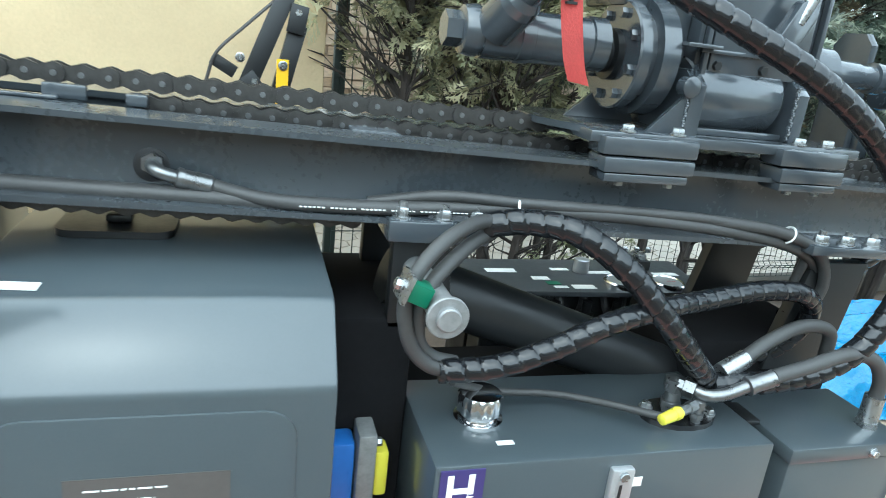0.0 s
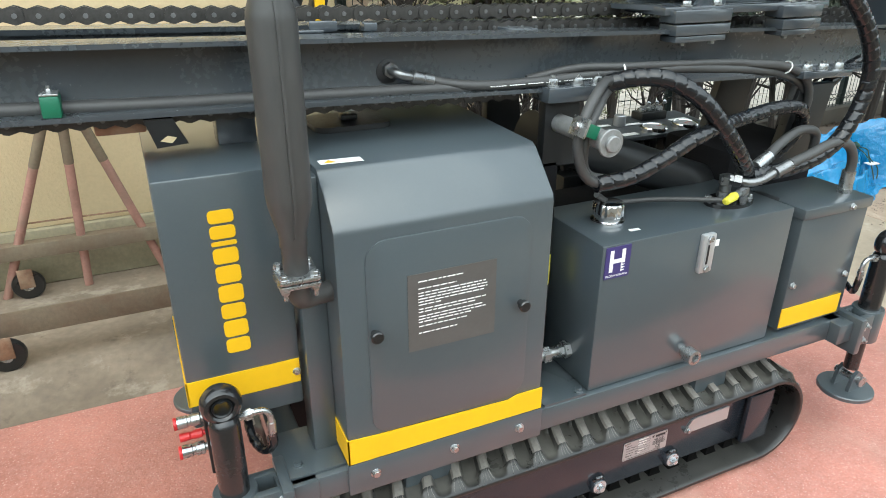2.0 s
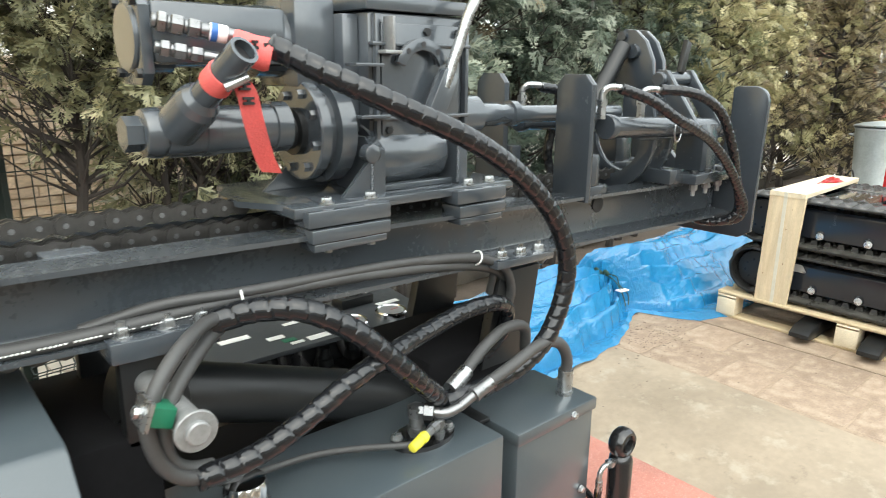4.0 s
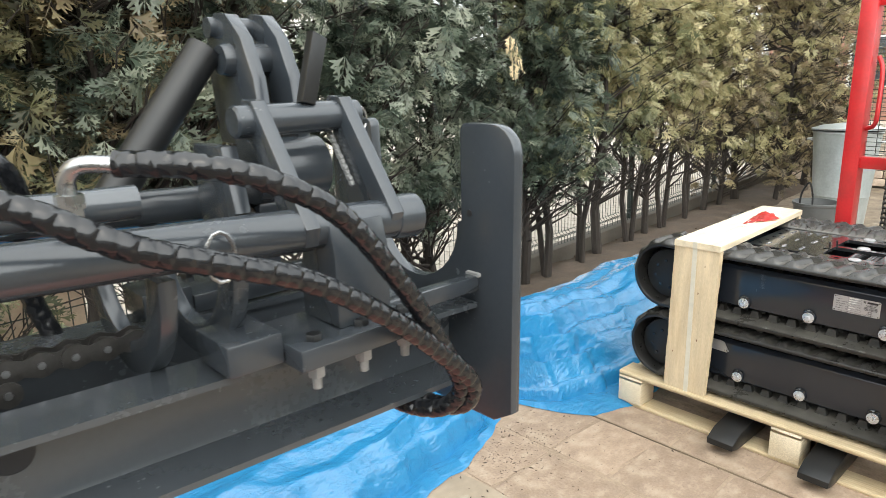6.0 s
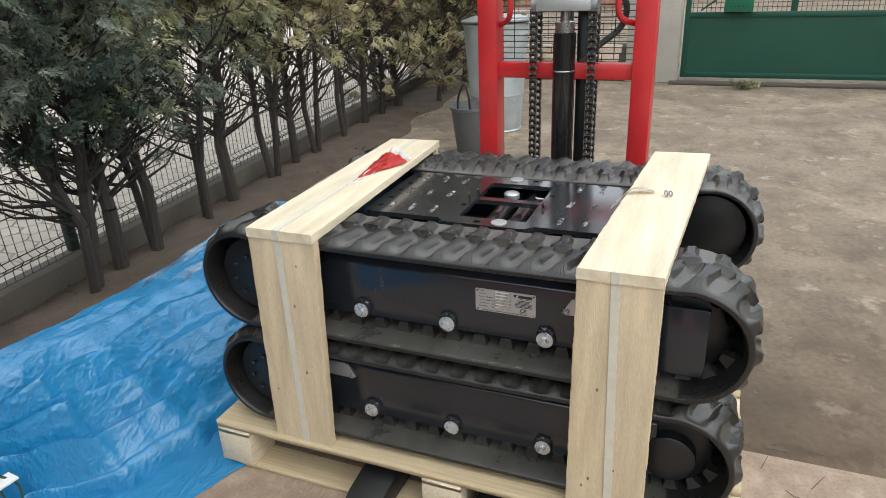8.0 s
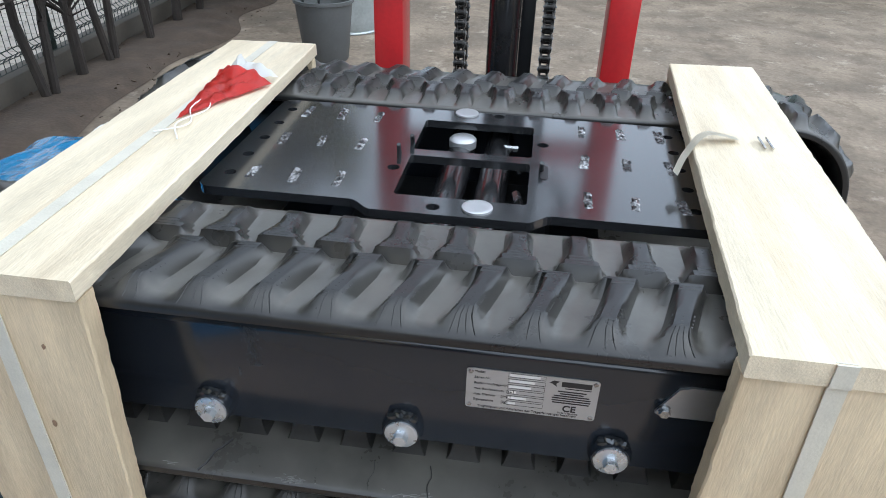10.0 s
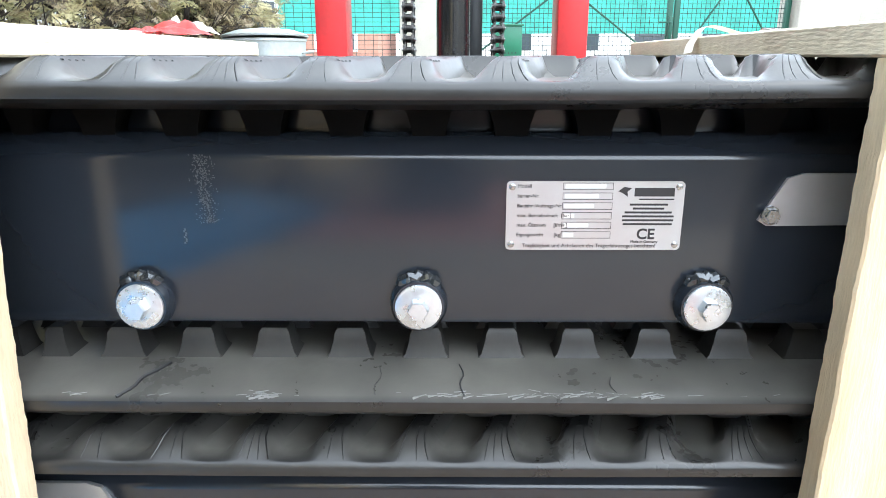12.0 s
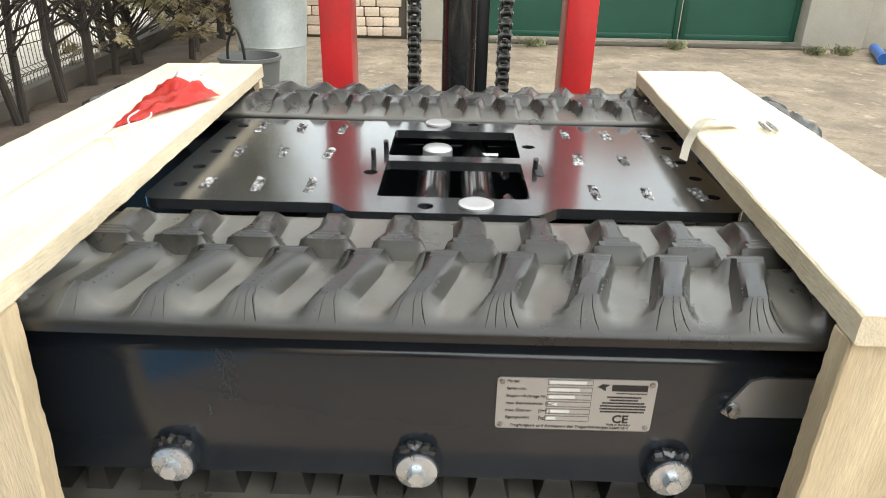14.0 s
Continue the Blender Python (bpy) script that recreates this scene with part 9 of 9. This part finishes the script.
# split stone strips on the garden wall
strip_me = []
for seed in range(6):
    rnd = random.Random(70 + seed)
    bm = B()
    back = [bm.verts.new((x, 0.0, z)) for x, z in ((-0.5, -0.5), (-0.17, -0.5), (0.17, -0.5), (0.5, -0.5), (0.5, 0.5), (0.17, 0.5), (-0.17, 0.5), (-0.5, 0.5))]
    front = [bm.verts.new((v.co.x * 0.98 + rnd.uniform(-0.01, 0.01), -1.0 - rnd.uniform(-0.4, 0.5), v.co.z * 0.86 + rnd.uniform(-0.07, 0.07))) for v in back]
    for k in range(8):
        bm.faces.new((back[k], back[(k + 1) % 8], front[(k + 1) % 8], front[k]))
    for k in (0, 1, 2):
        bm.faces.new((front[k], front[k + 1], front[6 - k], front[7 - k]))
    bmesh.ops.recalc_face_normals(bm, faces=bm.faces)
    strip_me.append(mesh_of("stone_strip", bm, STONE, flat=True))
rnd = random.Random(77)
z = 0.30
while z < 1.58:
    h = rnd.uniform(0.055, 0.085)
    x = -0.2 - rnd.uniform(0, 0.2)
    while x < 2.83:
        w = min(rnd.uniform(0.18, 0.42), 2.85 - x)
        piece("stone_strip", rnd.choice(strip_me), stone_wall, Matrix.Translation((x + w / 2, 5.03, z + h / 2)) @ Matrix.Diagonal((w - 0.006, 0.022, h - 0.004, 1)))
        x += w
    z += h

# old slabs of the yard round the pallet, chipped and set in sandy joints
for xa, xb in ((3.40, 4.213), (4.227, 5.03)):
    bm = B()
    box(bm, xa, xb, -0.85, 2.34, 0.0, 0.0022)
    part("sand_bed", bm, SAND, ground, "sandy bed under the slabs")
slab_me = []
for seed in range(5):
    rnd = random.Random(40 + seed)
    bm = B()
    ring = []
    for (xa, ya), (xb, yb) in zip(((-0.5, -0.5), (0.5, -0.5), (0.5, 0.5), (-0.5, 0.5)), ((0.5, -0.5), (0.5, 0.5), (-0.5, 0.5), (-0.5, -0.5))):
        for k in range(5):
            t = k / 5
            inset = 0.045 * rnd.random() if k == 0 else 0.016 * rnd.random()
            x, y = xa + (xb - xa) * t, ya + (yb - ya) * t
            ring.append((x * (1 - inset), y * (1 - inset)))
    low = [bm.verts.new((x, y, 0.0)) for x, y in ring]
    mid = [bm.verts.new((x, y, 0.75)) for x, y in ring]
    top = [bm.verts.new((x * 0.985, y * 0.985, 1.0)) for x, y in ring]
    for a, b in ((low, mid), (mid, top)):
        for k in range(20):
            bm.faces.new((a[k], a[(k + 1) % 20], b[(k + 1) % 20], b[k]))
    bm.faces.new(top)
    bmesh.ops.recalc_face_normals(bm, faces=bm.faces)
    slab_me.append(mesh_of("slab", bm, SLAB))
rnd = random.Random(21)
for xa, xb, lo in ((3.46, 3.83, 0.1), (3.84, 4.213, 0.0), (4.227, 4.62, -0.3), (4.63, 5.02, -0.6)):
    y = 2.35 - rnd.uniform(0, 0.2)
    while y > lo:
        w = rnd.uniform(0.26, 0.42)
        piece("slab", rnd.choice(slab_me), ground, Matrix.Translation(((xa + xb) / 2 + rnd.uniform(-0.004, 0.004), y - w / 2, 0.0005)) @ Matrix.Rotation(radians(rnd.uniform(-1.2, 1.2)), 4, "Z") @ Matrix.Diagonal((xb - xa - 0.008, w - 0.009, rnd.uniform(0.0031, 0.0037), 1)))
        y -= w
